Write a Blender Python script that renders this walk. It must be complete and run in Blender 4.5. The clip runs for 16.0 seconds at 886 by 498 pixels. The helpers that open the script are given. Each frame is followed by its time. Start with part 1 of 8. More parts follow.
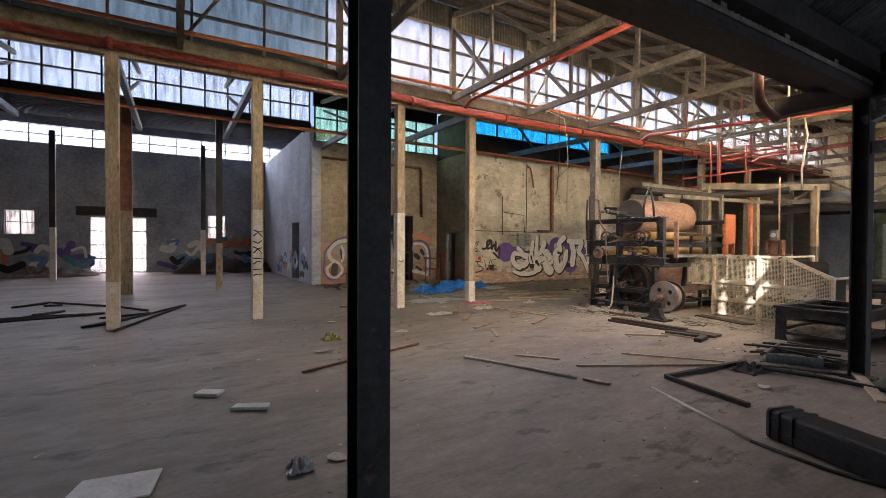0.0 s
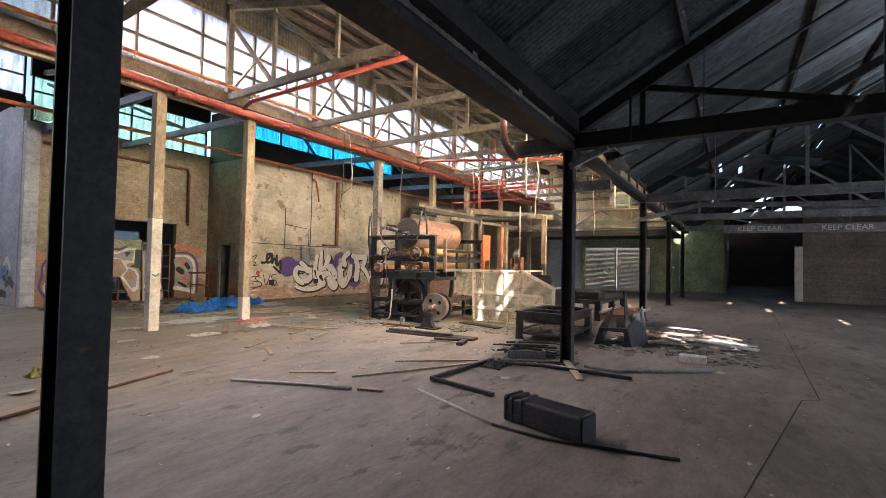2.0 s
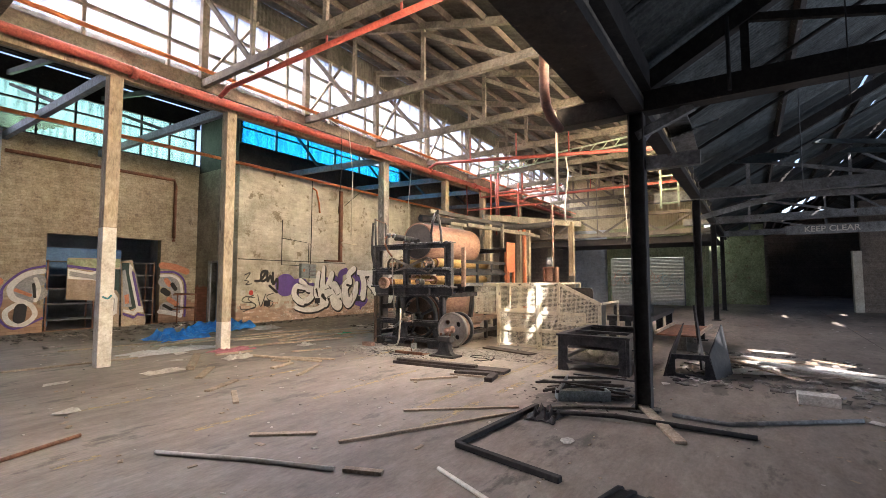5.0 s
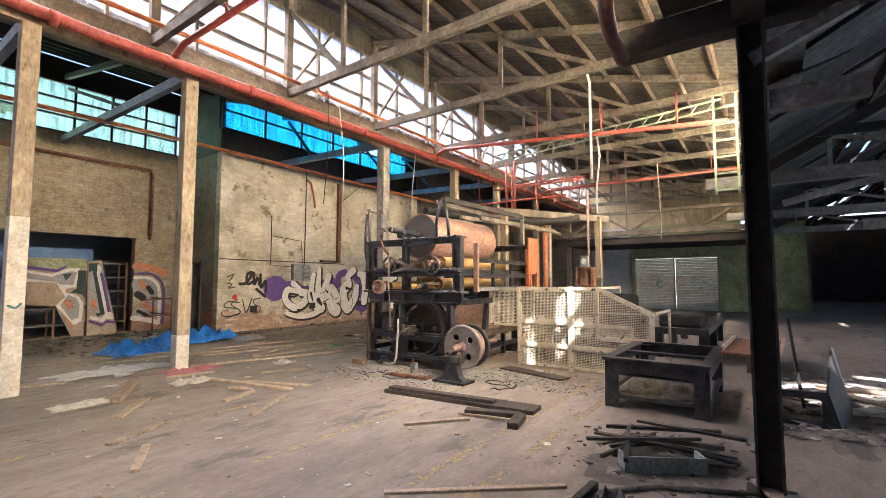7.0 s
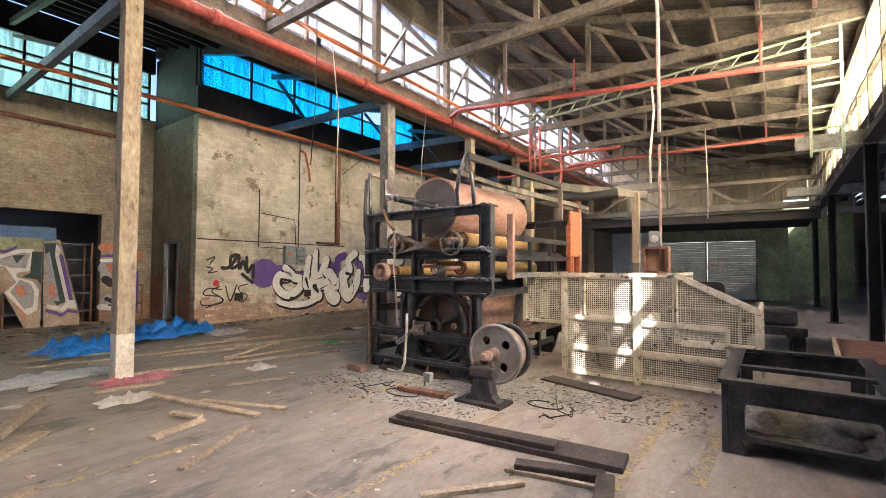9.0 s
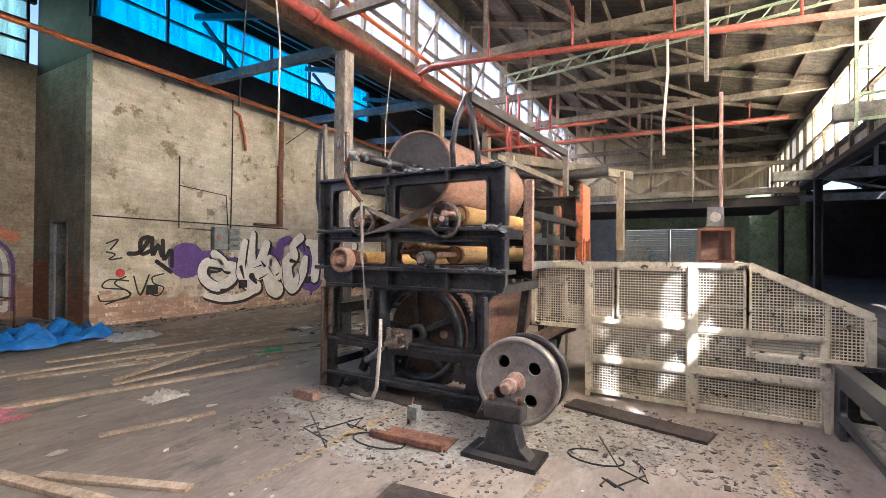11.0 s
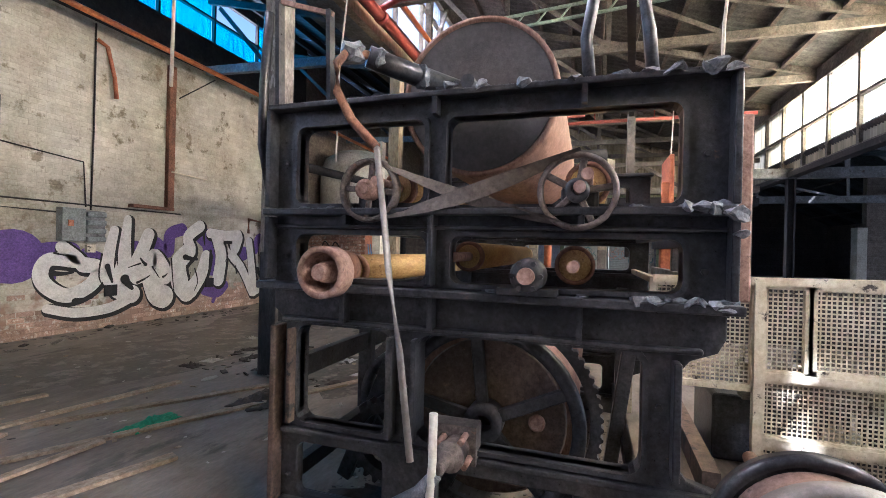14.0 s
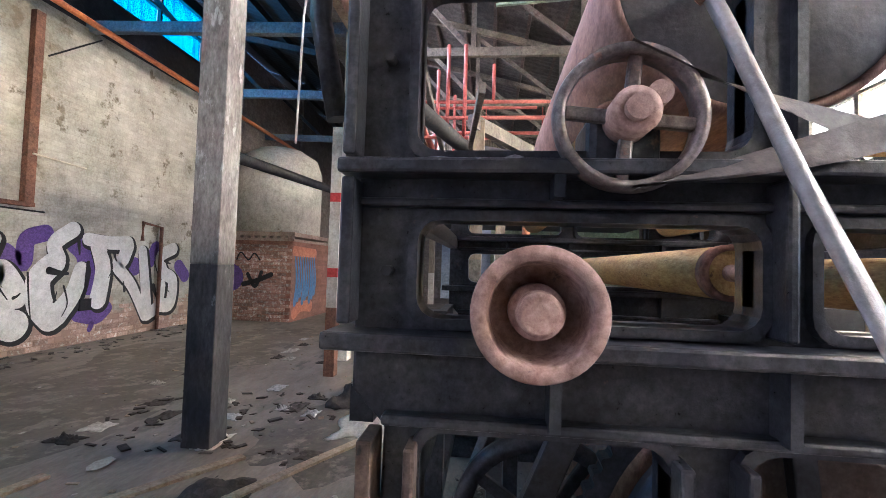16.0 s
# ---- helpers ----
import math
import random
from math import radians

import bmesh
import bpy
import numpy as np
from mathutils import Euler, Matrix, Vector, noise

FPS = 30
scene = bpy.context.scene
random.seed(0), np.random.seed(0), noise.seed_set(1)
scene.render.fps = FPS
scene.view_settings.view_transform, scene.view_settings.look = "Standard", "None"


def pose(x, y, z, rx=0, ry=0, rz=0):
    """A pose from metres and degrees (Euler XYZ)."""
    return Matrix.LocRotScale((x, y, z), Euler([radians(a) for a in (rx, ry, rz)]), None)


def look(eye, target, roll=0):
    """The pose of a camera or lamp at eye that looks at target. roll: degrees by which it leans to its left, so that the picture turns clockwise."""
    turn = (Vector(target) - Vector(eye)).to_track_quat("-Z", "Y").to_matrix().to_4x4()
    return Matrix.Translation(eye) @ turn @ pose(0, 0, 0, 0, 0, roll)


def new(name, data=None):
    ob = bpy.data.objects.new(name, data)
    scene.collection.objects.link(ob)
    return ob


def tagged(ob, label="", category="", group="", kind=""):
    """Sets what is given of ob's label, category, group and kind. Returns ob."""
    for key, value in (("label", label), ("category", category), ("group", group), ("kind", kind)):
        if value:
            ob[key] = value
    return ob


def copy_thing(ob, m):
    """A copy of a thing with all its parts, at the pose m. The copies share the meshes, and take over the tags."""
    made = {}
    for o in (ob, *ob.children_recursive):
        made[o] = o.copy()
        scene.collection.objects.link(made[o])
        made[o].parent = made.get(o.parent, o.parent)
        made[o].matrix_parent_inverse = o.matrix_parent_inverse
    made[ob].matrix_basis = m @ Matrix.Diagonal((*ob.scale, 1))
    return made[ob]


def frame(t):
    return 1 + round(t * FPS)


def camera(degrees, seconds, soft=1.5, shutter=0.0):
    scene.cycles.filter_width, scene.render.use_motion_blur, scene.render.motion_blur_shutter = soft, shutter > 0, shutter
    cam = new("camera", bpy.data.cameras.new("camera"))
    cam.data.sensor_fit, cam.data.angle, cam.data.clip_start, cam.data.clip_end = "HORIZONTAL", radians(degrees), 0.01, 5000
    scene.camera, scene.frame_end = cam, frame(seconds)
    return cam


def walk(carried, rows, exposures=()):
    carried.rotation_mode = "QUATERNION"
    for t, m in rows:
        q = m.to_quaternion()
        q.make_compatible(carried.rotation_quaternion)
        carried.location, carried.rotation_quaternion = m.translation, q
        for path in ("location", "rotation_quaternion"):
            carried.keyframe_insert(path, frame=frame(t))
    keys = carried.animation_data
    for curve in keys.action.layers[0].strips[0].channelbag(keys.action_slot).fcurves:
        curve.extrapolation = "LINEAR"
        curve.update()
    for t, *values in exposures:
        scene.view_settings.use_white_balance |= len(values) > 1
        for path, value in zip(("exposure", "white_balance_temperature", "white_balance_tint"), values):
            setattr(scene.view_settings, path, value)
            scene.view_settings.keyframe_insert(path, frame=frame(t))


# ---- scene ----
cam = camera(89.1, 16.0, soft=0.85)
PATH = [
    (0, (0.035, 0.02, 1.672), (1.052, 1.742, 1.642), 0.3),
    (0.5, (0.061, -0.014, 1.649), (1.465, 1.41, 1.63), 0.6),
    (1, (0.034, -0.024, 1.628), (1.599, 1.221, 1.624), 0.4),
    (1.5, (0.115, -0.032, 1.577), (1.758, 1.108, 1.611), 1.0),
    (2, (0.134, -0.058, 1.616), (1.813, 1.028, 1.67), 1.2),
    (2.5, (0.261, -0.054, 1.623), (1.942, 1.027, 1.695), 1.4),
    (3, (0.467, 0.082, 1.571), (2.131, 1.188, 1.662), 1.1),
    (3.5, (0.695, 0.386, 1.516), (2.355, 1.493, 1.648), 0.9),
    (6, (2.512, 1.616, 1.524), (4.153, 2.752, 1.655), -0.6),
    (6.5, (2.901, 1.897, 1.473), (4.537, 3.037, 1.629), -0.3),
    (7, (3.324, 2.167, 1.545), (4.944, 3.331, 1.681), -0.0),
    (7.5, (3.697, 2.449, 1.546), (5.3, 3.638, 1.667), -0.1),
    (8, (4.112, 2.71, 1.518), (5.704, 3.915, 1.635), 0.3),
    (8.5, (4.425, 3.16, 1.508), (6.019, 4.364, 1.603), -0.0),
    (9, (4.737, 3.48, 1.511), (6.348, 4.664, 1.583), 0.2),
    (11.5, (6.279, 5.149, 1.481), (8.056, 6.066, 1.469), 0.7),
    (12, (6.631, 5.438, 1.433), (8.447, 6.275, 1.386), 1.1),
    (12.5, (6.849, 5.805, 1.421), (8.696, 6.572, 1.365), 1.4),
    (13, (7.147, 6.089, 1.44), (9.012, 6.811, 1.416), 1.4),
    (13.5, (7.391, 6.438, 1.463), (9.268, 7.128, 1.455), 1.4),
    (14, (7.584, 6.867, 1.539), (9.486, 7.484, 1.538), 1.4),
    (14.5, (7.927, 7.182, 1.534), (9.851, 7.728, 1.551), 1.8),
    (15, (8.05, 7.638, 1.493), (9.99, 8.122, 1.52), 2.2),
    (15.5, (8.303, 7.978, 1.474), (10.266, 8.36, 1.502), 2.7),
    (16, (8.618, 8.196, 1.495), (10.606, 8.402, 1.57), 1.8),
]
EXPOSURES = [(0, 1.12, 6450, 18), (0.7, 1.55, 6500, 18), (1.5, 1.72, 6450, 18), (3.5, 1.8, 6350, 18), (7, 1.85, 6250, 18), (9, 1.72, 6000, 18), (11.5, 1.72, 5550, 18), (13, 1.55, 5400, 18), (14.2, 1.75, 5250, 18), (15.5, 2.2, 5150, 18), (16, 2.2, 5050, 18)]
walk(cam, [(t, look(eye, target, roll)) for t, eye, target, roll in PATH], EXPOSURES)

# ---------------- light ----------------
SUN = Vector((0.93, 1.0, -1.3)).normalized()          # the way the sunlight travels
sun = new("sun", bpy.data.lights.new("sun", "SUN"))
sun.data.energy, sun.data.angle, sun.data.color = 5.0, radians(0.6), (1.0, 0.95, 0.87)
sun.matrix_world = look((0, -20, 30), Vector((0, -20, 30)) + SUN)

world = bpy.data.worlds.new("world")
scene.world = world
world.use_nodes = True
_wn = world.node_tree
_sky = _wn.nodes.new("ShaderNodeTexSky")
_sky.sky_type, _sky.sun_disc = "NISHITA", False
_sky.sun_elevation = math.asin(-SUN.z)
_sky.sun_rotation = math.atan2(-SUN.x, -SUN.y)
_wn.nodes["Background"].inputs["Strength"].default_value = 0.09
_wn.links.new(_sky.outputs[0], _wn.nodes["Background"].inputs["Color"])


def window_light(name, x0, x1, y, z0, z1, watts_m2, color, spread=180):
    """Sky light in a window's opening; shines to the south (-y)."""
    lamp = new(name, bpy.data.lights.new(name, "AREA"))
    lamp.data.shape, lamp.data.size, lamp.data.size_y = "RECTANGLE", x1 - x0, z1 - z0
    lamp.data.energy, lamp.data.color = watts_m2 * (x1 - x0) * (z1 - z0), color
    c = Vector(((x0 + x1) / 2, y, (z0 + z1) / 2))
    lamp.matrix_world = look(c, c + Vector((0, -1, 0)))
    lamp.data.spread = radians(spread)
    return lamp


window_light("skylight_monitor", 3.2, 29, 11.4, 6.1, 7.9, 25, (1.0, 0.95, 0.90), 100).matrix_world = look((16.1, 11.4, 7.0), (16.1, 10.4, 5.1))
window_light("skylight_monitor_dim", -12, 3.2, 10.62, 5.62, 7.42, 1.4, (0.9, 0.97, 0.95))
window_light("skylight_blue", 10.1, 18.5, 15.3, 6.05, 7.15, 10, (0.9, 0.97, 1.0))
window_light("skylight_green", 4.6, 9.8, 17.85, 5.6, 6.95, 6, (0.92, 1.0, 0.92))
window_light("skylight_band", -12, 4.45, 17.85, 6.28, 7.48, 7, (0.86, 0.94, 1.0))
window_light("skylight_north", -12, 6.0, 28.75, 6.3, 7.2, 50, (0.78, 0.88, 1.0))
# Added bluish fill from an unseen south opening; brightens the low bay.
window_light("skylight_south_doors", 6.0, 20.0, -11.4, 0.3, 3.2, 4.2, (0.70, 0.84, 1.0)).matrix_world = look((13, -11.4, 1.75), (13, 0, 1.75))
window_light("skylight_south_side", 3.0, 21, 1.75, 4.5, 5.7, 94, (1.0, 0.92, 0.81), 130).matrix_world = look((12, 1.75, 5.1), (12, 2.75, 4.4))
window_light("skylight_doorway", -3.7, -1.3, 28.75, 0.0, 2.85, 22, (1.0, 0.95, 0.92))


# ---------------- materials ----------------
def material(name, base, second=None, rough=0.8, metal=0.0, scale=2.0, fine=40.0, bump=0.3, mix=0.5, third=None, third_at=0.62, stretch=(1, 1, 1), rnd=0.0, bumpdist=0.01, grit=0.5, island=False):
    """A worn surface: broad stains, fine grain, an optional third colour in patches."""
    m = bpy.data.materials.new(name)
    m.use_nodes = True
    nt, n, l = m.node_tree, m.node_tree.nodes, m.node_tree.links
    bsdf = n["Principled BSDF"]
    geo = n.new("ShaderNodeNewGeometry")
    vm = n.new("ShaderNodeVectorMath")
    vm.operation = "MULTIPLY"
    vm.inputs[1].default_value = stretch
    l.new(geo.outputs["Position"], vm.inputs[0])

    def noise_tex(sc, detail, rgh=0.6):
        t = n.new("ShaderNodeTexNoise")
        t.inputs["Scale"].default_value, t.inputs["Detail"].default_value, t.inputs["Roughness"].default_value = sc, detail, rgh
        l.new(vm.outputs[0], t.inputs["Vector"])
        return t.outputs[0]

    def ramp(fac, a, b):
        r = n.new("ShaderNodeValToRGB")
        r.color_ramp.elements[0].position, r.color_ramp.elements[1].position = a, b
        l.new(fac, r.inputs[0])
        return r.outputs[0]

    def mixer(fac, a, b, kind="MIX"):
        x = n.new("ShaderNodeMix")
        x.data_type, x.blend_type = "RGBA", kind
        if isinstance(fac, float):
            x.inputs[0].default_value = fac
        else:
            l.new(fac, x.inputs[0])
        for v, s in ((a, x.inputs[6]), (b, x.inputs[7])):
            if isinstance(v, tuple):
                s.default_value = (*v[:3], 1)
            else:
                l.new(v, s)
        return x.outputs[2]

    broad, grain = noise_tex(scale, 6), noise_tex(fine, 4, 0.7)
    second = second or tuple(c * 0.65 for c in base)
    col = mixer(ramp(broad, 0.5 - 0.2 * (1 - mix) - 0.05, 0.62), base, second)
    if third:
        col = mixer(ramp(noise_tex(scale * 2.3 + 0.7, 8, 0.68), third_at, third_at + 0.06), col, third)
    g = ramp(grain, 0.25, 0.75)
    col = mixer(grit, col, ramp(noise_tex(scale * 5 + 3, 5, 0.7), 0.3, 0.7), "SOFT_LIGHT")
    col = mixer(grit, col, g, "SOFT_LIGHT")
    if rnd:
        info = n.new("ShaderNodeNewGeometry" if island else "ShaderNodeObjectInfo")
        hs = n.new("ShaderNodeHueSaturation")
        mr = n.new("ShaderNodeMapRange")
        mr.inputs[3].default_value, mr.inputs[4].default_value = 1 - rnd, 1 + rnd
        l.new(info.outputs["Random Per Island" if island else "Random"], mr.inputs[0])
        l.new(mr.outputs[0], hs.inputs["Value"])
        l.new(col, hs.inputs["Color"])
        col = hs.outputs[0]
    l.new(col, bsdf.inputs["Base Color"])
    rr_ = n.new("ShaderNodeMapRange")
    rr_.inputs[3].default_value, rr_.inputs[4].default_value = max(0.05, rough - 0.15), min(1, rough + 0.12)
    l.new(grain, rr_.inputs[0])
    l.new(rr_.outputs[0], bsdf.inputs["Roughness"])
    bsdf.inputs["Metallic"].default_value = metal
    if bump:
        add = n.new("ShaderNodeMath")
        add.operation = "MULTIPLY_ADD"
        add.inputs[1].default_value = 0.5
        l.new(grain, add.inputs[0])
        l.new(broad, add.inputs[2])
        b = n.new("ShaderNodeBump")
        b.inputs["Strength"].default_value, b.inputs["Distance"].default_value = bump, bumpdist
        l.new(add.outputs[0], b.inputs["Height"])
        l.new(b.outputs[0], bsdf.inputs["Normal"])
    return m


def brickwork(name, base, second, mortar, third=None, third_at=0.6, swap=False, paint=0.5, bw=0.24, bh=0.086, joint=0.012, low=None):
    """Painted brickwork: courses show as relief and as a faint change of colour."""
    m = material(name, base, second, rough=0.85, scale=0.7, fine=26, bump=0.0, third=third, third_at=third_at, grit=0.4)
    n, l = m.node_tree.nodes, m.node_tree.links
    bsdf = n["Principled BSDF"]
    geo = n.new("ShaderNodeNewGeometry")
    sep, comb = n.new("ShaderNodeSeparateXYZ"), n.new("ShaderNodeCombineXYZ")
    l.new(geo.outputs["Position"], sep.inputs[0])
    l.new(sep.outputs[1 if swap else 0], comb.inputs[0])
    l.new(sep.outputs[2], comb.inputs[1])
    br = n.new("ShaderNodeTexBrick")
    br.inputs["Scale"].default_value = 1.0
    br.inputs["Brick Width"].default_value, br.inputs["Row Height"].default_value = bw, bh
    br.inputs["Mortar Size"].default_value, br.inputs["Mortar Smooth"].default_value = joint * 0.5, 0.3
    br.inputs["Color1"].default_value, br.inputs["Color2"].default_value = (1, 1, 1, 1), (0.72, 0.70, 0.68, 1)
    br.inputs["Mortar"].default_value = (*mortar, 1)
    l.new(comb.outputs[0], br.inputs["Vector"])
    x = n.new("ShaderNodeMix")
    x.data_type, x.blend_type = "RGBA", "MULTIPLY"
    x.inputs[0].default_value = paint
    old = bsdf.inputs["Base Color"].links[0].from_socket
    l.new(old, x.inputs[6])
    l.new(br.outputs["Color"], x.inputs[7])
    out = x.outputs[2]
    if low:
        # the paint has come off the lowest courses, with a ragged upper edge
        ns = n.new("ShaderNodeTexNoise")
        ns.inputs["Scale"].default_value, ns.inputs["Detail"].default_value = 1.6, 7
        l.new(geo.outputs["Position"], ns.inputs["Vector"])
        ma = n.new("ShaderNodeMath")
        ma.operation = "MULTIPLY_ADD"
        ma.inputs[1].default_value = 2.4
        l.new(ns.outputs[0], ma.inputs[0])
        l.new(sep.outputs[2], ma.inputs[2])
        mr = n.new("ShaderNodeMapRange")
        mr.inputs[1].default_value, mr.inputs[2].default_value = low[1] + 1.15, low[1] + 1.3
        mr.inputs[3].default_value, mr.inputs[4].default_value = 0.85, 0.0
        l.new(ma.outputs[0], mr.inputs[0])
        x2 = n.new("ShaderNodeMix")
        x2.data_type = "RGBA"
        l.new(mr.outputs[0], x2.inputs[0])
        l.new(out, x2.inputs[6])
        x3 = n.new("ShaderNodeMix")
        x3.data_type, x3.blend_type = "RGBA", "MULTIPLY"
        x3.inputs[0].default_value = 1.0
        x3.inputs[6].default_value = (*low[0], 1)
        l.new(br.outputs["Color"], x3.inputs[7])
        l.new(x3.outputs[2], x2.inputs[7])
        out = x2.outputs[2]
    l.new(out, bsdf.inputs["Base Color"])
    b = n.new("ShaderNodeBump")
    b.inputs["Strength"].default_value, b.inputs["Distance"].default_value = 0.35, 0.006
    b.invert = True
    l.new(br.outputs["Fac"], b.inputs["Height"])
    nb = n.new("ShaderNodeBump")
    nb.inputs["Strength"].default_value, nb.inputs["Distance"].default_value = 0.3, 0.01
    ns2 = n.new("ShaderNodeTexNoise")
    ns2.inputs["Scale"].default_value, ns2.inputs["Detail"].default_value = 12, 6
    l.new(geo.outputs["Position"], ns2.inputs["Vector"])
    l.new(ns2.outputs[0], nb.inputs["Height"])
    l.new(b.outputs[0], nb.inputs["Normal"])
    l.new(nb.outputs[0], bsdf.inputs["Normal"])
    return m


def sheet(name, tint, clear=0.8, scatter=0.5):
    """Weathered glazing: mostly see-through in its tint, the rest scatters."""
    m = bpy.data.materials.new(name)
    m.use_nodes = True
    n, l = m.node_tree.nodes, m.node_tree.links
    n.remove(n["Principled BSDF"])
    tr, tl, df = n.new("ShaderNodeBsdfTransparent"), n.new("ShaderNodeBsdfTranslucent"), n.new("ShaderNodeBsdfDiffuse")
    ns = n.new("ShaderNodeTexNoise")
    geo = n.new("ShaderNodeNewGeometry")
    mp = n.new("ShaderNodeMapping")
    mp.inputs["Scale"].default_value = (9, 9, 1.2)
    l.new(geo.outputs["Position"], mp.inputs[0])
    l.new(mp.outputs[0], ns.inputs["Vector"])
    ns.inputs["Scale"].default_value, ns.inputs["Detail"].default_value = 1.0, 5
    cr = n.new("ShaderNodeValToRGB")
    cr.color_ramp.elements[0].position, cr.color_ramp.elements[1].position = 0.3, 0.6
    cr.color_ramp.elements[0].color = (*[c * 0.55 for c in tint], 1)
    cr.color_ramp.elements[1].color = (*tint, 1)
    l.new(ns.outputs[0], cr.inputs[0])
    for node in (tr, tl, df):
        l.new(cr.outputs[0], node.inputs["Color"])
    m1, m2 = n.new("ShaderNodeMixShader"), n.new("ShaderNodeMixShader")
    m1.inputs[0].default_value, m2.inputs[0].default_value = 1 - scatter, clear
    l.new(tl.outputs[0], m1.inputs[1])
    l.new(df.outputs[0], m1.inputs[2])
    l.new(m1.outputs[0], m2.inputs[1])
    l.new(tr.outputs[0], m2.inputs[2])
    l.new(m2.outputs[0], n["Material Output"].inputs["Surface"])
    return m


def flat_paint(name, base, rough=0.7):
    return material(name, base, tuple(c * 0.8 for c in base), rough=rough, scale=5, fine=60, bump=0.12)


M_FLOOR = material("worn_concrete_floor", (0.32, 0.275, 0.235), (0.19, 0.163, 0.142), rough=0.66, scale=0.6, fine=34, bump=0.14, grit=0.32, third=(0.135, 0.12, 0.105), third_at=0.57, stretch=(0.45, 1, 1))
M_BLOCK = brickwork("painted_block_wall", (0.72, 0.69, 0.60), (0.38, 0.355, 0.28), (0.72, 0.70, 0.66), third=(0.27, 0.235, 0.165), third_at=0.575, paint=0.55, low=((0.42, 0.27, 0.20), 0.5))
# The side face has a much darker base than the front face.
M_BLOCK_SIDE = brickwork("darker_block_side", (0.30, 0.28, 0.23), (0.19, 0.17, 0.14), (0.6, 0.58, 0.55), swap=True, paint=0.6, low=((0.33, 0.13, 0.09), 1.2))
M_RECESS = brickwork("yellowed_brick_wall", (0.46, 0.40, 0.29), (0.33, 0.28, 0.20), (0.62, 0.60, 0.56), third=(0.24, 0.20, 0.15), paint=0.7, low=((0.40, 0.24, 0.16), 0.7))
M_BLUEWALL = brickwork("pale_blue_painted_brick", (0.55, 0.60, 0.68), (0.40, 0.44, 0.52), (0.7, 0.7, 0.7), swap=True, paint=0.5)
M_NORTH = material("grey_render_wall", (0.40, 0.42, 0.46), (0.25, 0.27, 0.31), scale=0.8, fine=20, third=(0.20, 0.17, 0.16))
M_PLAIN = brickwork("dim_brick_wall", (0.30, 0.25, 0.21), (0.2, 0.17, 0.15), (0.6, 0.6, 0.6), paint=0.7)
M_PALEEND = material("pale_green_wall", (0.36, 0.40, 0.25), (0.20, 0.24, 0.13), scale=1.2, fine=20, third=(0.22, 0.2, 0.12), third_at=0.56)
M_REDBRICK = brickwork("red_brick", (0.40, 0.19, 0.13), (0.28, 0.14, 0.10), (0.9, 0.85, 0.78), swap=True, paint=0.9)
M_IRON = material("black_painted_iron", (0.028, 0.030, 0.037), (0.075, 0.075, 0.08), rough=0.34, metal=0.35, scale=4.5, fine=55, bump=0.4, grit=0.45, third=(0.15, 0.105, 0.08), third_at=0.66, bumpdist=0.006)
M_BROWNIRON = material("browned_iron", (0.17, 0.115, 0.085), (0.10, 0.07, 0.055), rough=0.6, metal=0.2, scale=4, fine=45, bump=0.35, third=(0.035, 0.033, 0.035), third_at=0.58)
M_STEELPOST = material("dark_steel", (0.045, 0.042, 0.042), (0.025, 0.025, 0.027), rough=0.65, scale=2, fine=35, third=(0.11, 0.07, 0.05), third_at=0.64)
M_DRUM = material("rusty_drum", (0.36, 0.215, 0.16), (0.27, 0.15, 0.105), rough=0.62, metal=0.1, scale=2.2, fine=50, bump=0.2, third=(0.16, 0.09, 0.065), third_at=0.66, stretch=(0.6, 2.2, 1))
M_DRUMEND = material("grey_brown_drum_end", (0.115, 0.105, 0.10), (0.075, 0.068, 0.064), rough=0.6, metal=0.2, scale=4, fine=50, grit=0.3, third=(0.17, 0.115, 0.09), third_at=0.68)
M_WHEEL = material("grey_cast_wheel", (0.33, 0.315, 0.31), (0.24, 0.215, 0.20), rough=0.5, metal=0.25, scale=3, fine=60, grit=0.3, third=(0.26, 0.17, 0.13), third_at=0.68)
M_RUST = material("rust", (0.26, 0.12, 0.07), (0.15, 0.075, 0.05), rough=0.85, scale=5, fine=60, bump=0.4)
M_PINKRUST = material("pink_rust", (0.40, 0.26, 0.21), (0.28, 0.17, 0.13), rough=0.7, scale=6, fine=60, third=(0.13, 0.09, 0.075))
M_YELLOW = material("ochre_roller", (0.55, 0.36, 0.13), (0.42, 0.25, 0.09), rough=0.55, scale=4, fine=40, third=(0.22, 0.12, 0.06), third_at=0.6, stretch=(1, 3, 3))
M_ORANGE = material("orange_paint_on_steel", (0.55, 0.18, 0.07), (0.42, 0.13, 0.06), rough=0.6, scale=4, fine=40, third=(0.24, 0.10, 0.06), third_at=0.6)
M_ORANGEPIPE = material("orange_pipe_paint", (0.72, 0.22, 0.07), (0.6, 0.17, 0.06), rough=0.5, scale=3, fine=40)
M_REDPIPE = material("red_pipe_paint", (0.42, 0.085, 0.065), (0.30, 0.065, 0.05), rough=0.5, scale=3, fine=40, third=(0.2, 0.1, 0.08), third_at=0.64)
M_DARKRED = material("sooty_red_paint", (0.12, 0.035, 0.03), (0.07, 0.03, 0.026), rough=0.6, scale=3, fine=40)
M_CREAM = material("cream_painted_steel", (0.74, 0.69, 0.56), (0.60, 0.54, 0.42), rough=0.6, scale=4, fine=40, third=(0.07, 0.06, 0.055), third_at=0.585)
M_WOOD = material("weathered_timber", (0.42, 0.35, 0.25), (0.30, 0.24, 0.17), rough=0.85, scale=2.5, fine=40, third=(0.20, 0.15, 0.11), third_at=0.6, stretch=(1, 1, 0.35))
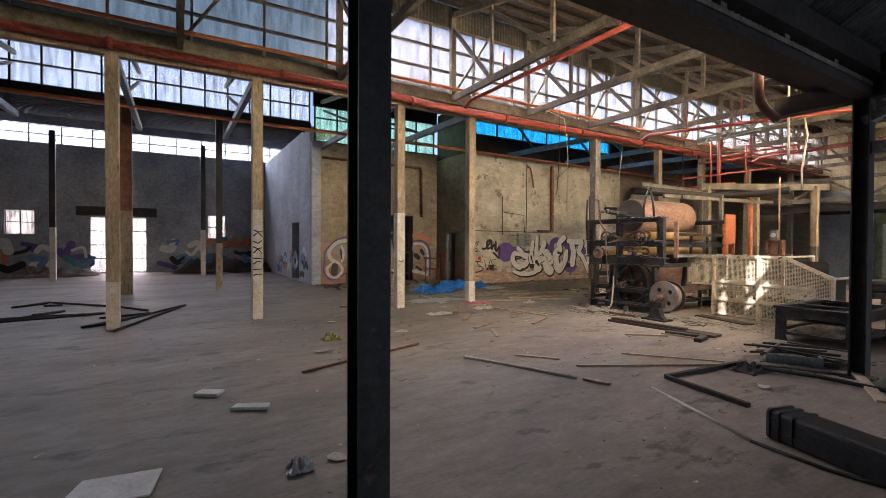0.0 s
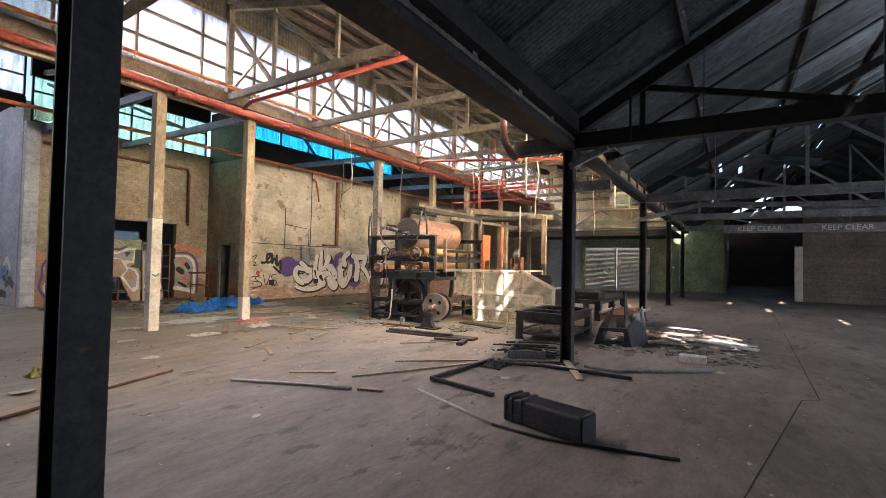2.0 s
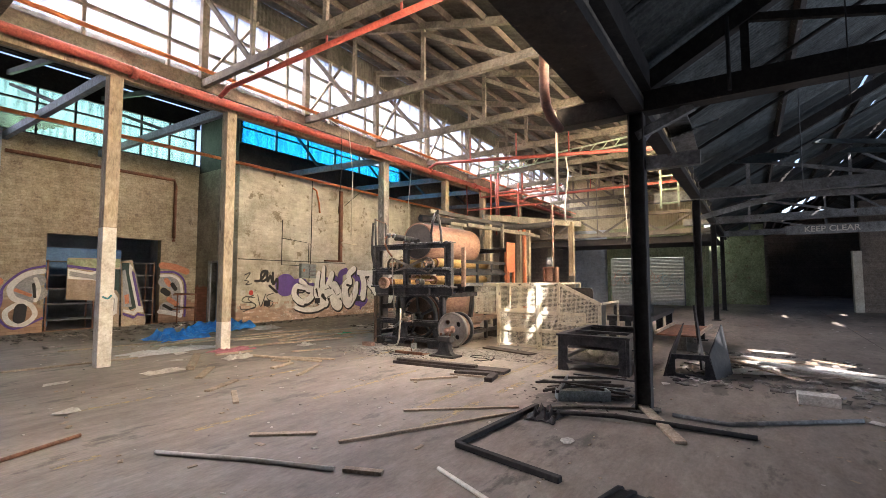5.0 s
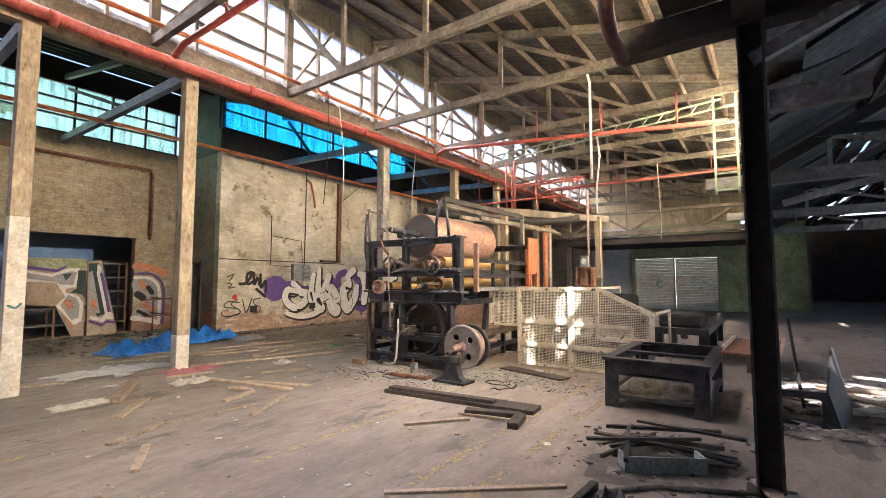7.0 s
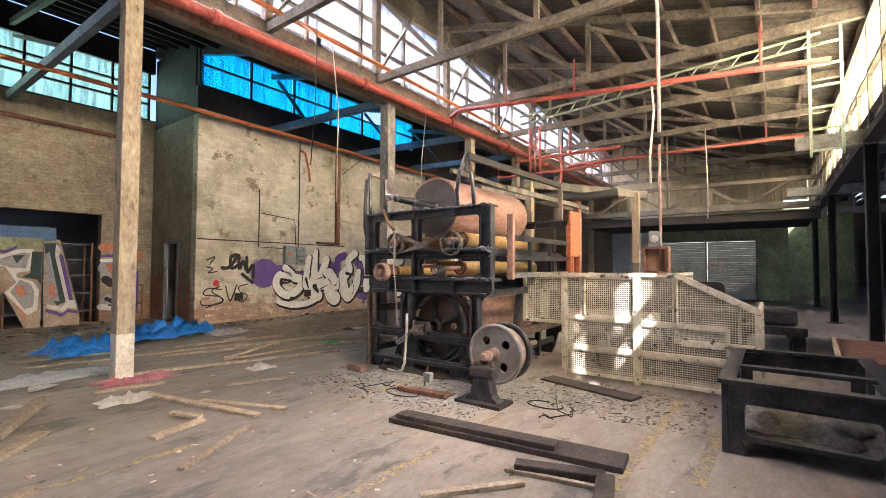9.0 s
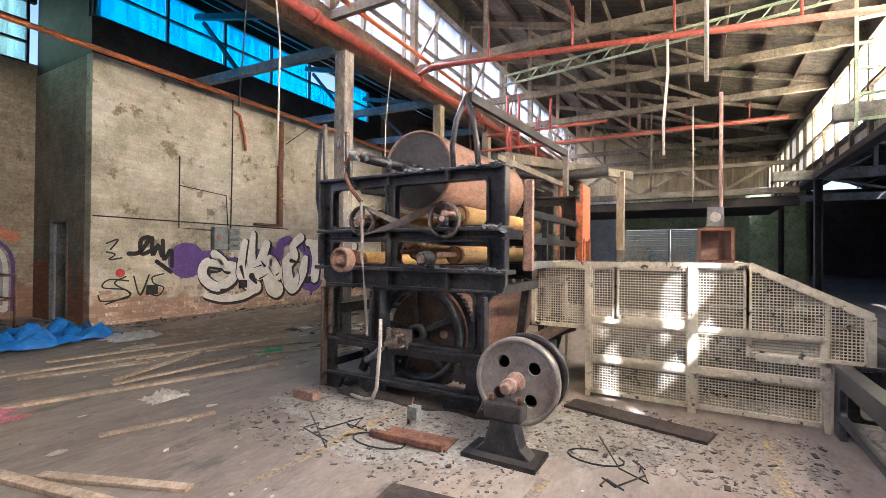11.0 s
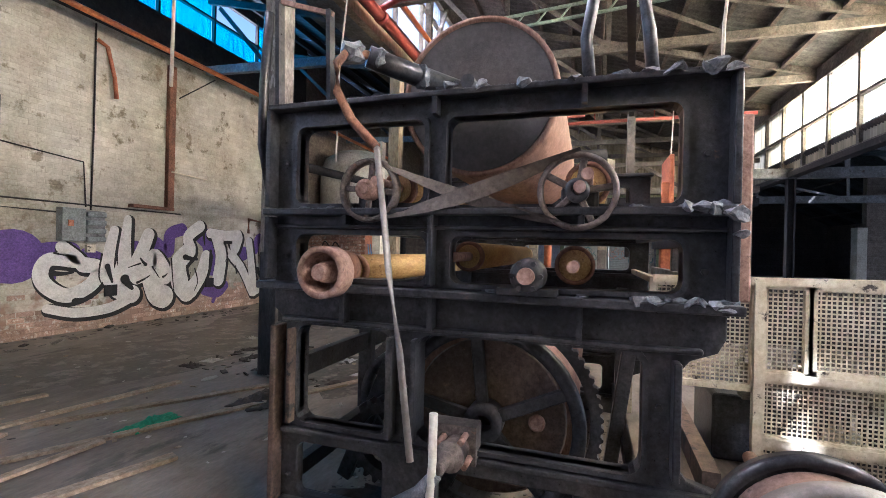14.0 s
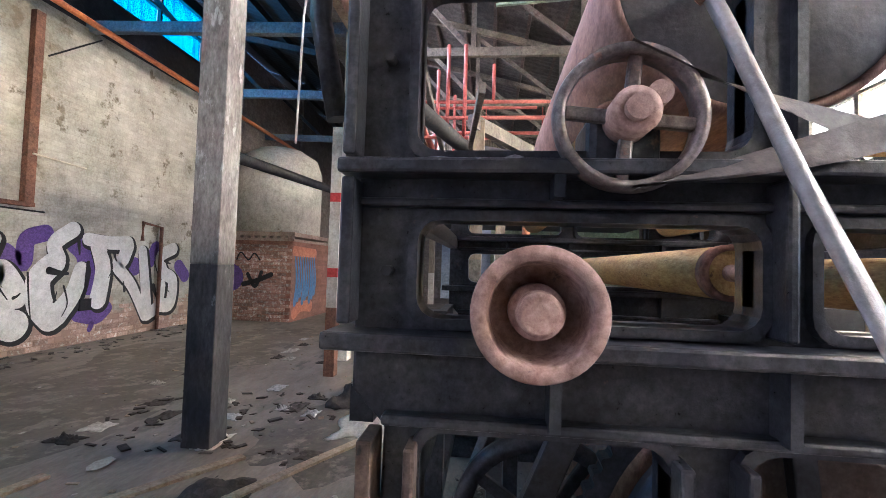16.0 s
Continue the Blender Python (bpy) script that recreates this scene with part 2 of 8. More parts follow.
M_WOODY = material("greyed_beam_timber", (0.24, 0.215, 0.175), (0.12, 0.107, 0.088), rough=0.85, scale=2.0, fine=40, third=(0.17, 0.13, 0.10), third_at=0.6)
M_WHITEPOST = material("white_post_paint", (0.72, 0.69, 0.62), (0.55, 0.50, 0.42), rough=0.75, scale=3, fine=40, third=(0.30, 0.24, 0.18), third_at=0.66)
M_PEEL = material("peeling_blue_black_paint", (0.03, 0.03, 0.038), (0.09, 0.085, 0.09), rough=0.5, scale=3.5, fine=40, third=(0.30, 0.29, 0.31), third_at=0.63, stretch=(1, 1, 0.4))
M_BLUEBEAM = material("blue_grey_beam", (0.25, 0.31, 0.38), (0.16, 0.19, 0.23), rough=0.7, scale=2, fine=35, third=(0.36, 0.38, 0.38))
# Near-black base with browner patches, for beams, boards, gutters and dark roofs.
M_DARKBEAM = material("near_black_beam", (0.040, 0.036, 0.034), (0.022, 0.02, 0.02), rough=0.8, scale=2, fine=35, third=(0.10, 0.08, 0.065), third_at=0.64)
M_FLAKEBEAM = material("flaking_painted_purlin", (0.045, 0.04, 0.038), (0.09, 0.08, 0.072), rough=0.8, scale=2.2, fine=35, third=(0.42, 0.40, 0.36), third_at=0.6)
M_PURLIN = material("dark_brown_purlin", (0.06, 0.046, 0.036), (0.12, 0.095, 0.075), rough=0.85, scale=2.4, fine=35, third=(0.24, 0.20, 0.16))
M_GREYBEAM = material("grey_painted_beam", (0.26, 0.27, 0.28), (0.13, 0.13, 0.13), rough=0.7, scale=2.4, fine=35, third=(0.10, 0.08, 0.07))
M_ROOFHI = material("faded_roof_sheet", (0.115, 0.11, 0.093), (0.055, 0.053, 0.046), rough=0.8, scale=0.9, fine=30, rnd=0.12)
M_ROOFLO = material("dull_corrugated_iron", (0.16, 0.19, 0.20), (0.09, 0.105, 0.108), rough=0.38, metal=0.5, scale=0.8, fine=30, third=(0.13, 0.085, 0.06), third_at=0.66, rnd=0.45)
M_GLASS = sheet("milky_glazing", (0.93, 0.89, 0.91))
M_GLASSDIM = sheet("grimy_glazing", (0.50, 0.52, 0.46))
M_GLASSBLUE = sheet("blue_plastic_sheet", (0.015, 0.42, 0.80))
M_GLASSGREEN = sheet("pale_green_sheet", (0.52, 0.80, 0.58))
M_GLASSTEAL = sheet("teal_sheet", (0.03, 0.62, 0.50))
M_FIBRE = sheet("yellowed_fibreglass", (0.76, 0.64, 0.42), clear=0.12, scatter=0.8)
M_FIBREDULL = sheet("dull_fibreglass", (0.50, 0.46, 0.36), clear=0.01, scatter=0.6)
M_SHUTTER = material("cream_shutter", (0.52, 0.50, 0.42), (0.42, 0.40, 0.32), rough=0.6, scale=1, fine=30, third=(0.3, 0.24, 0.18), third_at=0.63)
M_PLY = material("plain_sawn_wood", (0.47, 0.375, 0.28), (0.35, 0.275, 0.205), rough=0.8, scale=4, fine=45, rnd=0.25)
M_DARKWOOD = material("dark_plank", (0.075, 0.058, 0.05), (0.045, 0.036, 0.032), rough=0.8, scale=3, fine=45)
M_PAPER = material("dirty_paper", (0.66, 0.64, 0.60), (0.5, 0.47, 0.43), rough=0.9, scale=7, fine=40, rnd=0.2)
M_RUBBLE = material("rubble", (0.30, 0.28, 0.26), (0.13, 0.12, 0.11), rough=0.9, scale=9, fine=50, rnd=0.7, island=True)
M_TARP = material("blue_tarpaulin", (0.02, 0.24, 0.78), (0.015, 0.15, 0.55), rough=0.45, scale=5, fine=40)
M_PLASTIC = material("pale_plastic_sheet", (0.55, 0.56, 0.58), (0.42, 0.42, 0.44), rough=0.35, scale=6, fine=40)
M_BLACKBOX = material("black_plastic_case", (0.022, 0.024, 0.028), (0.035, 0.036, 0.04), rough=0.45, scale=4, fine=40)
M_GREYBOX = material("grey_enamel", (0.27, 0.31, 0.31), (0.2, 0.22, 0.22), rough=0.5, scale=6, fine=40)
M_GREENSTEEL = material("pale_green_steel", (0.36, 0.47, 0.36), (0.27, 0.35, 0.27), rough=0.6, scale=4, fine=40)
M_WHITEPIPE = material("white_plastic_pipe", (0.72, 0.70, 0.64), (0.6, 0.57, 0.5), rough=0.45, scale=5, fine=40)
M_YLINE = material("yellow_floor_paint", (0.44, 0.33, 0.13), (0.29, 0.235, 0.15), rough=0.8, scale=6, fine=40, third=(0.24, 0.21, 0.18), third_at=0.46)
M_DARK = flat_paint("dark_void", (0.02, 0.02, 0.022))
M_BELT = material("old_leather_belt", (0.16, 0.135, 0.115), (0.09, 0.075, 0.065), rough=0.6, scale=5, fine=40)
M_GREASE = material("grey_paint_drips", (0.20, 0.215, 0.24), (0.12, 0.127, 0.14), rough=0.35, scale=18, fine=60)
M_GWHITE, M_GBLACK, M_GPURPLE = flat_paint("graffiti_white", (0.78, 0.77, 0.74)), flat_paint("graffiti_black", (0.02, 0.02, 0.02)), flat_paint("graffiti_purple", (0.13, 0.07, 0.30))
M_GORANGE, M_GGREY, M_GBLUE, M_GTEAL = flat_paint("graffiti_orange", (0.62, 0.24, 0.13)), flat_paint("graffiti_grey", (0.36, 0.36, 0.37)), flat_paint("graffiti_blue", (0.13, 0.26, 0.50)), flat_paint("graffiti_teal", (0.05, 0.22, 0.24))
M_GDARKGREEN = flat_paint("graffiti_dark_green", (0.03, 0.06, 0.055))
M_RED = flat_paint("red_sign", (0.62, 0.06, 0.05))


# ---------------- building helpers ----------------
def B():
    return bmesh.new()


def box(bm, a, b):
    x0, x1 = sorted((a[0], b[0]))
    y0, y1 = sorted((a[1], b[1]))
    z0, z1 = sorted((a[2], b[2]))
    v = [bm.verts.new(p) for p in ((x0, y0, z0), (x1, y0, z0), (x1, y1, z0), (x0, y1, z0), (x0, y0, z1), (x1, y0, z1), (x1, y1, z1), (x0, y1, z1))]
    for f in ((0, 3, 2, 1), (4, 5, 6, 7), (0, 1, 5, 4), (1, 2, 6, 5), (2, 3, 7, 6), (3, 0, 4, 7)):
        bm.faces.new([v[i] for i in f])
    return bm


def bar(bm, p, q, w, h, up=(0, 0, 1)):
    """A straight bar of w (sideways) by h (upwards) from p to q."""
    p, q = Vector(p), Vector(q)
    d = (q - p).normalized()
    up = Vector(up)
    if abs(d.dot(up)) > 0.98:
        up = Vector((0, 1, 0)) if abs(d.y) < 0.9 else Vector((1, 0, 0))
    s = d.cross(up).normalized()
    u = s.cross(d)
    v = []
    for c in (p, q):
        for a, b in ((-1, -1), (1, -1), (1, 1), (-1, 1)):
            v.append(bm.verts.new(c + s * (a * w / 2) + u * (b * h / 2)))
    for f in ((3, 2, 1, 0), (4, 5, 6, 7), (0, 1, 5, 4), (1, 2, 6, 5), (2, 3, 7, 6), (3, 0, 4, 7)):
        bm.faces.new([v[i] for i in f])
    return bm


def tube(bm, pts, r, n=10):
    """A round bar along a line of points."""
    pts = [Vector(p) for p in pts]
    rings = []
    ref = Vector((0.13, 0.21, 0.97))
    for i, p in enumerate(pts):
        d = (pts[min(i + 1, len(pts) - 1)] - pts[max(i - 1, 0)]).normalized()
        s = d.cross(ref)
        if s.length < 0.05:
            s = d.cross(Vector((1, 0, 0)))
        s.normalize()
        u = s.cross(d)
        rings.append([bm.verts.new(p + (s * math.cos(2 * math.pi * k / n) + u * math.sin(2 * math.pi * k / n)) * r) for k in range(n)])
    for a, b in zip(rings, rings[1:]):
        for k in range(n):
            bm.faces.new((a[k], a[(k + 1) % n], b[(k + 1) % n], b[k])).smooth = True
    bm.faces.new(rings[0][::-1])
    bm.faces.new(rings[-1])
    return bm


def lathe(bm, o, d, profile, n=32, close=False):
    """A turned shape about the line from o along d: profile of (along, radius)."""
    o, d = Vector(o), Vector(d).normalized()
    s = d.cross(Vector((0.11, 0.07, 0.99))).normalized()
    u = s.cross(d)
    rings = [[bm.verts.new(o + d * a + (s * math.cos(2 * math.pi * k / n) + u * math.sin(2 * math.pi * k / n)) * max(r, 1e-4)) for k in range(n)] for a, r in profile]
    pairs = list(zip(rings, rings[1:])) + ([(rings[-1], rings[0])] if close else [])
    for a, b in pairs:
        for k in range(n):
            bm.faces.new((a[k], a[(k + 1) % n], b[(k + 1) % n], b[k])).smooth = True
    if not close:
        bm.faces.new(rings[0][::-1])
        bm.faces.new(rings[-1])
    return bm


def rr(a0, a1, b0, b1, r=0.05, n=4):
    """Outline of a rectangle with rounded corners."""
    out = []
    for ca, cb, st in ((a1 - r, b1 - r, 0), (a0 + r, b1 - r, 90), (a0 + r, b0 + r, 180), (a1 - r, b0 + r, 270)):
        for k in range(n + 1):
            t = radians(st + 90 * k / n)
            out.append((ca + r * math.cos(t), cb + r * math.sin(t)))
    return out


def ring(ca, cb, r, n=20):
    return [(ca + r * math.cos(2 * math.pi * k / n), cb + r * math.sin(2 * math.pi * k / n)) for k in range(n)]


def plate(bm, outline, holes, place, depth):
    """A flat plate with holes; place(a, b) gives its points, depth is the way it is thick."""
    loops, tmp = [], bmesh.new()
    for loop in [outline] + list(holes):
        vs = [tmp.verts.new(place(a, b)) for a, b in loop]
        for i in range(len(vs)):
            tmp.edges.new((vs[i], vs[(i + 1) % len(vs)]))
    bmesh.ops.triangle_fill(tmp, use_beauty=True, use_dissolve=False, edges=tmp.edges[:])
    if depth is not None:
        res = bmesh.ops.extrude_face_region(tmp, geom=tmp.faces[:], use_keep_orig=True)
        bmesh.ops.translate(tmp, vec=Vector(depth), verts=[g for g in res["geom"] if isinstance(g, bmesh.types.BMVert)])
        bmesh.ops.recalc_face_normals(tmp, faces=tmp.faces[:])
    me = bpy.data.meshes.new("tmp")
    tmp.to_mesh(me)
    tmp.free()
    bm.from_mesh(me)
    bpy.data.meshes.remove(me)
    return bm


def thing(name, base, label, category, group="", kind=""):
    e = new(name)
    e.empty_display_size = 0.2
    e.location = base
    return tagged(e, label, category, group, kind)


def part(name, bm, mat, parent=None, label="", bevel=0.0):
    """Links a bmesh as one mesh object; made in world metres, kept under its thing."""
    bmesh.ops.recalc_face_normals(bm, faces=bm.faces[:])
    me = bpy.data.meshes.new(name)
    bm.to_mesh(me)
    bm.free()
    me.materials.append(mat)
    ob = new(name, me)
    if parent is not None:
        ob.parent = parent
        if parent.parent is None:
            ob.matrix_parent_inverse = Matrix.Translation(-parent.location)
    if label:
        ob["label"] = label
    if bevel:
        mod = ob.modifiers.new("bevel", "BEVEL")
        mod.width, mod.segments, mod.limit_method = bevel, 2, "ANGLE"
    return ob


def solo(name, bm, mat, label, category, group="", kind="", bevel=0.0):
    """A thing of one mesh."""
    return tagged(part(name, bm, mat, None, "", bevel), label, category, group, kind)


def lettering(text, size, fat, place, depth=0.004, shear=0.0):
    """Writing as a mesh; place(a, b) gives its points."""
    cu = bpy.data.curves.new("text", "FONT")
    cu.body, cu.size, cu.offset, cu.shear, cu.resolution_u = text, size, fat, shear, 3
    cu.align_x, cu.align_y = "CENTER", "CENTER"
    ob = bpy.data.objects.new("text", cu)
    scene.collection.objects.link(ob)
    me = bpy.data.meshes.new_from_object(ob.evaluated_get(bpy.context.evaluated_depsgraph_get()))
    bm = bmesh.new()
    bm.from_mesh(me)
    for v in bm.verts:
        v.co = Vector(place(v.co.x, v.co.y))
    bpy.data.objects.remove(ob)
    bpy.data.meshes.remove(me)
    return bm


def corrugated(bm, p, along, across, length, width, pitch=0.09, depth=0.02, lift=(0, 0, 1)):
    """A corrugated sheet: from p, ribs run along, waves across."""
    p, a, c, up = Vector(p), Vector(along).normalized(), Vector(across).normalized(), Vector(lift)
    n = max(2, int(width / pitch * 4))
    rows = []
    for s in (0, length):
        rows.append([bm.verts.new(p + a * s + c * (width * i / n) + up * (depth * math.sin(2 * math.pi * (width * i / n) / pitch))) for i in range(n + 1)])
    for i in range(n):
        bm.faces.new((rows[0][i], rows[0][i + 1], rows[1][i + 1], rows[1][i])).smooth = True
    return bm


# ================= the large structure =================
bm = B()
box(bm, (-13, -11, -0.15), (52, 29.5, 0.0))
solo("floor", bm, M_FLOOR, "dusty grey-brown concrete factory floor with stains", "floor", kind="structure")


def wall(name, a, b, mat, label, holes=(), axis="y"):
    """A wall as a box from a to b; holes (u0, u1, z0, z1) go through it along its thin axis."""
    bm = B()
    i = 0 if axis == "y" else 1
    out = [(a[i], a[2]), (b[i], a[2]), (b[i], b[2]), (a[i], b[2])]
    hs = [[(h[0], h[2]), (h[1], h[2]), (h[1], h[3]), (h[0], h[3])] for h in holes]
    if axis == "y":
        plate(bm, out, hs, lambda u, v: (u, a[1], v), (0, b[1] - a[1], 0))
    else:
        plate(bm, out, hs, lambda u, v: (a[0], u, v), (b[0] - a[0], 0, 0))
    return solo(name, bm, mat, label, "wall", kind="structure")


block_wall = wall("wall_block", (10.08, 15.0, 0), (19.15, 15.25, 5.3), M_BLOCK, "whitewashed block wall with brown stains and graffiti", holes=[])
block_side = wall("wall_block_side", (10.08, 15.25, 0), (10.33, 17.6, 5.3), M_BLOCK_SIDE, "darker brick side wall with a doorway", holes=[(15.95, 16.75, 0.02, 2.08)], axis="x")
recess_wall = wall("wall_recess", (4.5, 17.6, 0), (10.33, 17.85, 5.55), M_RECESS, "yellowed brick wall with a wide opening", holes=[(5.9, 8.9, 0.02, 2.8)])
blue_wall = wall("wall_blue", (4.5, 17.85, 0), (4.75, 28.3, 6.2), M_BLUEWALL, "pale blue painted brick wall", holes=[(19.6, 21.0, 0.02, 2.5)], axis="x")
bm = B()
box(bm, (4.47, 17.36, 0), (4.8, 17.6, 5.5))
solo("brick_pier", bm, M_BLUEWALL, "chipped painted brick pier at the wall's end", "pier", kind="structure")
wall("wall_north", (-13, 28.3, 0), (6.2, 28.6, 7.6), M_NORTH, "grey rendered wall with windows and a doorway", holes=[(-6.85, -5.8, 1.95, 3.1), (-3.7, -1.35, 0.02, 2.85), (1.5, 2.4, 1.75, 3.1), (-12, 6.0, 6.32, 7.2)])
# West and south walls are unseen; the south opening is added for the fill.
wall("wall_west", (-13.3, -11, 0), (-13, 28.6, 8), M_PLAIN, "unseen plain dim brick wall closing the hall", axis="x")
wall("wall_south", (-13, -11.3, 0), (52, -11, 4), M_PLAIN, "unseen plain dim brick wall closing the hall", holes=[(6.0, 20.0, 0.3, 3.2)])
wall("wall_behind", (4.78, 22.0, 0), (24.5, 22.2, 5.5), M_BLUEWALL, "pale blue back wall inside the opening")
wall("wall_behind_side", (10.4, 17.86, 0), (10.6, 22.0, 5.5), M_BLUEWALL, "pale blue side wall inside the opening", axis="x")
# Ceiling added to shut the sky out behind the doorway.
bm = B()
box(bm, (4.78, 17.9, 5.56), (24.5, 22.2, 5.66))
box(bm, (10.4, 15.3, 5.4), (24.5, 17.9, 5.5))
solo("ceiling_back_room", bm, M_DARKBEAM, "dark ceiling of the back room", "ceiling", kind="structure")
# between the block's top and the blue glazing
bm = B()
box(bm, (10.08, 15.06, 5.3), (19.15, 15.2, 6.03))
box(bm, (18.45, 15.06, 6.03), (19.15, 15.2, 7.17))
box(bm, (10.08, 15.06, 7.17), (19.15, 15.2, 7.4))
solo("trim_block_band", bm, M_DARKBEAM, "near-black boarded band above the block wall", "wall", kind="structure")
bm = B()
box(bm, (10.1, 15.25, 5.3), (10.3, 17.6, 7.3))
solo("wall_block_gable", bm, M_DARKBEAM, "near-black boarded gable above the side wall", "wall", kind="structure")
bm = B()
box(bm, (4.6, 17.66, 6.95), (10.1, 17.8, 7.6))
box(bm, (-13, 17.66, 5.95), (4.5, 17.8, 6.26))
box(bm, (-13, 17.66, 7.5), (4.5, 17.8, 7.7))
solo("trim_north_band", bm, M_DARKBEAM, "near-black boarded bands along the glazing", "wall", kind="structure")

# far walls to the east
wall("wall_east", (29.3, 3.1, 0), (29.55, 8.15, 4.4), M_PALEEND, "mossy pale green painted end wall", holes=[(4.07, 7.96, 0.02, 2.66)], axis="x")
# A blue-lit back room, put in as a blue-coloured wall panel.
wall("wall_east_blue", (29.4, 8.15, 0), (29.6, 10.4, 4.4), M_BLUEWALL, "blue panel for the blue-lit room beside the shutters", axis="x")
wall("wall_east_return", (29.55, 2.95, 0), (33.0, 3.15, 3.6), M_PALEEND, "pale green painted wall beside the passage")
wall("wall_east_far", (33.0, 0.45, 0), (33.2, 3.15, 4.6), M_PALEEND, "pale green painted wall with tags", axis="x")
wall("wall_passage_north", (33.2, 0.3, 0), (51, 0.5, 3.6), M_PLAIN, "dim passage wall")
wall("wall_passage_end", (50.8, -11, 0), (51, 2.2, 6.6), M_PLAIN, "dim end wall of the passage", axis="x")
wall("wall_east_south", (28.3, -11, 0), (28.6, -2.9, 4.9), M_PLAIN, "dark wall south of the passage", axis="x")
wall("wall_east_north", (24.5, 15.2, 0), (24.8, 28.3, 7.5), M_PLAIN, "dim brick wall", axis="x")
wall("wall_block_east", (19.15, 15.25, 0), (24.6, 15.5, 7.4), M_PLAIN, "dim brick wall beyond the block")
wall("wall_bay_east", (29.3, 10.4, 0), (29.55, 15.5, 7.5), M_PLAIN, "dim brick wall", axis="x")
wall("wall_bay_north_east", (24.6, 15.25, 0), (29.5, 15.5, 7.5), M_PLAIN, "dim brick wall")

# corrugated gable and dark beams over the east wall
bm = B()
corrugated(bm, (29.4, 2.2, 4.4), (0, 0, 1), (0, 1, 0), 3.5, 8.3, 0.12, 0.015, (1, 0, 0))
solo("wall_gable_east", bm, material("yellowed_gable_sheet", (0.55, 0.49, 0.33), (0.42, 0.37, 0.25), scale=1.5, fine=30), "yellowed corrugated gable sheets", "wall", kind="structure")
bm = B()
corrugated(bm, (29.42, 10.4, 7.0), (0, 0, 1), (0, 1, 0), 1.0, 5.3, 0.12, 0.015, (1, 0, 0))
solo("wall_gable_north_east", bm, M_DARKBEAM, "near-black corrugated gable sheets", "wall", kind="structure")
# A dark zone taken as a low ceiling; added, it also shades the shutters.
bm = B()
box(bm, (22.75, 2.3, 3.2), (29.3, 10.3, 3.28))
solo("ceiling_canopy", bm, M_DARKBEAM, "low dark ceiling before the end wall", "ceiling", kind="structure")
for z0, z1, mt in ((3.36, 3.54, M_WOODY), (2.98, 3.2, M_DARKBEAM)):
    bm = B()
    box(bm, (22.5, 2.3, z0), (22.74, 10.3, z1))
    solo("end_beam", bm, mt, "heavy cross beam before the end wall", "beam", kind="structure")
for k in range(6):
    bm = B()
    y = 3.0 + k * 1.2
    bar(bm, (22.6, y, 3.5 if k % 2 else 4.25), (22.6, y + 1.2, 4.25 if k % 2 else 3.5), 0.07, 0.09)
    solo("end_truss_web", bm, M_WOODY, "slanted truss member at the end of the bay", "brace", group="end truss members", kind="structure")
bm = B()
box(bm, (22.53, 2.3, 4.22), (22.67, 10.3, 4.34))
solo("end_truss_chord", bm, M_WOODY, "upper chord of the end truss", "beam", kind="structure")

# roller shutters in the east wall
for y0, y1 in ((4.1, 6.0), (6.06, 7.93)):
    sh = thing("roller_shutter", (29.36, (y0 + y1) / 2, 0), "cream steel roller shutter with graffiti tags", "shutter", group="shutters in the end wall")
    bm = B()
    bar(bm, (29.36, y0, 0.04), (29.36, y1, 0.04), 0.03, 0.074)
    slat = part("slat", bm, M_SHUTTER, sh)
    for k in range(1, 33):
        s2 = new("slat", slat.data)
        s2.parent, s2.matrix_parent_inverse = sh, slat.matrix_parent_inverse
        s2.location = (0, 0, 0.08 * k)
    bm = B()
    box(bm, (29.27, y0 - 0.03, 0), (29.33, y0 + 0.03, 2.66))
    part("guide_rail", bm, M_GREYBEAM, sh)
    for txt, yy, zz, s, mt in (("ROBA", y1 - 0.5, 1.5, 0.32, M_GORANGE), ("TELM", y0 + 0.6, 1.35, 0.3, M_GTEAL)):
        bm = B()
        for k in range(7):
            a = random.random() * 6
            p0 = Vector((29.325, yy + random.uniform(-0.45, 0.45), zz + random.uniform(-0.3, 0.3)))
            tube(bm, [p0 + Vector((0, 0.16 * math.cos(a + j * 0.8), 0.2 * math.sin(a + j * 0.8))) for j in range(6)], 0.011, 4)
        part("graffiti_tag", bm, mt, sh, "scrawled spray-paint tag")


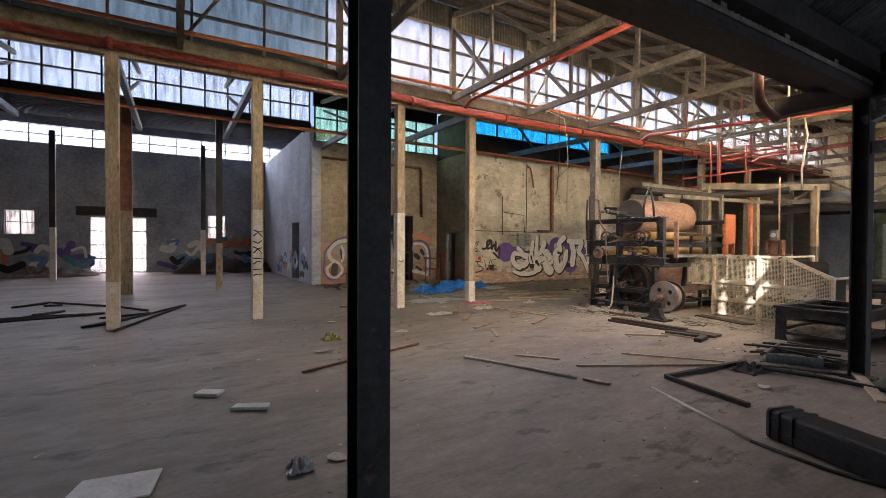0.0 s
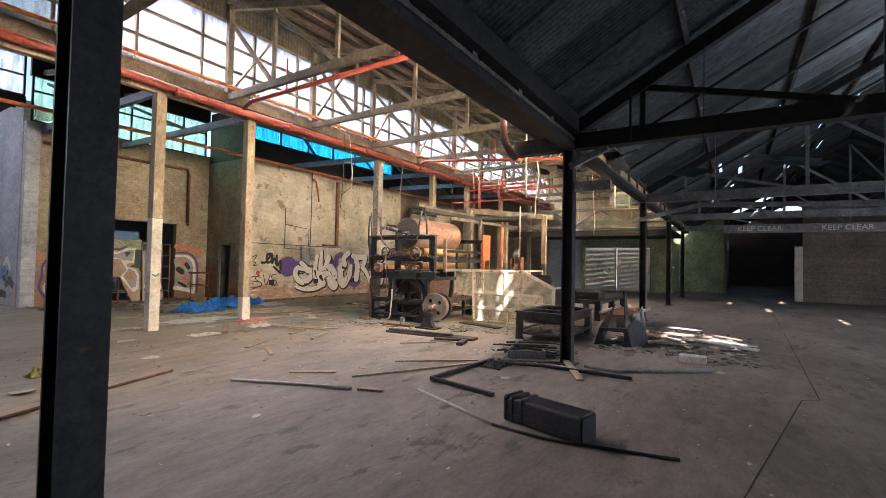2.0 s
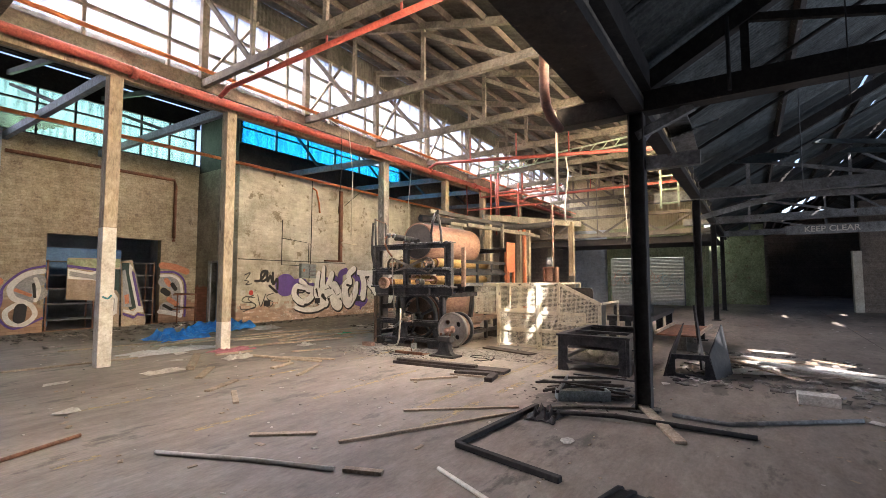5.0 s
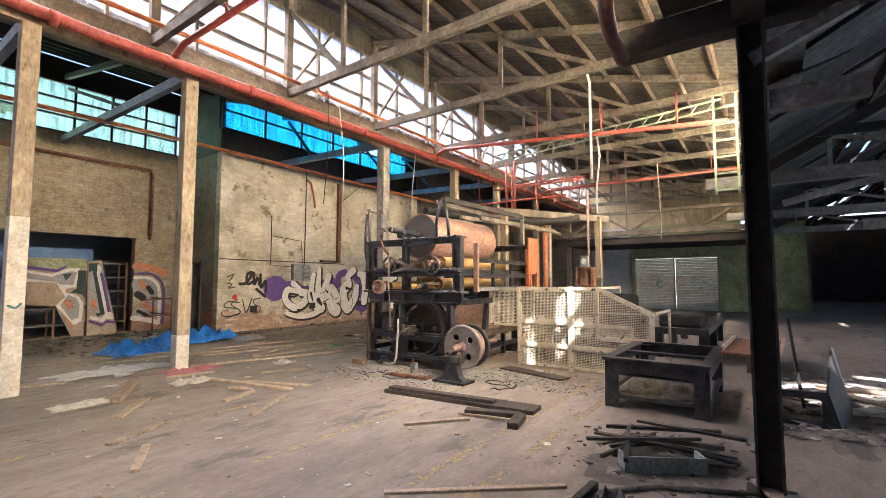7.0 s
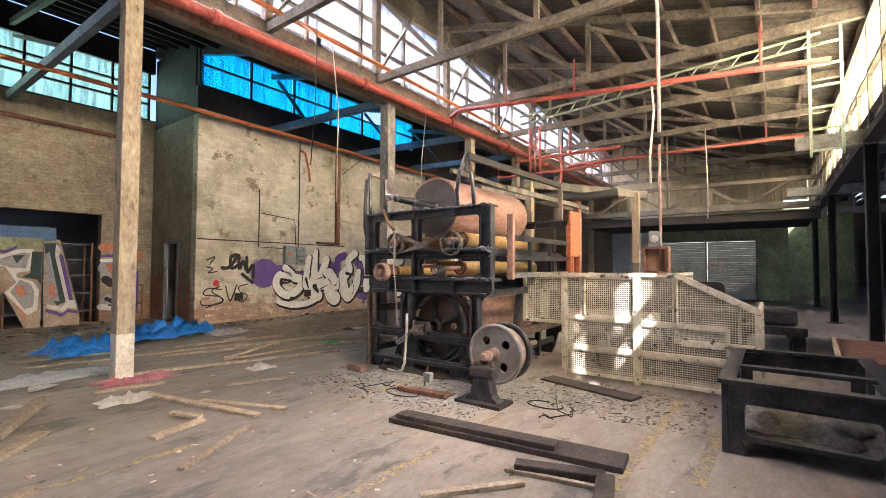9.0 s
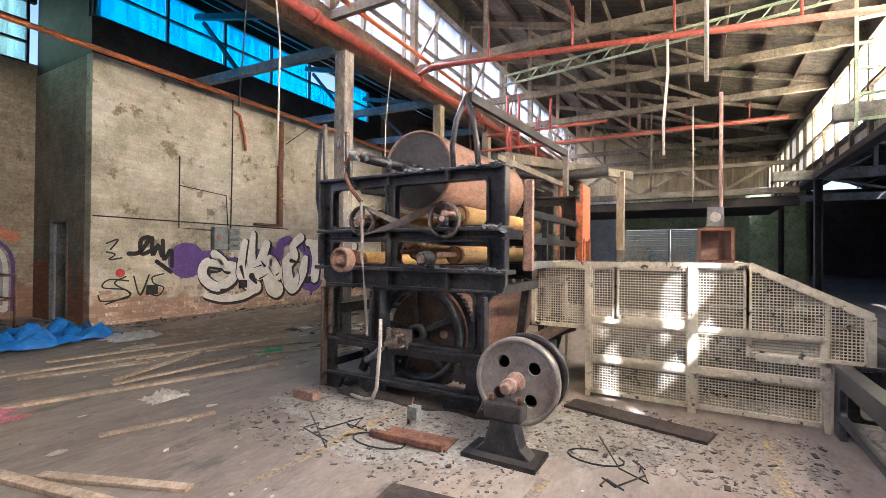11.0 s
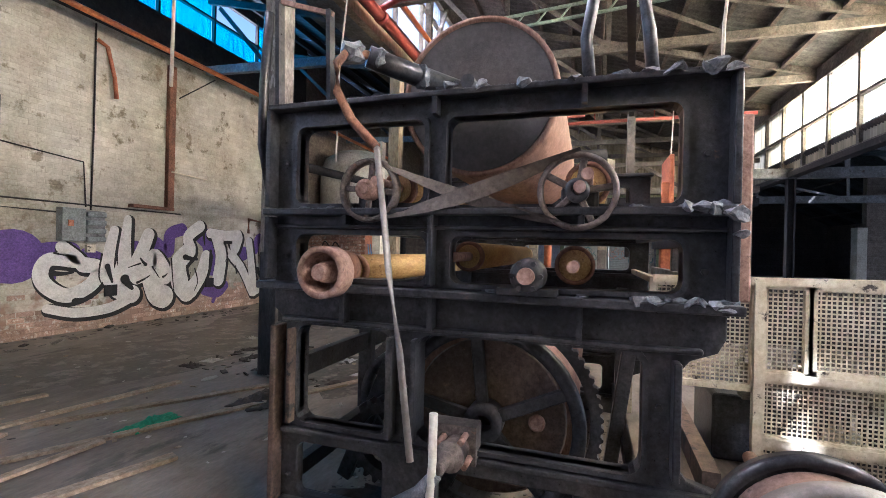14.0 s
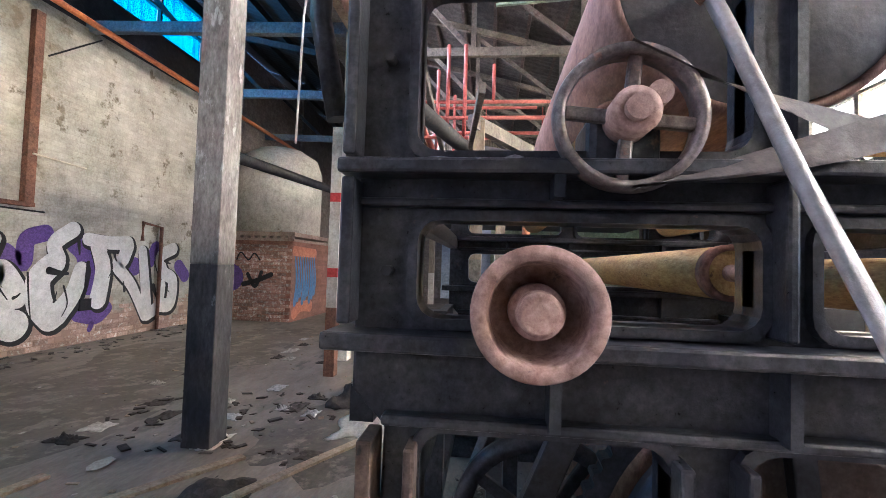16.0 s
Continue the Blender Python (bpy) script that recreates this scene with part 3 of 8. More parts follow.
# ---------------- glazing ----------------
def glazing(name, x0, x1, y, z0, z1, pane_w, rows, mat, label, skip=(), bars=M_DARKBEAM, wave=True):
    """A row of glazing in a wall along x: frame bars, and one pane per field."""
    g = thing(name, ((x0 + x1) / 2, y, z0), label, "window", kind="structure")
    n = max(1, round((x1 - x0) / pane_w))
    w = (x1 - x0) / n
    h = (z1 - z0) / rows
    bm = B()
    for i in range(n + 1):
        box(bm, (x0 + i * w - 0.025, y - 0.05, z0), (x0 + i * w + 0.025, y + 0.03, z1))
    part("mullion", bm, bars, g)
    bm = B()
    for j in range(rows + 1):
        box(bm, (x0, y - 0.06, z0 + j * h - 0.022), (x1, y + 0.035, z0 + j * h + 0.022))
    part("glazing_bar", bm, bars, g)
    for i in range(n):
        for j in range(rows):
            if (i, j) in skip:
                continue
            bm = B()
            if wave:
                corrugated(bm, (x0 + i * w + 0.02, y + 0.045, z0 + j * h), (0, 0, 1), (1, 0, 0), h, w - 0.04, 0.12, 0.008, (0, 1, 0))
            else:
                box(bm, (x0 + i * w + 0.02, y + 0.04, z0 + j * h), (x0 + (i + 1) * w - 0.02, y + 0.046, z0 + (j + 1) * h))
            part("pane", bm, M_GLASSDIM if name == "window_monitor" and x0 + i * w < 2.4 else mat, g)
    return g


monitor = glazing("window_monitor", -12, 29, 10.45, 5.65, 7.4, 1.37, 3, M_GLASS, "tall milky clerestory glazing with dirty bars", bars=M_WOODY)
glazing("window_blue", 10.12, 18.45, 15.1, 6.05, 7.15, 1.39, 2, M_GLASSBLUE, "bright blue plastic clerestory sheets in dark bars", skip={(4, 1)})
glazing("window_green", 4.65, 9.95, 17.7, 5.58, 6.95, 0.88, 3, M_GLASSGREEN, "pale green clerestory sheets in dark bars")
glazing("window_band", -12, 4.45, 17.7, 6.28, 7.48, 0.72, 2, M_GLASS, "bluish white clerestory glazing in dark bars")
glazing("window_north_band", -12, 6.0, 28.45, 6.32, 7.2, 1.2, 2, M_GLASS, "far white clerestory glazing")
for x0, x1, z0, z1, rows in ((-6.85, -5.8, 1.95, 3.1, 2), (1.5, 2.4, 1.75, 3.1, 2), (-3.7, -1.35, 0.05, 2.85, 4)):
    glazing("window_north", x0, x1, 28.45, z0, z1, (x1 - x0) / 2, rows, M_GLASS, "bright far window with steel bars", bars=M_GREYBEAM, wave=False)
bm = B()
box(bm, (-4.2, 27.9, 2.9), (-0.9, 28.3, 3.35))
solo("door_hood", bm, M_DARKBEAM, "dark hood above the far doorway", "hood", kind="structure")
for x0, x1, z0, z1 in ((-6.85, -5.8, 1.95, 3.1), (1.5, 2.4, 1.75, 3.1)):
    window_light("skylight_small", x0, x1, 28.75, z0, z1, 13, (1.0, 0.9, 0.88))

# glazing of the south side of the high bay, above the low roof: sunlit from behind
south = thing("window_south", (16, 2.2, 3.65), "sunlit yellowed fibreglass side glazing, some sheets missing", "window", kind="structure")
SX0, SX1, SN = -12.0, 29.2, 36
sw = (SX1 - SX0) / SN
GAP0, GAP1 = SX0 + 17 * sw + 0.02, SX0 + 18 * sw + 0.02      # missing sheets and a broken head board
bm = B()
for i in range(SN + 1):
    x = SX0 + i * sw
    box(bm, (x - 0.05, 2.12, 3.6), (x + 0.05, 2.24, 5.4))
part("mullion", bm, M_WOODY, south)
bm = B()
box(bm, (SX0, 2.1, 3.59), (SX1, 2.25, 3.65))
box(bm, (SX0, 2.1, 4.52), (GAP0, 2.25, 4.58))
box(bm, (GAP1, 2.1, 4.52), (SX1, 2.25, 4.58))
bar(bm, (GAP0, 2.17, 4.36), (GAP1, 2.17, 4.37), 0.1, 0.09)
box(bm, (GAP0, 2.1, 3.65), (GAP1, 2.2, 3.95))
box(bm, (SX0, 2.1, 5.35), (GAP0, 2.25, 5.41))
box(bm, (GAP1, 2.1, 5.35), (SX1, 2.25, 5.41))
box(bm, (GAP0, 2.12, 5.12), (GAP1, 2.16, 5.24))
box(bm, (7.70, 2.14, 3.95), (8.04, 2.19, 5.4))
part("glazing_bar", bm, M_WOODY, south)
# Board added to close the head of the glazing against stray sun.
bm = B()
box(bm, (-13, 2.1, 5.41), (GAP0, 2.22, 5.68))
box(bm, (GAP1, 2.1, 5.41), (29.3, 2.22, 5.68))
solo("trim_south_head", bm, M_WOODY, "weathered head board added above the side glazing", "beam", kind="structure")
OPEN = {17}
for i in range(SN):
    x = SX0 + i * sw
    for j, (z0, z1) in enumerate(((3.66, 4.52), (4.58, 5.35))):
        if i in OPEN:
            continue
        bm = B()
        corrugated(bm, (x + 0.05, 2.17, z0), (0, 0, 1), (1, 0, 0), z1 - z0, sw - 0.1, 0.1, 0.01, (0, 1, 0))
        # Unseen sheets west of 3.2 are dulled to hold back sun; others vary.
        part("pane", bm, M_FIBREDULL if x < 3.2 or x > 9.7 and (i * 7 + j * 3) % 5 == 0 else M_FIBRE, south)

# ---------------- high saw-tooth roofs ----------------
def slope_roof(name, x0, x1, ya, za, yb, zb, mat, label, step=1.1, purl=0.75, beam_mat=M_WOODY, holes=(), pitch=0.0):
    """A roof that falls from (ya, za) to (yb, zb): sheets above purlins that run along x."""
    roof = thing(name, ((x0 + x1) / 2, (ya + yb) / 2, min(za, zb)), label, "roof", kind="structure")
    d = Vector((0, yb - ya, zb - za))
    L = d.length
    d.normalize()
    up = Vector((1, 0, 0)).cross(d)
    if up.z < 0:
        up = -up
    x, k = x0, 0
    while x < x1 - 0.01:
        w = min(step, x1 - x)
        spans = [(0.0, L)]
        for hx0, hx1, s0, s1 in holes:
            if hx0 < x + w and hx1 > x:
                spans = [q for a, b in spans for q in ((a, min(b, s0)), (max(a, s1), b)) if q[1] - q[0] > 0.05]
        for a, b in spans:
            bm = B()
            lift = up * (0.1 + 0.006 * (k % 2))
            corrugated(bm, Vector((x, ya, za)) + d * a + lift, d, (1, 0, 0), b - a, w + 0.03, pitch or 0.2, 0.018 if pitch else 0.008, up)
            part("roof_sheet", bm, mat, roof)
        x += step
        k += 1
    n = int(L / purl)
    for i in range(n + 1):
        c = Vector((0, ya, za)) + d * (L * i / n) + up * 0.03
        bm = B()
        bar(bm, (x0, c.y, c.z), (x1, c.y, c.z), 0.07, 0.12, up)
        part("purlin", bm, beam_mat, roof)
    return roof


slope_roof("roof_high", -13, 29.5, 10.5, 7.95, 2.1, 5.55, M_ROOFHI, "faded beige roof sheets on old timber purlins", beam_mat=M_PURLIN)
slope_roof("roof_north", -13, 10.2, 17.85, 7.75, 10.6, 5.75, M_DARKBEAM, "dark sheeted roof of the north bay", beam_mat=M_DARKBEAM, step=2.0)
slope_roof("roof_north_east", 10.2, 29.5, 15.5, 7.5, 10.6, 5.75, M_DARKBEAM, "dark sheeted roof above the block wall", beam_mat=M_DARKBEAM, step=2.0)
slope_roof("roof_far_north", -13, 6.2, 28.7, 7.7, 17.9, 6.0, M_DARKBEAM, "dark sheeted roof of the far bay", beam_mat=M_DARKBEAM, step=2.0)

# Filler added to block sun leaking in between two roofs.
bm = B()
plate(bm, [(10.5, 5.55), (10.5, 6.05), (15.5, 7.85), (17.9, 8.05), (17.9, 7.5), (15.5, 6.95)], [], lambda u, v: (10.14, u, v), (0.12, 0, 0))
solo("wall_roof_step", bm, M_DARKBEAM, "near-black boarded filler added between two roofs", "wall", kind="structure")
# boarded face above the monitor glazing, and the sill beam below it
bm = B()
corrugated(bm, (-13, 10.4, 7.42), (0, 0, 1), (1, 0, 0), 0.55, 42.5, 0.1, 0.012, (0, 1, 0))
solo("trim_monitor_head", bm, M_ROOFHI, "faded corrugated strip above the clerestory", "cladding", kind="structure")
for z0, z1, y0, y1, mt, nm in ((5.38, 5.62, 10.3, 10.5, M_WOODY, "sill_beam"), (5.1, 5.32, 10.34, 10.48, M_WOOD, "eaves_beam")):
    bm = B()
    box(bm, (-13, y0, z0), (29.3, y1, z1))
    solo(nm, bm, mt, "long weathered timber beam along the clerestory", "beam", kind="structure")
bm = B()
box(bm, (-13, 10.5, 5.3), (29.3, 11.1, 5.36))
solo("gutter_board", bm, M_GREYBEAM, "grey gutter board at the roof valley", "gutter", kind="structure")

# ---------------- trusses of the high bay ----------------
TRUSS = [-6.4, -3.2, 0.1, 3.3, 6.4, 9.0, 11.6, 14.2, 16.9, 19.5, 22.1, 24.7, 27.3]


def high_truss(x):
    t = thing("roof_truss", (x, 6.3, 5.4), "old timber roof truss with flaking pale paint", "truss", group="trusses of the high bay", kind="structure")
    bm = B()
    bar(bm, (x, 10.4, 5.5), (x, 2.2, 5.5), 0.1, 0.16)
    part("bottom_chord", bm, M_WOODY, t)
    bm = B()
    bar(bm, (x, 10.4, 7.75), (x, 2.2, 5.62), 0.1, 0.14)
    part("rafter", bm, M_WOODY, t)
    for ya, za, yb, zb in ((8.6, 5.5, 10.35, 7.4), (8.6, 5.55, 8.6, 7.2), (6.6, 5.55, 8.6, 7.1), (6.6, 5.55, 6.6, 6.7), (4.6, 5.55, 6.6, 6.6)):
        bm = B()
        bar(bm, (x, ya, za), (x, yb, zb), 0.06, 0.09)
        part("web", bm, M_WOODY, t)
    return t


_t0 = high_truss(0.0)
for x in TRUSS:
    copy_thing(_t0, Matrix.Translation((x, 6.3, 5.4)))
for o in [*_t0.children_recursive, _t0]:
    bpy.data.objects.remove(o)

# slanted braces of the monitor window
for x in TRUSS:
    bm = B()
    bar(bm, (x, 10.33, 5.6), (x + 1.2, 10.33, 7.4), 0.05, 0.09, (0, 1, 0))
    solo("window_brace", bm, M_WOODY, "slanted timber brace in front of the clerestory", "brace", group="clerestory braces", kind="structure")
    bm = B()
    box(bm, (x - 0.07, 10.27, 5.6), (x + 0.07, 10.4, 7.75))
    solo("window_post", bm, M_WOODY, "timber post in front of the clerestory", "post", group="clerestory posts", kind="structure")

# ---------------- posts ----------------
def timber_post(x, y, h, white, low=M_WHITEPOST, high=M_WOOD, w=0.21):
    p = thing("timber_post", (x, y, 0), "square timber post, white below and bare above", "post", group="posts along the high bay", kind="structure")
    bm = B()
    box(bm, (x - w / 2, y - w / 2, 0), (x + w / 2, y + w / 2, white))
    part("painted_foot", bm, low, p, bevel=0.008)
    bm = B()
    box(bm, (x - w / 2, y - w / 2, white), (x + w / 2, y + w / 2, h))
    part("shaft", bm, high, p, bevel=0.008)
    return p


for x, wh in ((-4.0, 2.4), (-1.0, 0.9), (1.52, 2.35), (4.89, 2.4), (7.05, 0.6)):
    timber_post(x, 10.42, 5.12, wh)
timber_post(12.1, 10.45, 5.12, 1.45, M_PEEL, material("grey_peeling_post", (0.34, 0.32, 0.30), (0.20, 0.18, 0.17), scale=4, fine=40, third=(0.46, 0.45, 0.45), third_at=0.58, stretch=(1, 1, 0.4)), 0.24)
for x in (15.45, 18.3, 21.9, 26.0):
    timber_post(x, 10.42, 5.12, 1.2)
for x in (-6.2, 1.28):
    timber_post(x, 17.3, 6.0, 1.6, M_WOOD, M_STEELPOST, 0.2)
timber_post(-1.36, 17.2, 6.0, 2.6, M_WOOD, M_RUST, 0.36)
for x in (-4.4, 1.1):
    timber_post(x, 24.3, 6.2, 2.2, M_WHITEPOST, M_STEELPOST, 0.2)

# beams from the posts to the north walls
for x, y1 in ((-4.0, 17.6), (-1.0, 17.6), (1.52, 17.6), (4.89, 17.6), (7.05, 17.6), (12.1, 15.0), (15.45, 15.0), (18.3, 15.2), (21.9, 15.2)):
    tb = thing("tie_beam", (x, 14, 5.2), "blue-grey painted tie beam with a slanted brace", "beam", group="tie beams of the north bay", kind="structure")
    bm = B()
    bar(bm, (x, 10.5, 5.2), (x, y1 + 0.1, 5.35), 0.12, 0.18)
    part("chord", bm, M_BLUEBEAM, tb)
    bm = B()
    bar(bm, (x, 10.8, 5.9), (x, y1, 7.1 if y1 > 16 else 6.9), 0.09, 0.13)
    part("rafter", bm, M_DARKBEAM, tb)
    bm = B()
    bar(bm, (x, 13.4, 5.3), (x, y1 - 0.3, 6.7), 0.06, 0.08)
    part("web", bm, M_DARKBEAM, tb)


def steel_post(x, y, h, w=0.17):
    """An H-section column with base plate."""
    p = thing("steel_column", (x, y, 0), "dark sooty steel H-section column", "column", group="columns of the low bay", kind="structure")
    bm = B()
    t = 0.016
    out = [(-w / 2, -w / 2), (w / 2, -w / 2), (w / 2, -w / 2 + t), (t / 2, -w / 2 + t), (t / 2, w / 2 - t), (w / 2, w / 2 - t), (w / 2, w / 2), (-w / 2, w / 2), (-w / 2, w / 2 - t), (-t / 2, w / 2 - t), (-t / 2, -w / 2 + t), (-w / 2, -w / 2 + t)]
    plate(bm, out, [], lambda a, b: (x + a, y + b, 0.0), (0, 0, h))
    part("shaft", bm, M_STEELPOST, p)
    bm = B()
    box(bm, (x - 0.15, y - 0.15, 0), (x + 0.15, y + 0.15, 0.018))
    part("base_plate", bm, M_STEELPOST, p)
    return p


COLS = (0.88, 7.38, 14.5, 20.7, 26.7)
for x in COLS:
    steel_post(x, 2.2, 3.46)

# ---------------- low south bay ----------------
RIDGE_Y, RIDGE_Z, EAVE_Z = -4.4, 7.5, 3.9
# box gutter in the valley; it is torn off beyond the second column
gutter = thing("valley_gutter", (-2.8, 2.4, 3.72), "deep near-black box gutter along the roof valley", "gutter", kind="structure")
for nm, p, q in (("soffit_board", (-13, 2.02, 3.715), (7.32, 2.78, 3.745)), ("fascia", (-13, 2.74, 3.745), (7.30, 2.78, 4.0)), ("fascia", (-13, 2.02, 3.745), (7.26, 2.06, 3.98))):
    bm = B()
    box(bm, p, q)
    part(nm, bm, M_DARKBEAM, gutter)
# The gutter board runs on; the bluish light on it is a paler grey.
for x0, x1, dz in ((7.46, 9.0, -0.02), (9.0, 10.1, -0.16)):
    bm = B()
    bar(bm, (x0, 1.93, 3.78), (x1, 1.93, 3.78 + dz), 0.3, 0.03)
    part("bent_flashing", bm, M_GREYBEAM, gutter, "torn gutter board, paled for the bluish light on it")
for x0, x1 in ((-13, 7.36), (7.4, 14.4), (14.6, 29.3)):
    bm = B()
    box(bm, (x0, 2.1, 3.48), (x1, 2.3, 3.6))
    solo("valley_plate", bm, M_DARKBEAM, "near-black timber plate along the column heads", "beam", kind="structure")


def low_roof_span(y0, y1, north):
    """The stretch of one slope of the low roof, down from its ridge, through which the sun reaches the floor from y0 to y1."""
    far = 2.2 if north else -11.2
    run = math.hypot(far - RIDGE_Y, RIDGE_Z - EAVE_Z)
    out = []
    for y in (y0, y1):
        hy = RIDGE_Y
        for _ in range(60):
            hy = y - SUN.y / -SUN.z * (RIDGE_Z + (EAVE_Z - RIDGE_Z) * (hy - RIDGE_Y) / (far - RIDGE_Y))
        out.append((hy - RIDGE_Y) / (far - RIDGE_Y) * run)
    return min(out), max(out)


SOUTH_BAND = low_roof_span(-0.15, 0.55, False), low_roof_span(0.75, 1.45, False), low_roof_span(-0.62, -0.38, False)
NORTH_BAND = low_roof_span(1.55, 2.05, True)
LOW_HOLES = [(15.6, 15.8, 4.3, 4.38), (17.6, 17.85, 3.0, 3.08), (19.8, 20.2, 2.0, 2.08), (22.2, 22.5, 3.6, 3.7), (24.4, 24.8, 1.4, 1.5), (18.8, 19.0, 1.2, 1.3), (26.4, 26.8, 2.4, 2.5)]
LOW_HOLES = LOW_HOLES + [(14.9, 15.2, 3.7, 3.85), (18.1, 18.3, 5.3, 5.4), (20.6, 20.9, 4.6, 4.75), (23.3, 23.6, 4.9, 5.05), (27.5, 27.8, 5.2, 5.4), (5.5, 6.9, *NORTH_BAND)]
slope_roof("roof_low", -13, 33.5, RIDGE_Y, RIDGE_Z, 2.15, EAVE_Z, M_ROOFLO, "dull corrugated iron roof sheets with gaps", step=0.8, purl=1.5, beam_mat=M_FLAKEBEAM, holes=LOW_HOLES, pitch=0.085)
slope_roof("roof_low_south", -13, 52, RIDGE_Y, RIDGE_Z, -11.2, EAVE_Z, M_ROOFLO, "dull corrugated iron roof sheets", step=0.8, purl=1.5, beam_mat=M_FLAKEBEAM, holes=[(5.5, 6.9, *SOUTH_BAND[0]), (5.5, 6.9, *SOUTH_BAND[1]), (-1.7, -1.1, *SOUTH_BAND[2]), (16.5, 17.0, 2.0, 2.12), (19.0, 19.6, 1.0, 1.1), (21.5, 22.2, 2.6, 2.75), (14.0, 14.5, 3.4, 3.5)], pitch=0.085)
# Its two gaps are made up to put sun on the passage floor.
slope_roof("roof_passage", 33.5, 52, RIDGE_Y, RIDGE_Z, 2.2, EAVE_Z, M_DARKBEAM, "dark roof sheets over the passage", step=1.5, beam_mat=M_DARKBEAM, holes=[(36.2, 37.0, 2.0, 5.0), (43, 43.5, 2.5, 4.0)])
bm = B()
box(bm, (28.22, -2.9, 0), (28.66, -2.6, 2.7))
solo("pale_pier", bm, M_WHITEPOST, "pale painted pier at the passage mouth", "pier", kind="structure")
for x in (-5.5, *COLS):
    t = thing("low_truss", (x, -1.5, 3.3), "steel roof truss of the low bay, near-black to grey", "truss", group="trusses of the low bay", kind="structure")
    # Chords and webs are near-black up to x 10, grey beyond.
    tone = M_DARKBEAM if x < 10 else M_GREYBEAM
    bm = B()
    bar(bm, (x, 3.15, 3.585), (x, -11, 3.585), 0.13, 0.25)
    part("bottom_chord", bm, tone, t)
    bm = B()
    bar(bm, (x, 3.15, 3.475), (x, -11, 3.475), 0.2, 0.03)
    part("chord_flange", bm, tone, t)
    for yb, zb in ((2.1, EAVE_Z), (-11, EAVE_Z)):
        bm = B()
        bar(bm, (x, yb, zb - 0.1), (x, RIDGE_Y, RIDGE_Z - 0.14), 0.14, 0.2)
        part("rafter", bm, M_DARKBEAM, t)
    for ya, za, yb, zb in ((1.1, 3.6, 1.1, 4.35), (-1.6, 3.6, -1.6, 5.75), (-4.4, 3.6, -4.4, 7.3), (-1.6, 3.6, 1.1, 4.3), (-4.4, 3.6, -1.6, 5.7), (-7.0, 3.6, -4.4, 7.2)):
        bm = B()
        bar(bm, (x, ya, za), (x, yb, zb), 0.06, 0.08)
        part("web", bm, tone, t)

# ================= the roller machine =================
machine = thing("roller_machine", (10.9, 7.4, 0), "old black cast-iron roller machine with rusty drums and ochre rollers", "machine")


def end_frame(x, parent):
    """One cast end frame: web plate with rounded openings, flanges, ribs and bolts."""
    f = B()
    outline = [(8.51, 2.29), (6.33, 2.29), (6.33, 1.2), (6.36, 1.14), (6.46, 1.10), (6.51, 1.03), (6.51, 0.66), (6.46, 0.6), (6.31, 0.56), (6.31, 0.44), (6.5, 0.36), (6.56, 0.12), (6.62, 0.0), (6.95, 0.0), (7.0, 0.12), (7.62, 0.12), (7.68, 0.0), (7.95, 0.0), (8.0, 0.12), (8.22, 0.12), (8.28, 0.0), (8.52, 0.0), (8.45, 0.3), (8.43, 1.12), (8.51, 1.2)]
    holes = [rr(7.64, 8.37, 1.76, 2.17), rr(6.51, 7.53, 1.75, 2.17), rr(7.62, 8.36, 1.375, 1.60), rr(6.5, 7.5, 1.375, 1.60),
             rr(7.80, 8.34, 0.60, 1.12, 0.06), rr(6.64, 7.65, 0.60, 1.12, 0.07), rr(7.84, 8.34, 0.20, 0.48, 0.04), rr(6.72, 7.55, 0.22, 0.46, 0.04)]
    plate(f, outline, holes, lambda a, b: (x, a, b), (0.06, 0, 0))
    part("end_frame", f, M_IRON, parent, "black cast-iron end frame with rounded openings", bevel=0.008)
    for z, y0, y1, h, d in ((2.275, 6.31, 8.53, 0.03, 0.20), (1.715, 6.31, 8.54, 0.035, 0.22), (1.64, 6.34, 8.50, 0.02, 0.12), (1.325, 6.29, 8.56, 0.04, 0.25), (1.145, 6.42, 8.43, 0.025, 0.14), (0.55, 6.32, 8.43, 0.03, 0.13), (0.17, 6.58, 8.43, 0.03, 0.13)):
        bm = B()
        box(bm, (x + 0.03 - d / 2, y0, z - h / 2), (x + 0.03 + d / 2, y1, z + h / 2))
        part("flange", bm, M_IRON, parent, bevel=0.008)
    for hole in holes[:6]:
        # raised lips round the openings
        cy, cz = sum(p[0] for p in hole) / len(hole), sum(p[1] for p in hole) / len(hole)
        bm = B()
        outer = [(cy + (a - cy) * (1 + 0.022 / abs(max(p[0] for p in hole) - cy)), cz + (b - cz) * (1 + 0.022 / abs(max(p[1] for p in hole) - cz))) for a, b in hole]
        plate(bm, outer, [hole], lambda a, b: (x - 0.025, a, b), (0.11, 0, 0))
        part("rib", bm, M_IRON, parent)
    for yy in (6.9, 7.58, 8.05):
        for z0, z1 in ((1.15, 1.31), (1.65, 1.70), (2.18, 2.26)):
            bm = B()
            box(bm, (x - 0.07, yy - 0.012, z0), (x, yy + 0.012, z1))
            part("stiffener", bm, M_IRON, parent)
    for yy, zz in ((8.44, 1.98), (8.43, 1.48), (6.42, 1.95), (6.42, 1.47), (8.385, 0.9), (8.385, 0.3), (6.575, 0.9), (7.72, 0.85)):
        bm = B()
        lathe(bm, (x - 0.035, yy, zz), (1, 0, 0), [(0, 0.013), (0.035, 0.014)], 6)
        part("bolt", bm, M_STEELPOST, parent)


end_frame(9.66, machine)
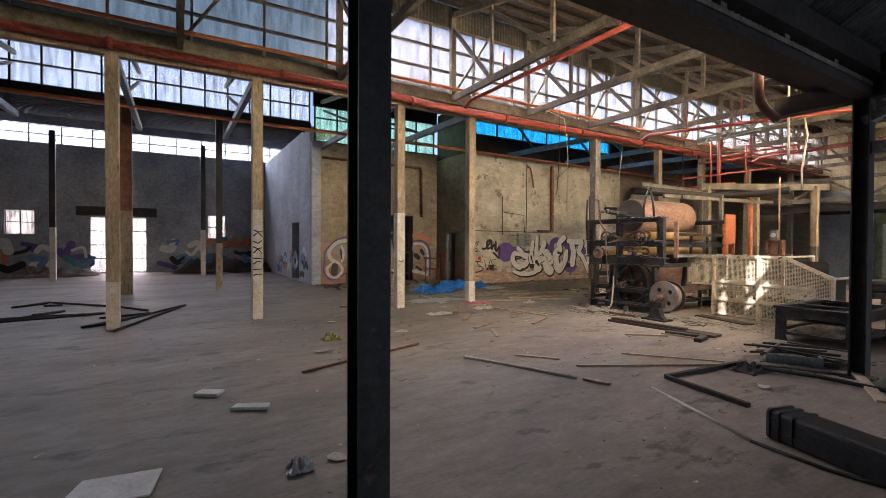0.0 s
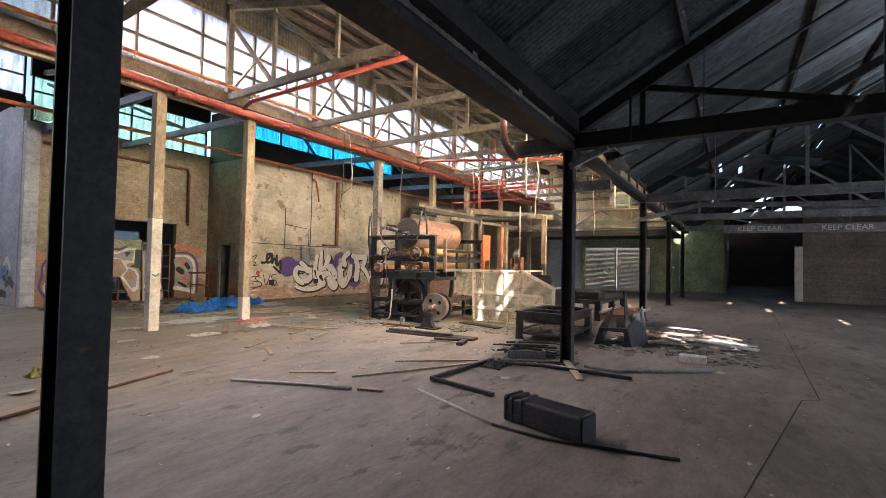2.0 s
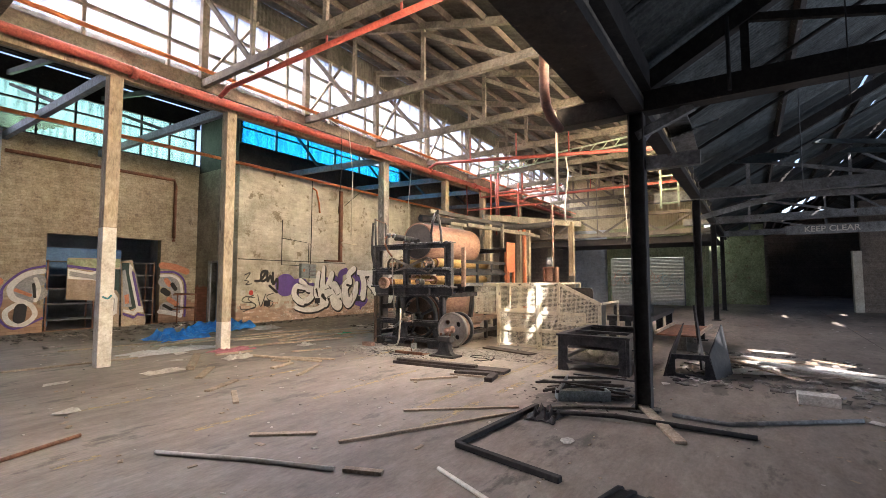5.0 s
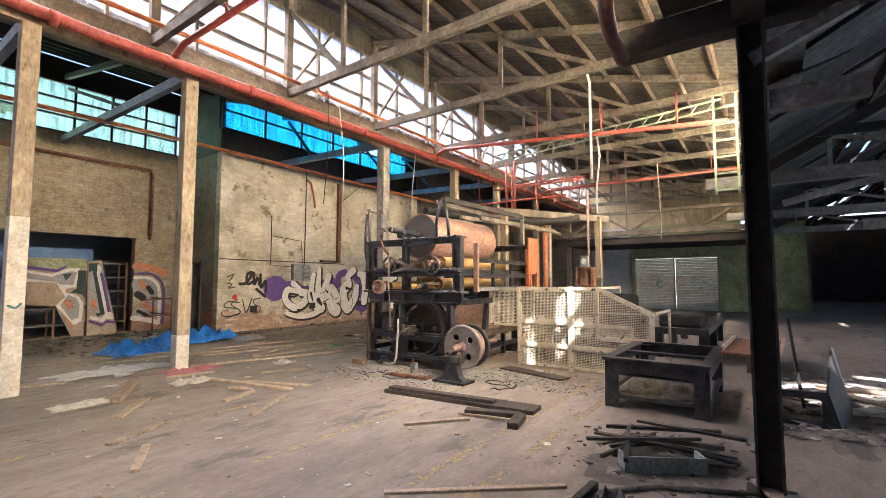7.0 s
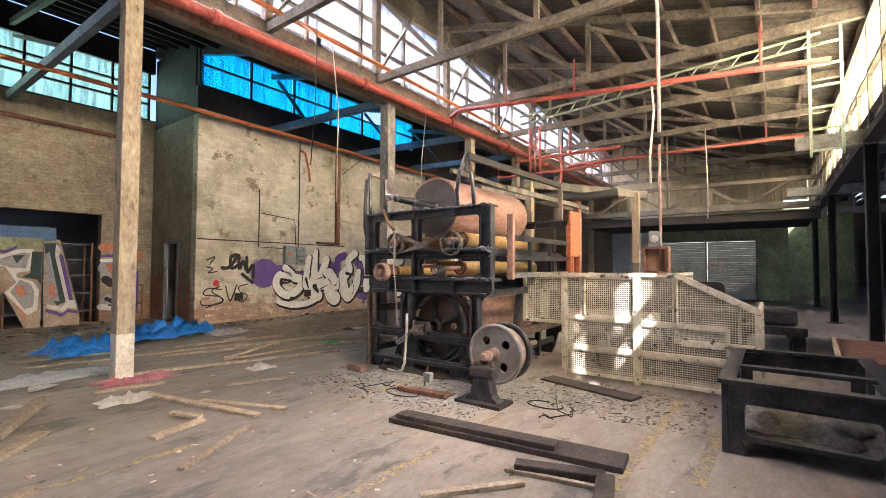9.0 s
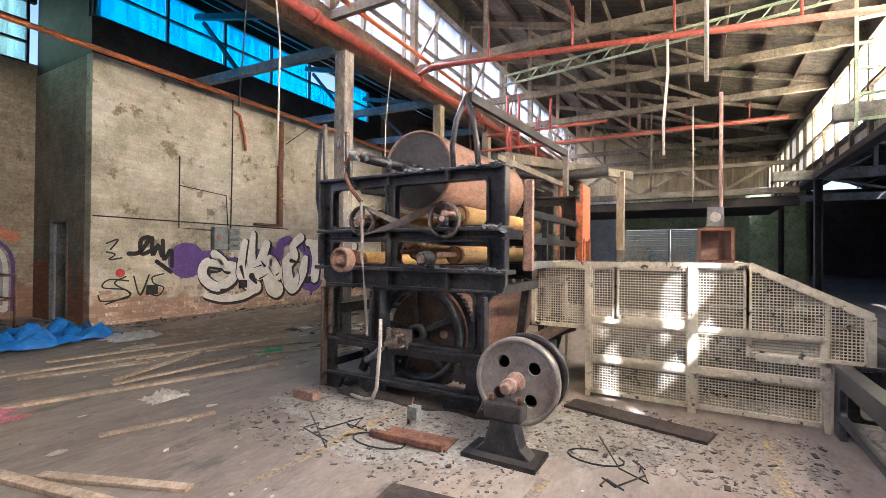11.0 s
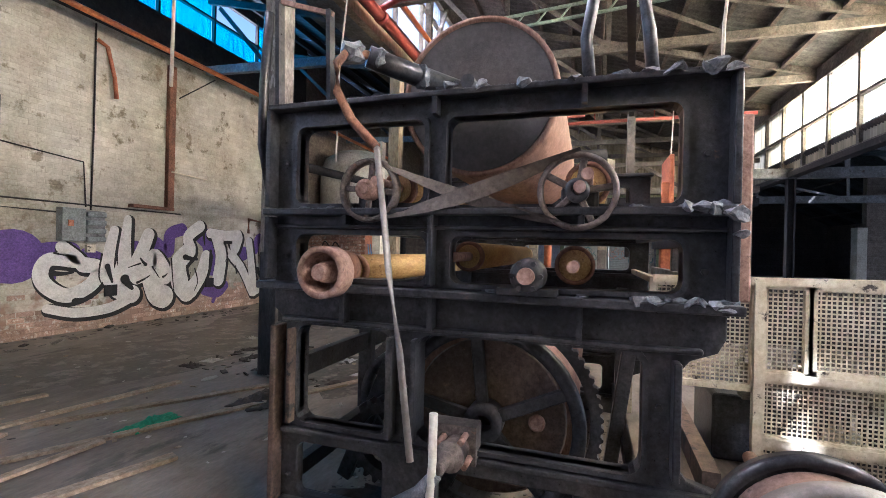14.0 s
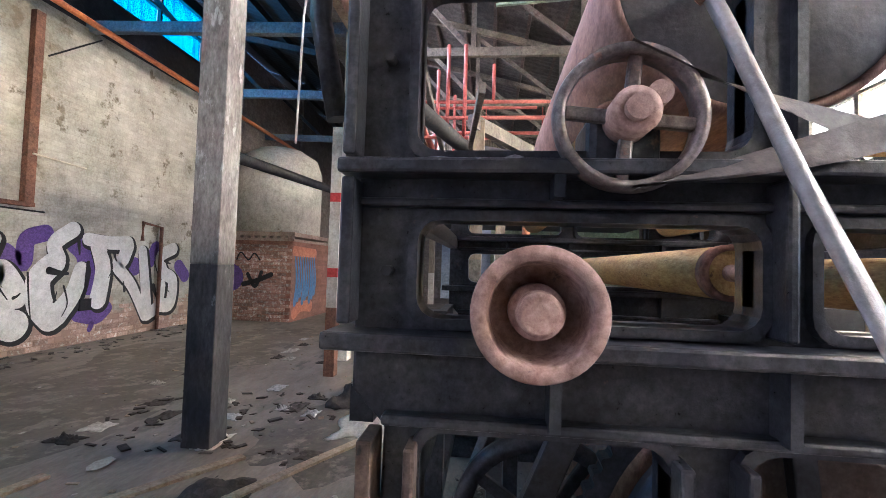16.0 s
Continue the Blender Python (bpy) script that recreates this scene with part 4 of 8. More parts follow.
# flanges of the legs, where the paint has gone brown
for y0, y1, z0, z1, mt in ((8.44, 8.475, 0.02, 1.11, "b"), (8.345, 8.37, 0.6, 1.1, "b"), (7.77, 7.80, 0.6, 1.1, "k"), (7.645, 7.67, 0.6, 1.1, "k"), (6.50, 6.53, 0.62, 1.1, "k"), (8.50, 8.53, 1.36, 1.69, "k"), (8.50, 8.53, 1.74, 2.26, "k"), (6.31, 6.34, 1.36, 1.69, "k"), (6.31, 6.34, 1.74, 2.26, "k"), (7.575, 7.6, 1.36, 1.69, "k")):
    bm = B()
    box(bm, (9.585, y0, z0), (9.70, y1, z1))
    part("leg_flange", bm, M_BROWNIRON if mt == "b" else M_IRON, machine, "brown rusted leg flange" if mt == "b" else "", bevel=0.007)
end_frame(12.2, machine)
for y, z in ((8.45, 0.25), (6.6, 0.25), (8.48, 1.68), (6.42, 1.68), (7.58, 0.2), (8.5, 1.15), (6.45, 1.15)):
    bm = B()
    bar(bm, (9.72, y, z), (12.2, y, z), 0.06, 0.09)
    part("tie_bar", bm, M_IRON, machine)

# big upper drum with recessed ends
bm = B()
lathe(bm, (9.92, 7.45, 2.36), (1, 0, 0), [(0.0, 0.405), (0.0, 0.425), (0.03, 0.43), (2.15, 0.43), (2.18, 0.425), (2.18, 0.40), (2.12, 0.39), (2.1, 0.06), (0.08, 0.06), (0.06, 0.395)], 64, close=True)
drum = part("upper_drum", bm, M_DRUM, machine, "large rust-pink steel drum")
bm = B()
plate(bm, ring(7.45, 2.36, 0.398, 48), [ring(7.45, 2.36, 0.068)], lambda a, b: (9.932, a, b), (0.012, 0, 0))
part("drum_end", bm, M_DRUMEND, drum, "dull brown recessed drum end")
bm = B()
lathe(bm, (9.7, 7.45, 2.36), (1, 0, 0), [(0, 0.035), (0.2, 0.035), (0.2, 0.07), (0.29, 0.075)], 20)
part("journal", bm, M_IRON, drum)
for k in range(6):
    a = k * math.pi / 3 + 0.3
    bm = B()
    lathe(bm, (9.94, 7.45 + 0.33 * math.cos(a), 2.36 + 0.33 * math.sin(a)), (1, 0, 0), [(0, 0.016), (0.02, 0.016)], 8)
    part("bolt", bm, M_RUST, drum)

# rotary joint and pipe feeding the drum
bm = B()
tube(bm, [(9.95, 7.55, 2.40), (9.70, 7.85, 2.47), (9.62, 7.95, 2.50)], 0.055, 14)
part("rotary_joint", bm, M_IRON, machine, "paint-dripped rotary steam joint")
bm = B()
tube(bm, [(9.62, 7.93, 2.50), (9.54, 8.02, 2.50), (9.48, 8.04, 2.42), (9.47, 8.03, 2.28), (9.47, 7.95, 2.14), (9.46, 7.87, 2.06), (9.46, 7.81, 2.0)], 0.022, 12)
part("feed_pipe", bm, M_RUST, machine)
for q in ((9.66, 7.90, 2.49), (9.56, 8.0, 2.5), (9.8, 7.72, 2.44)):
    bm = B()
    bmesh.ops.create_icosphere(bm, subdivisions=2, radius=0.06, matrix=Matrix.Translation(q))
    for v in bm.verts:
        v.co += Vector((noise.noise(v.co * 20), noise.noise(v.co * 21 + Vector((5, 0, 0))), noise.noise(v.co * 19))) * 0.03
    part("fitting", bm, M_GREASE, machine)
# slanted steel lever in front of the frame
bm = B()
tube(bm, [(9.46, 7.81, 2.0), (9.44, 7.79, 1.93), (9.37, 7.72, 1.66), (9.30, 7.66, 1.44), (9.25, 7.58, 1.12), (9.19, 7.5, 0.72)], 0.0145, 12)
part("lever", bm, M_WHEEL, machine, "long grey steel lever")


def spoked(name, c, r, width, mat, parent, spokes=5, rim=0.018, hub=0.05, turn=0.0, hubmat=None, hublen=0.12, arm=0.03):
    """A spoked pulley on an axis along x."""
    bm = B()
    lathe(bm, c, (1, 0, 0), [(-width / 2, r - rim), (-width / 2, r), (0, r + 0.006), (width / 2, r), (width / 2, r - rim), (0, r - rim - 0.004)], 48, close=True)
    w = part(name, bm, mat, parent)
    bm = B()
    lathe(bm, c, (1, 0, 0), [(-hublen / 2, hub * 0.45), (-hublen / 2, hub), (hublen / 2, hub), (hublen / 2, hub * 0.45)], 24, close=True)
    part("hub", bm, hubmat or mat, w)
    for k in range(spokes):
        a = turn + 2 * math.pi * k / spokes
        p = Vector(c) + Vector((0, math.cos(a), math.sin(a))) * hub * 0.8
        q = Vector(c) + Vector((0, math.cos(a), math.sin(a))) * (r - rim)
        bm = B()
        bar(bm, p, q, arm, arm * 0.75, (1, 0, 0))
        part("spoke", bm, mat, w, bevel=0.006)
    return w


M_PULLEY = material("worn_grey_pulley", (0.20, 0.17, 0.155), (0.12, 0.10, 0.09), rough=0.45, metal=0.4, scale=8, fine=60, third=(0.25, 0.15, 0.11))
spoked("pulley", (9.60, 7.91, 1.82), 0.155, 0.06, M_PULLEY, machine, 4, turn=0.1, hubmat=M_PINKRUST)
spoked("pulley", (9.60, 6.92, 1.80), 0.165, 0.06, M_PULLEY, machine, 5, turn=0.5, hubmat=M_IRON)
for y, z in ((7.91, 1.82), (6.91, 1.81)):
    bm = B()
    tube(bm, [(9.52, y, z), (9.95, y, z)], 0.026, 16)
    part("shaft", bm, M_PINKRUST, machine)
    bm = B()
    box(bm, (9.62, y - 0.08, z - 0.11), (9.78, y + 0.08, z + 0.02))
    part("bearing", bm, M_IRON, machine, bevel=0.02)
# crossed flat belt
for (ya, za, yb, zb, tw) in ((7.91, 1.975, 6.91, 1.645, 1), (7.91, 1.665, 6.91, 1.975, -1)):
    bm = B()
    rows = []
    for k in range(17):
        f = k / 16
        c = Vector((9.585 + 0.012 * tw, ya + (yb - ya) * f, za + (zb - za) * f - 0.03 * math.sin(math.pi * f)))
        ang = math.pi * f
        d = Vector((math.cos(ang), 0.25 * math.sin(ang), math.sin(ang) * 0.95)) * 0.034
        rows.append((c - d, c + d))
    for off in (-0.0025, 0.0025):
        vs = [(bm.verts.new(a + Vector((0, off, off))), bm.verts.new(b + Vector((0, off, off)))) for a, b in rows]
        for (a, b), (c, d) in zip(vs, vs[1:]):
            bm.faces.new((a, b, d, c)).smooth = True
    part("drive_belt", bm, M_BELT, machine, "crossed worn leather drive belt")

# ochre rollers with bearings
for y, z, r, x0 in ((8.10, 1.41, 0.085, 9.78), (6.93, 1.475, 0.09, 9.82), (7.86, 1.86, 0.09, 9.85), (6.88, 1.86, 0.10, 9.80), (7.5, 1.50, 0.08, 10.0)):
    bm = B()
    lathe(bm, (x0, y, z), (1, 0, 0), [(0, 0.03), (0, r * 0.8), (0.0, r), (2.3, r), (2.3, r * 0.8), (2.3, 0.03)], 32)
    ro = part("roller", bm, M_YELLOW, machine, "ochre painted roller")
    bm = B()
    tube(bm, [(x0 - 0.3, y, z), (x0 + 0.05, y, z)], 0.025, 14)
    part("journal", bm, M_PINKRUST, ro)
    bm = B()
    lathe(bm, (x0 - 0.012, y, z), (1, 0, 0), [(0, r * 0.82), (0.0, r * 1.04), (0.05, r * 1.04), (0.05, r * 0.82)], 32, close=True)
    part("end_ring", bm, M_RUST, ro)
# cup pulley at the outer end
cup = B()
lathe(cup, (9.47, 8.10, 1.41), (1, 0, 0), [(0.0, 0.098), (-0.008, 0.102), (-0.008, 0.125), (0.0, 0.13), (0.10, 0.13), (0.12, 0.11), (0.12, 0.05), (0.10, 0.045), (0.09, 0.09)], 48, close=True)
cup = part("cup_pulley", cup, M_PINKRUST, machine, "pinkish rusty cup pulley")
bm = B()
lathe(bm, (9.45, 8.10, 1.41), (1, 0, 0), [(0, 0.034), (0.005, 0.042), (0.06, 0.045), (0.06, 0.055), (0.16, 0.058)], 24)
part("hub", bm, M_PINKRUST, cup)
bm = B()
lathe(bm, (9.62, 8.11, 1.42), (1, 0, 0), [(0, 0.05), (0, 0.085), (0.03, 0.1), (0.1, 0.1), (0.12, 0.085), (0.14, 0.03)], 24)
part("collar", bm, M_RUST, cup)
# blue-black bearing housing with bolts
bm = B()
lathe(bm, (9.52, 7.12, 1.43), (1, 0, 0), [(0, 0.03), (0, 0.06), (0.02, 0.075), (0.12, 0.08), (0.16, 0.07)], 24)
hs = part("bearing_housing", bm, M_IRON, machine)
bm = B()
box(bm, (9.54, 6.99, 1.345), (9.70, 7.25, 1.375))
part("foot", bm, M_IRON, hs)
bm = B()
lathe(bm, (9.49, 7.12, 1.43), (1, 0, 0), [(0, 0.036), (0.04, 0.038)], 20)
part("shaft_end", bm, M_PINKRUST, hs)
for k in range(6):
    a = k * math.pi / 3
    bm = B()
    lathe(bm, (9.505, 7.12 + 0.06 * math.cos(a), 1.43 + 0.06 * math.sin(a)), (1, 0, 0), [(0, 0.012), (0.03, 0.012)], 6)
    part("bolt", bm, M_IRON, hs)

# lower drum and its spoked wheel
bm = B()
lathe(bm, (10.05, 7.36, 0.66), (1, 0, 0), [(0, 0.44), (0, 0.46), (2.05, 0.46), (2.05, 0.44)], 56)
part("lower_drum", bm, M_DRUM, machine, "large rust-pink lower drum")
spoked("lower_wheel", (9.86, 7.36, 0.66), 0.50, 0.09, M_IRON, machine, 5, rim=0.06, hub=0.1, turn=0.2, arm=0.06)
teeth = [(7.36 + r * math.cos(2 * math.pi * k / 288), 0.66 + r * math.sin(2 * math.pi * k / 288)) for k in range(288) for r in ((0.585 if k % 4 < 2 else 0.57),)]
bm = B()
plate(bm, teeth, [ring(7.36, 0.66, 0.52, 64)], lambda a, b: (9.955, a, b), (0.06, 0, 0))
part("ring_gear", bm, M_IRON, machine, "black toothed ring gear")
bm = B()
lathe(bm, (9.90, 7.1, 0.66), (1, 0, 0), [(0, 0.03), (0.01, 0.042), (0.05, 0.045)], 18)
part("disc_boss", bm, M_PINKRUST, machine)
bm = B()
lathe(bm, (9.93, 7.36, 0.66), (1, 0, 0), [(0, 0.40), (0.02, 0.41), (0.04, 0.2)], 40)
part("inner_disc", bm, material("brown_inner_disc", (0.17, 0.12, 0.09), (0.10, 0.07, 0.055), rough=0.6, metal=0.1, scale=5, fine=50, third=(0.26, 0.16, 0.11)), machine)
gear = []
for k in range(96):
    a = 2 * math.pi * k / 96
    gear.append((7.95 + (0.255 if k % 4 < 2 else 0.225) * math.cos(a), 0.42 + (0.255 if k % 4 < 2 else 0.225) * math.sin(a)))
bm = B()
plate(bm, gear, [ring(7.95, 0.42, 0.17)], lambda a, b: (9.95, a, b), (0.07, 0, 0))
part("gear_wheel", bm, M_IRON, machine, "dark toothed gear")
bm = B()
plate(bm, [(6.83 + (0.1 if k % 4 < 2 else 0.08) * math.cos(2 * math.pi * k / 48), 0.33 + (0.1 if k % 4 < 2 else 0.08) * math.sin(2 * math.pi * k / 48)) for k in range(48)], [], lambda a, b: (9.78, a, b), (0.05, 0, 0))
part("pinion", bm, M_IRON, machine)
# greasy outlet joint in front of the lower hub, with white hose
bm = B()
lathe(bm, (9.36, 7.44, 0.62), (1, -0.05, 0), [(0, 0.0), (0.0, 0.024), (0.07, 0.024), (0.07, 0.042), (0.12, 0.046), (0.12, 0.068), (0.15, 0.068), (0.15, 0.055), (0.26, 0.06), (0.26, 0.075), (0.3, 0.075), (0.3, 0.045), (0.46, 0.045)], 24)
box(bm, (9.60, 7.34, 0.54), (9.70, 7.56, 0.72))
box(bm, (9.56, 7.53, 0.6), (9.60, 7.56, 0.74))
jt = part("steam_joint", bm, M_PULLEY, machine, "greasy grey steam joint")
for k in range(4):
    a = k * math.pi / 2 + 0.6
    bm = B()
    lathe(bm, (9.5, 7.43 + 0.075 * math.cos(a), 0.62 + 0.075 * math.sin(a)), (1, 0, 0), [(0, 0.016), (0.1, 0.016)], 6)
    part("bolt", bm, M_PINKRUST, jt)
bm = B()
tube(bm, [(9.36, 7.45, 0.60), (9.34, 7.52, 0.52), (9.32, 7.62, 0.46)], 0.03, 10)
part("elbow", bm, M_GREASE, jt)
bm = B()
tube(bm, [(9.34, 7.46, 0.86), (9.34, 7.46, 0.66), (9.33, 7.47, 0.45), (9.34, 7.5, 0.2), (9.38, 7.58, 0.08), (9.45, 7.75, 0.03), (9.5, 7.95, 0.025)], 0.018, 10)
part("white_hose", bm, M_WHITEPIPE, machine, "stiff white hose hanging to the floor")

for y, z in ((6.36, 0.58),):
    bm = B()
    bar(bm, (9.72, y, z), (11.9, y - 0.05, z + 0.02), 0.07, 0.11)
    part("side_bearer", bm, M_BROWNIRON, machine)
# dark framework between the two end frames
for p, q, w, h in (((10.1, 8.3, 0.1), (10.1, 7.85, 1.2), 0.06, 0.09), ((10.6, 8.42, 0.05), (10.6, 8.42, 1.3), 0.08, 0.1), ((11.2, 8.05, 0.05), (11.2, 8.05, 1.35), 0.08, 0.08), ((10.6, 8.4, 0.15), (11.3, 7.95, 1.15), 0.05, 0.08), ((9.75, 8.15, 0.52), (12.1, 8.15, 0.52), 0.07, 0.1), ((9.75, 8.42, 0.85), (12.1, 8.42, 0.85), 0.06, 0.12), ((10.9, 6.7, 0.05), (10.9, 6.55, 1.2), 0.08, 0.09), ((11.6, 6.6, 0.05), (11.6, 6.6, 1.25), 0.08, 0.08)):
    bm = B()
    bar(bm, p, q, w, h)
    part("inner_strut", bm, M_IRON, machine, bevel=0.006)
spoked("inner_pulley", (10.35, 7.98, 0.55), 0.33, 0.08, M_IRON, machine, 4, rim=0.05, hub=0.06, turn=0.6, hubmat=M_PINKRUST, arm=0.045)
# brackets that rise from the frame, and the long bar above
for y in (6.62, 6.88):
    bm = B()
    tube(bm, [(9.7, y, 2.28), (9.7, y + 0.02, 2.5), (9.7, y + (0.06 if y < 6.7 else -0.02), 2.75), (9.72, 6.76, 2.98)], 0.028, 8)
    part("horn", bm, M_IRON, machine)
bm = B()
bar(bm, (9.7, 6.72, 2.96), (12.35, 6.5, 2.92), 0.05, 0.09)
part("top_rail", bm, M_DARKBEAM, machine)
bm = B()
bar(bm, (12.35, 6.5, 1.5), (12.35, 6.5, 2.95), 0.07, 0.07)
part("rail_post", bm, M_WOODY, machine)
for y, z1 in ((8.55, 2.95), (8.22, 2.82)):
    bm = B()
    bar(bm, (9.72, y + 0.02, z1), (9.72, y - 0.0, 2.28), 0.05, 0.025)
    part("upright", bm, M_IRON, machine)
bm = B()
bar(bm, (9.72, 8.57, 2.92), (9.72, 8.22, 2.8), 0.02, 0.025)
part("crossbar", bm, M_PINKRUST, machine)
# orange side frame
for x in (9.95, 12.0):
    bm = B()
    bar(bm, (x, 6.22, 1.33), (x, 6.22, 2.18), 0.06, 0.09)
    part("orange_upright", bm, M_PINKRUST if x < 11 else M_ORANGE, machine, "orange painted steel upright", bevel=0.01)
for z in (1.38, 1.62, 1.88):
    bm = B()
    bar(bm, (9.95, 6.26, z), (12.4, 6.26, z), 0.05, 0.07)
    part("side_rail", bm, M_IRON if z > 1.5 else M_GREYBEAM, machine)
for x in (10.6, 11.3):
    bm = B()
    bar(bm, (x, 6.26, 1.38), (x, 6.26, 1.88), 0.05, 0.05)
    part("side_stay", bm, M_IRON, machine)
bm = B()
box(bm, (11.95, 6.17, 1.66), (12.42, 6.21, 2.42))
part("orange_plate", bm, M_ORANGE, machine, "faded orange steel plate", bevel=0.01)
for x in (12.02, 12.34):
    bm = B()
    bar(bm, (x, 6.19, 1.4), (x, 6.19, 1.7), 0.05, 0.07)
    part("orange_leg", bm, M_ORANGE, machine)
# black curved guard strip at the left corner
bm = B()
tube(bm, [(9.70, 8.62, 2.85), (9.68, 8.63, 2.45), (9.68, 8.63, 2.1), (9.69, 8.58, 1.85)], 0.028, 8)
part("guard_strip", bm, M_IRON, machine)
# dripped grey paint on the flanges
for k in range(34):
    y = random.uniform(6.32, 8.5)
    z, x = random.choice(((2.295, 9.6), (1.735, 9.6), (1.35, 9.58)))
    if y > 7.3 and random.random() < 0.6:
        y = random.uniform(6.32, 6.7)
    bm = B()
    bmesh.ops.create_icosphere(bm, subdivisions=1, radius=random.uniform(0.012, 0.035), matrix=Matrix.Translation((x + random.uniform(-0.03, 0.08), y, z)) @ Matrix.Diagonal((1, 1.6, 0.8, 1)))
    for v in bm.verts:
        v.co += Vector((random.uniform(-1, 1), random.uniform(-1, 1), random.uniform(-1.5, 0.6))) * 0.012
    part("paint_drip", bm, M_GREASE, machine)

# thick crusts of grey paint at the corners
for y, z in ((6.34, 2.27), (6.42, 2.285), (6.55, 2.28), (6.33, 1.70), (6.40, 1.72), (6.5, 1.735), (6.32, 1.62), (6.36, 1.33), (6.46, 1.345), (6.6, 1.345), (7.35, 2.3), (7.5, 2.3)):
    bm = B()
    bmesh.ops.create_icosphere(bm, subdivisions=2, radius=random.uniform(0.016, 0.028), matrix=Matrix.Translation((9.57, y, z)) @ Matrix.Diagonal((0.8, 1.5, 0.8, 1)))
    for v in bm.verts:
        v.co += Vector((noise.noise(v.co * 24), noise.noise(v.co * 25 + Vector((3, 0, 0))), noise.noise(v.co * 23 + Vector((0, 7, 0))))) * 0.035
    part("paint_crust", bm, M_GREASE, machine)

# flywheel on its own stand
fly = thing("flywheel", (9.3, 6.08, 0), "grey cast flywheel with round holes and a rusty hub band", "flywheel")
for x, r, mt, nm in ((9.28, 0.335, M_WHEEL, "front_disc"), (9.52, 0.33, M_IRON, "rear_disc")):
    bm = B()
    holes = [ring(6.08 + 0.18 * math.cos(a), 0.495 + 0.18 * math.sin(a), 0.05) for a in (0.9, 0.9 + math.pi / 2, 0.9 + math.pi, 0.9 + 1.5 * math.pi)]
    plate(bm, ring(6.08, 0.495, r, 48), holes, lambda a, b: (x, a, b), (0.03, 0, 0))
    part(nm, bm, mt, fly, bevel=0.006)
    bm = B()
    lathe(bm, (x - 0.015, 6.08, 0.495), (1, 0, 0), [(0, r - 0.03), (0, r + 0.006), (0.06, r + 0.006), (0.06, r - 0.03)], 56, close=True)
    part("rim", bm, mt, fly)
bm = B()
lathe(bm, (9.31, 6.08, 0.495), (1, 0, 0), [(0, 0.25), (0, 0.285), (0.2, 0.285), (0.2, 0.25)], 48, close=True)
part("hub_band", bm, M_PINKRUST, fly, "rusty pink band between the discs")
bm = B()
lathe(bm, (9.02, 6.08, 0.495), (1, 0, 0), [(0, 0.03), (0.02, 0.042), (0.06, 0.042), (0.06, 0.06), (0.11, 0.06), (0.12, 0.042), (0.2, 0.042), (0.21, 0.07), (0.28, 0.075)], 28)
part("shaft", bm, M_PINKRUST, fly)
bm = B()
tube(bm, [(9.5, 6.08, 0.495), (10.3, 6.05, 0.495)], 0.035, 14)
part("axle", bm, M_PINKRUST, fly)
bm = B()
box(bm, (8.96, 5.93, 0.28), (9.12, 6.23, 0.40))
part("bearing_block", bm, M_DARKBEAM, fly, bevel=0.02)
bm = B()
plate(bm, [(5.86, 0.03), (6.30, 0.03), (6.22, 0.10), (6.17, 0.28), (5.99, 0.28), (5.94, 0.10)], [], lambda a, b: (8.97, a, b), (0.14, 0, 0))
part("pedestal", bm, M_IRON, fly, bevel=0.01)
bm = B()
box(bm, (8.88, 5.80, 0), (9.20, 6.36, 0.035))
part("base_plate", bm, M_DARKBEAM, fly)
for yy in (5.97, 6.19):
    bm = B()
    lathe(bm, (9.04, yy, 0.40), (0, 0, 1), [(0, 0.02), (0.05, 0.02)], 8)
    part("nut", bm, M_RUST, fly)

# ================= wire-mesh guard =================
cage = thing("mesh_guard", (10.85, 5.0, 0), "cream painted steel guard with wire mesh panels", "machine guard")
CX = 10.85


def cage_panel(y0, y1, z0, z1, slope=None):
    """A framed mesh panel in the plane of the guard; slope: height of the top at y0."""
    zt = (lambda y: z1 if slope is None else slope + (z1 - slope) * (y - y0) / (y1 - y0))
    w = 0.042
    bm = B()
    bar(bm, (CX, y0, z0), (CX, y1, z0), w, w)
    bar(bm, (CX, y0, zt(y0)), (CX, y1, zt(y1)), w, w)
    bar(bm, (CX, y0, z0 - w / 2), (CX, y0, zt(y0) + w / 2), w, w)
    bar(bm, (CX, y1, z0 - w / 2), (CX, y1, zt(y1) + w / 2), w, w)
    fr = part("panel_frame", bm, M_CREAM, cage)
    bm = B()
    y = y0 + 0.02
    while y < y1:
        bar(bm, (CX + 0.008, y, z0), (CX + 0.008, y, zt(y)), 0.006, 0.0095, (1, 0, 0))
        y += 0.0265
    z = z0 + 0.02
    while z < max(zt(y0), zt(y1)):
        ya = y0
        if slope is not None and z > slope:
            ya = y0 + (z - slope) / (z1 - slope) * (y1 - y0)
        bar(bm, (CX + 0.012, ya, z), (CX + 0.012, y1, z), 0.006, 0.0095)
        z += 0.0265
    tagged(part("wire_mesh", bm, M_CREAM, fr), kind="stuff")


for y0, y1 in ((5.88, 6.46),):
    cage_panel(y0, y1, 0.72, 1.36)
cage_panel(5.60, 5.84, 0.82, 1.36)
for y0, y1 in ((4.93, 5.58),):
    cage_panel(y0, y1, 0.84, 1.36)
cage_panel(4.93, 5.84, 0.42, 0.79)
cage_panel(4.93, 5.84, 0.06, 0.38)
cage_panel(3.64, 4.45, 0.60, 1.38, slope=0.99)
cage_panel(4.47, 4.87, 0.80, 1.38)
cage_panel(3.92, 4.87, 0.42, 0.77)
cage_panel(3.92, 4.87, 0.06, 0.38)
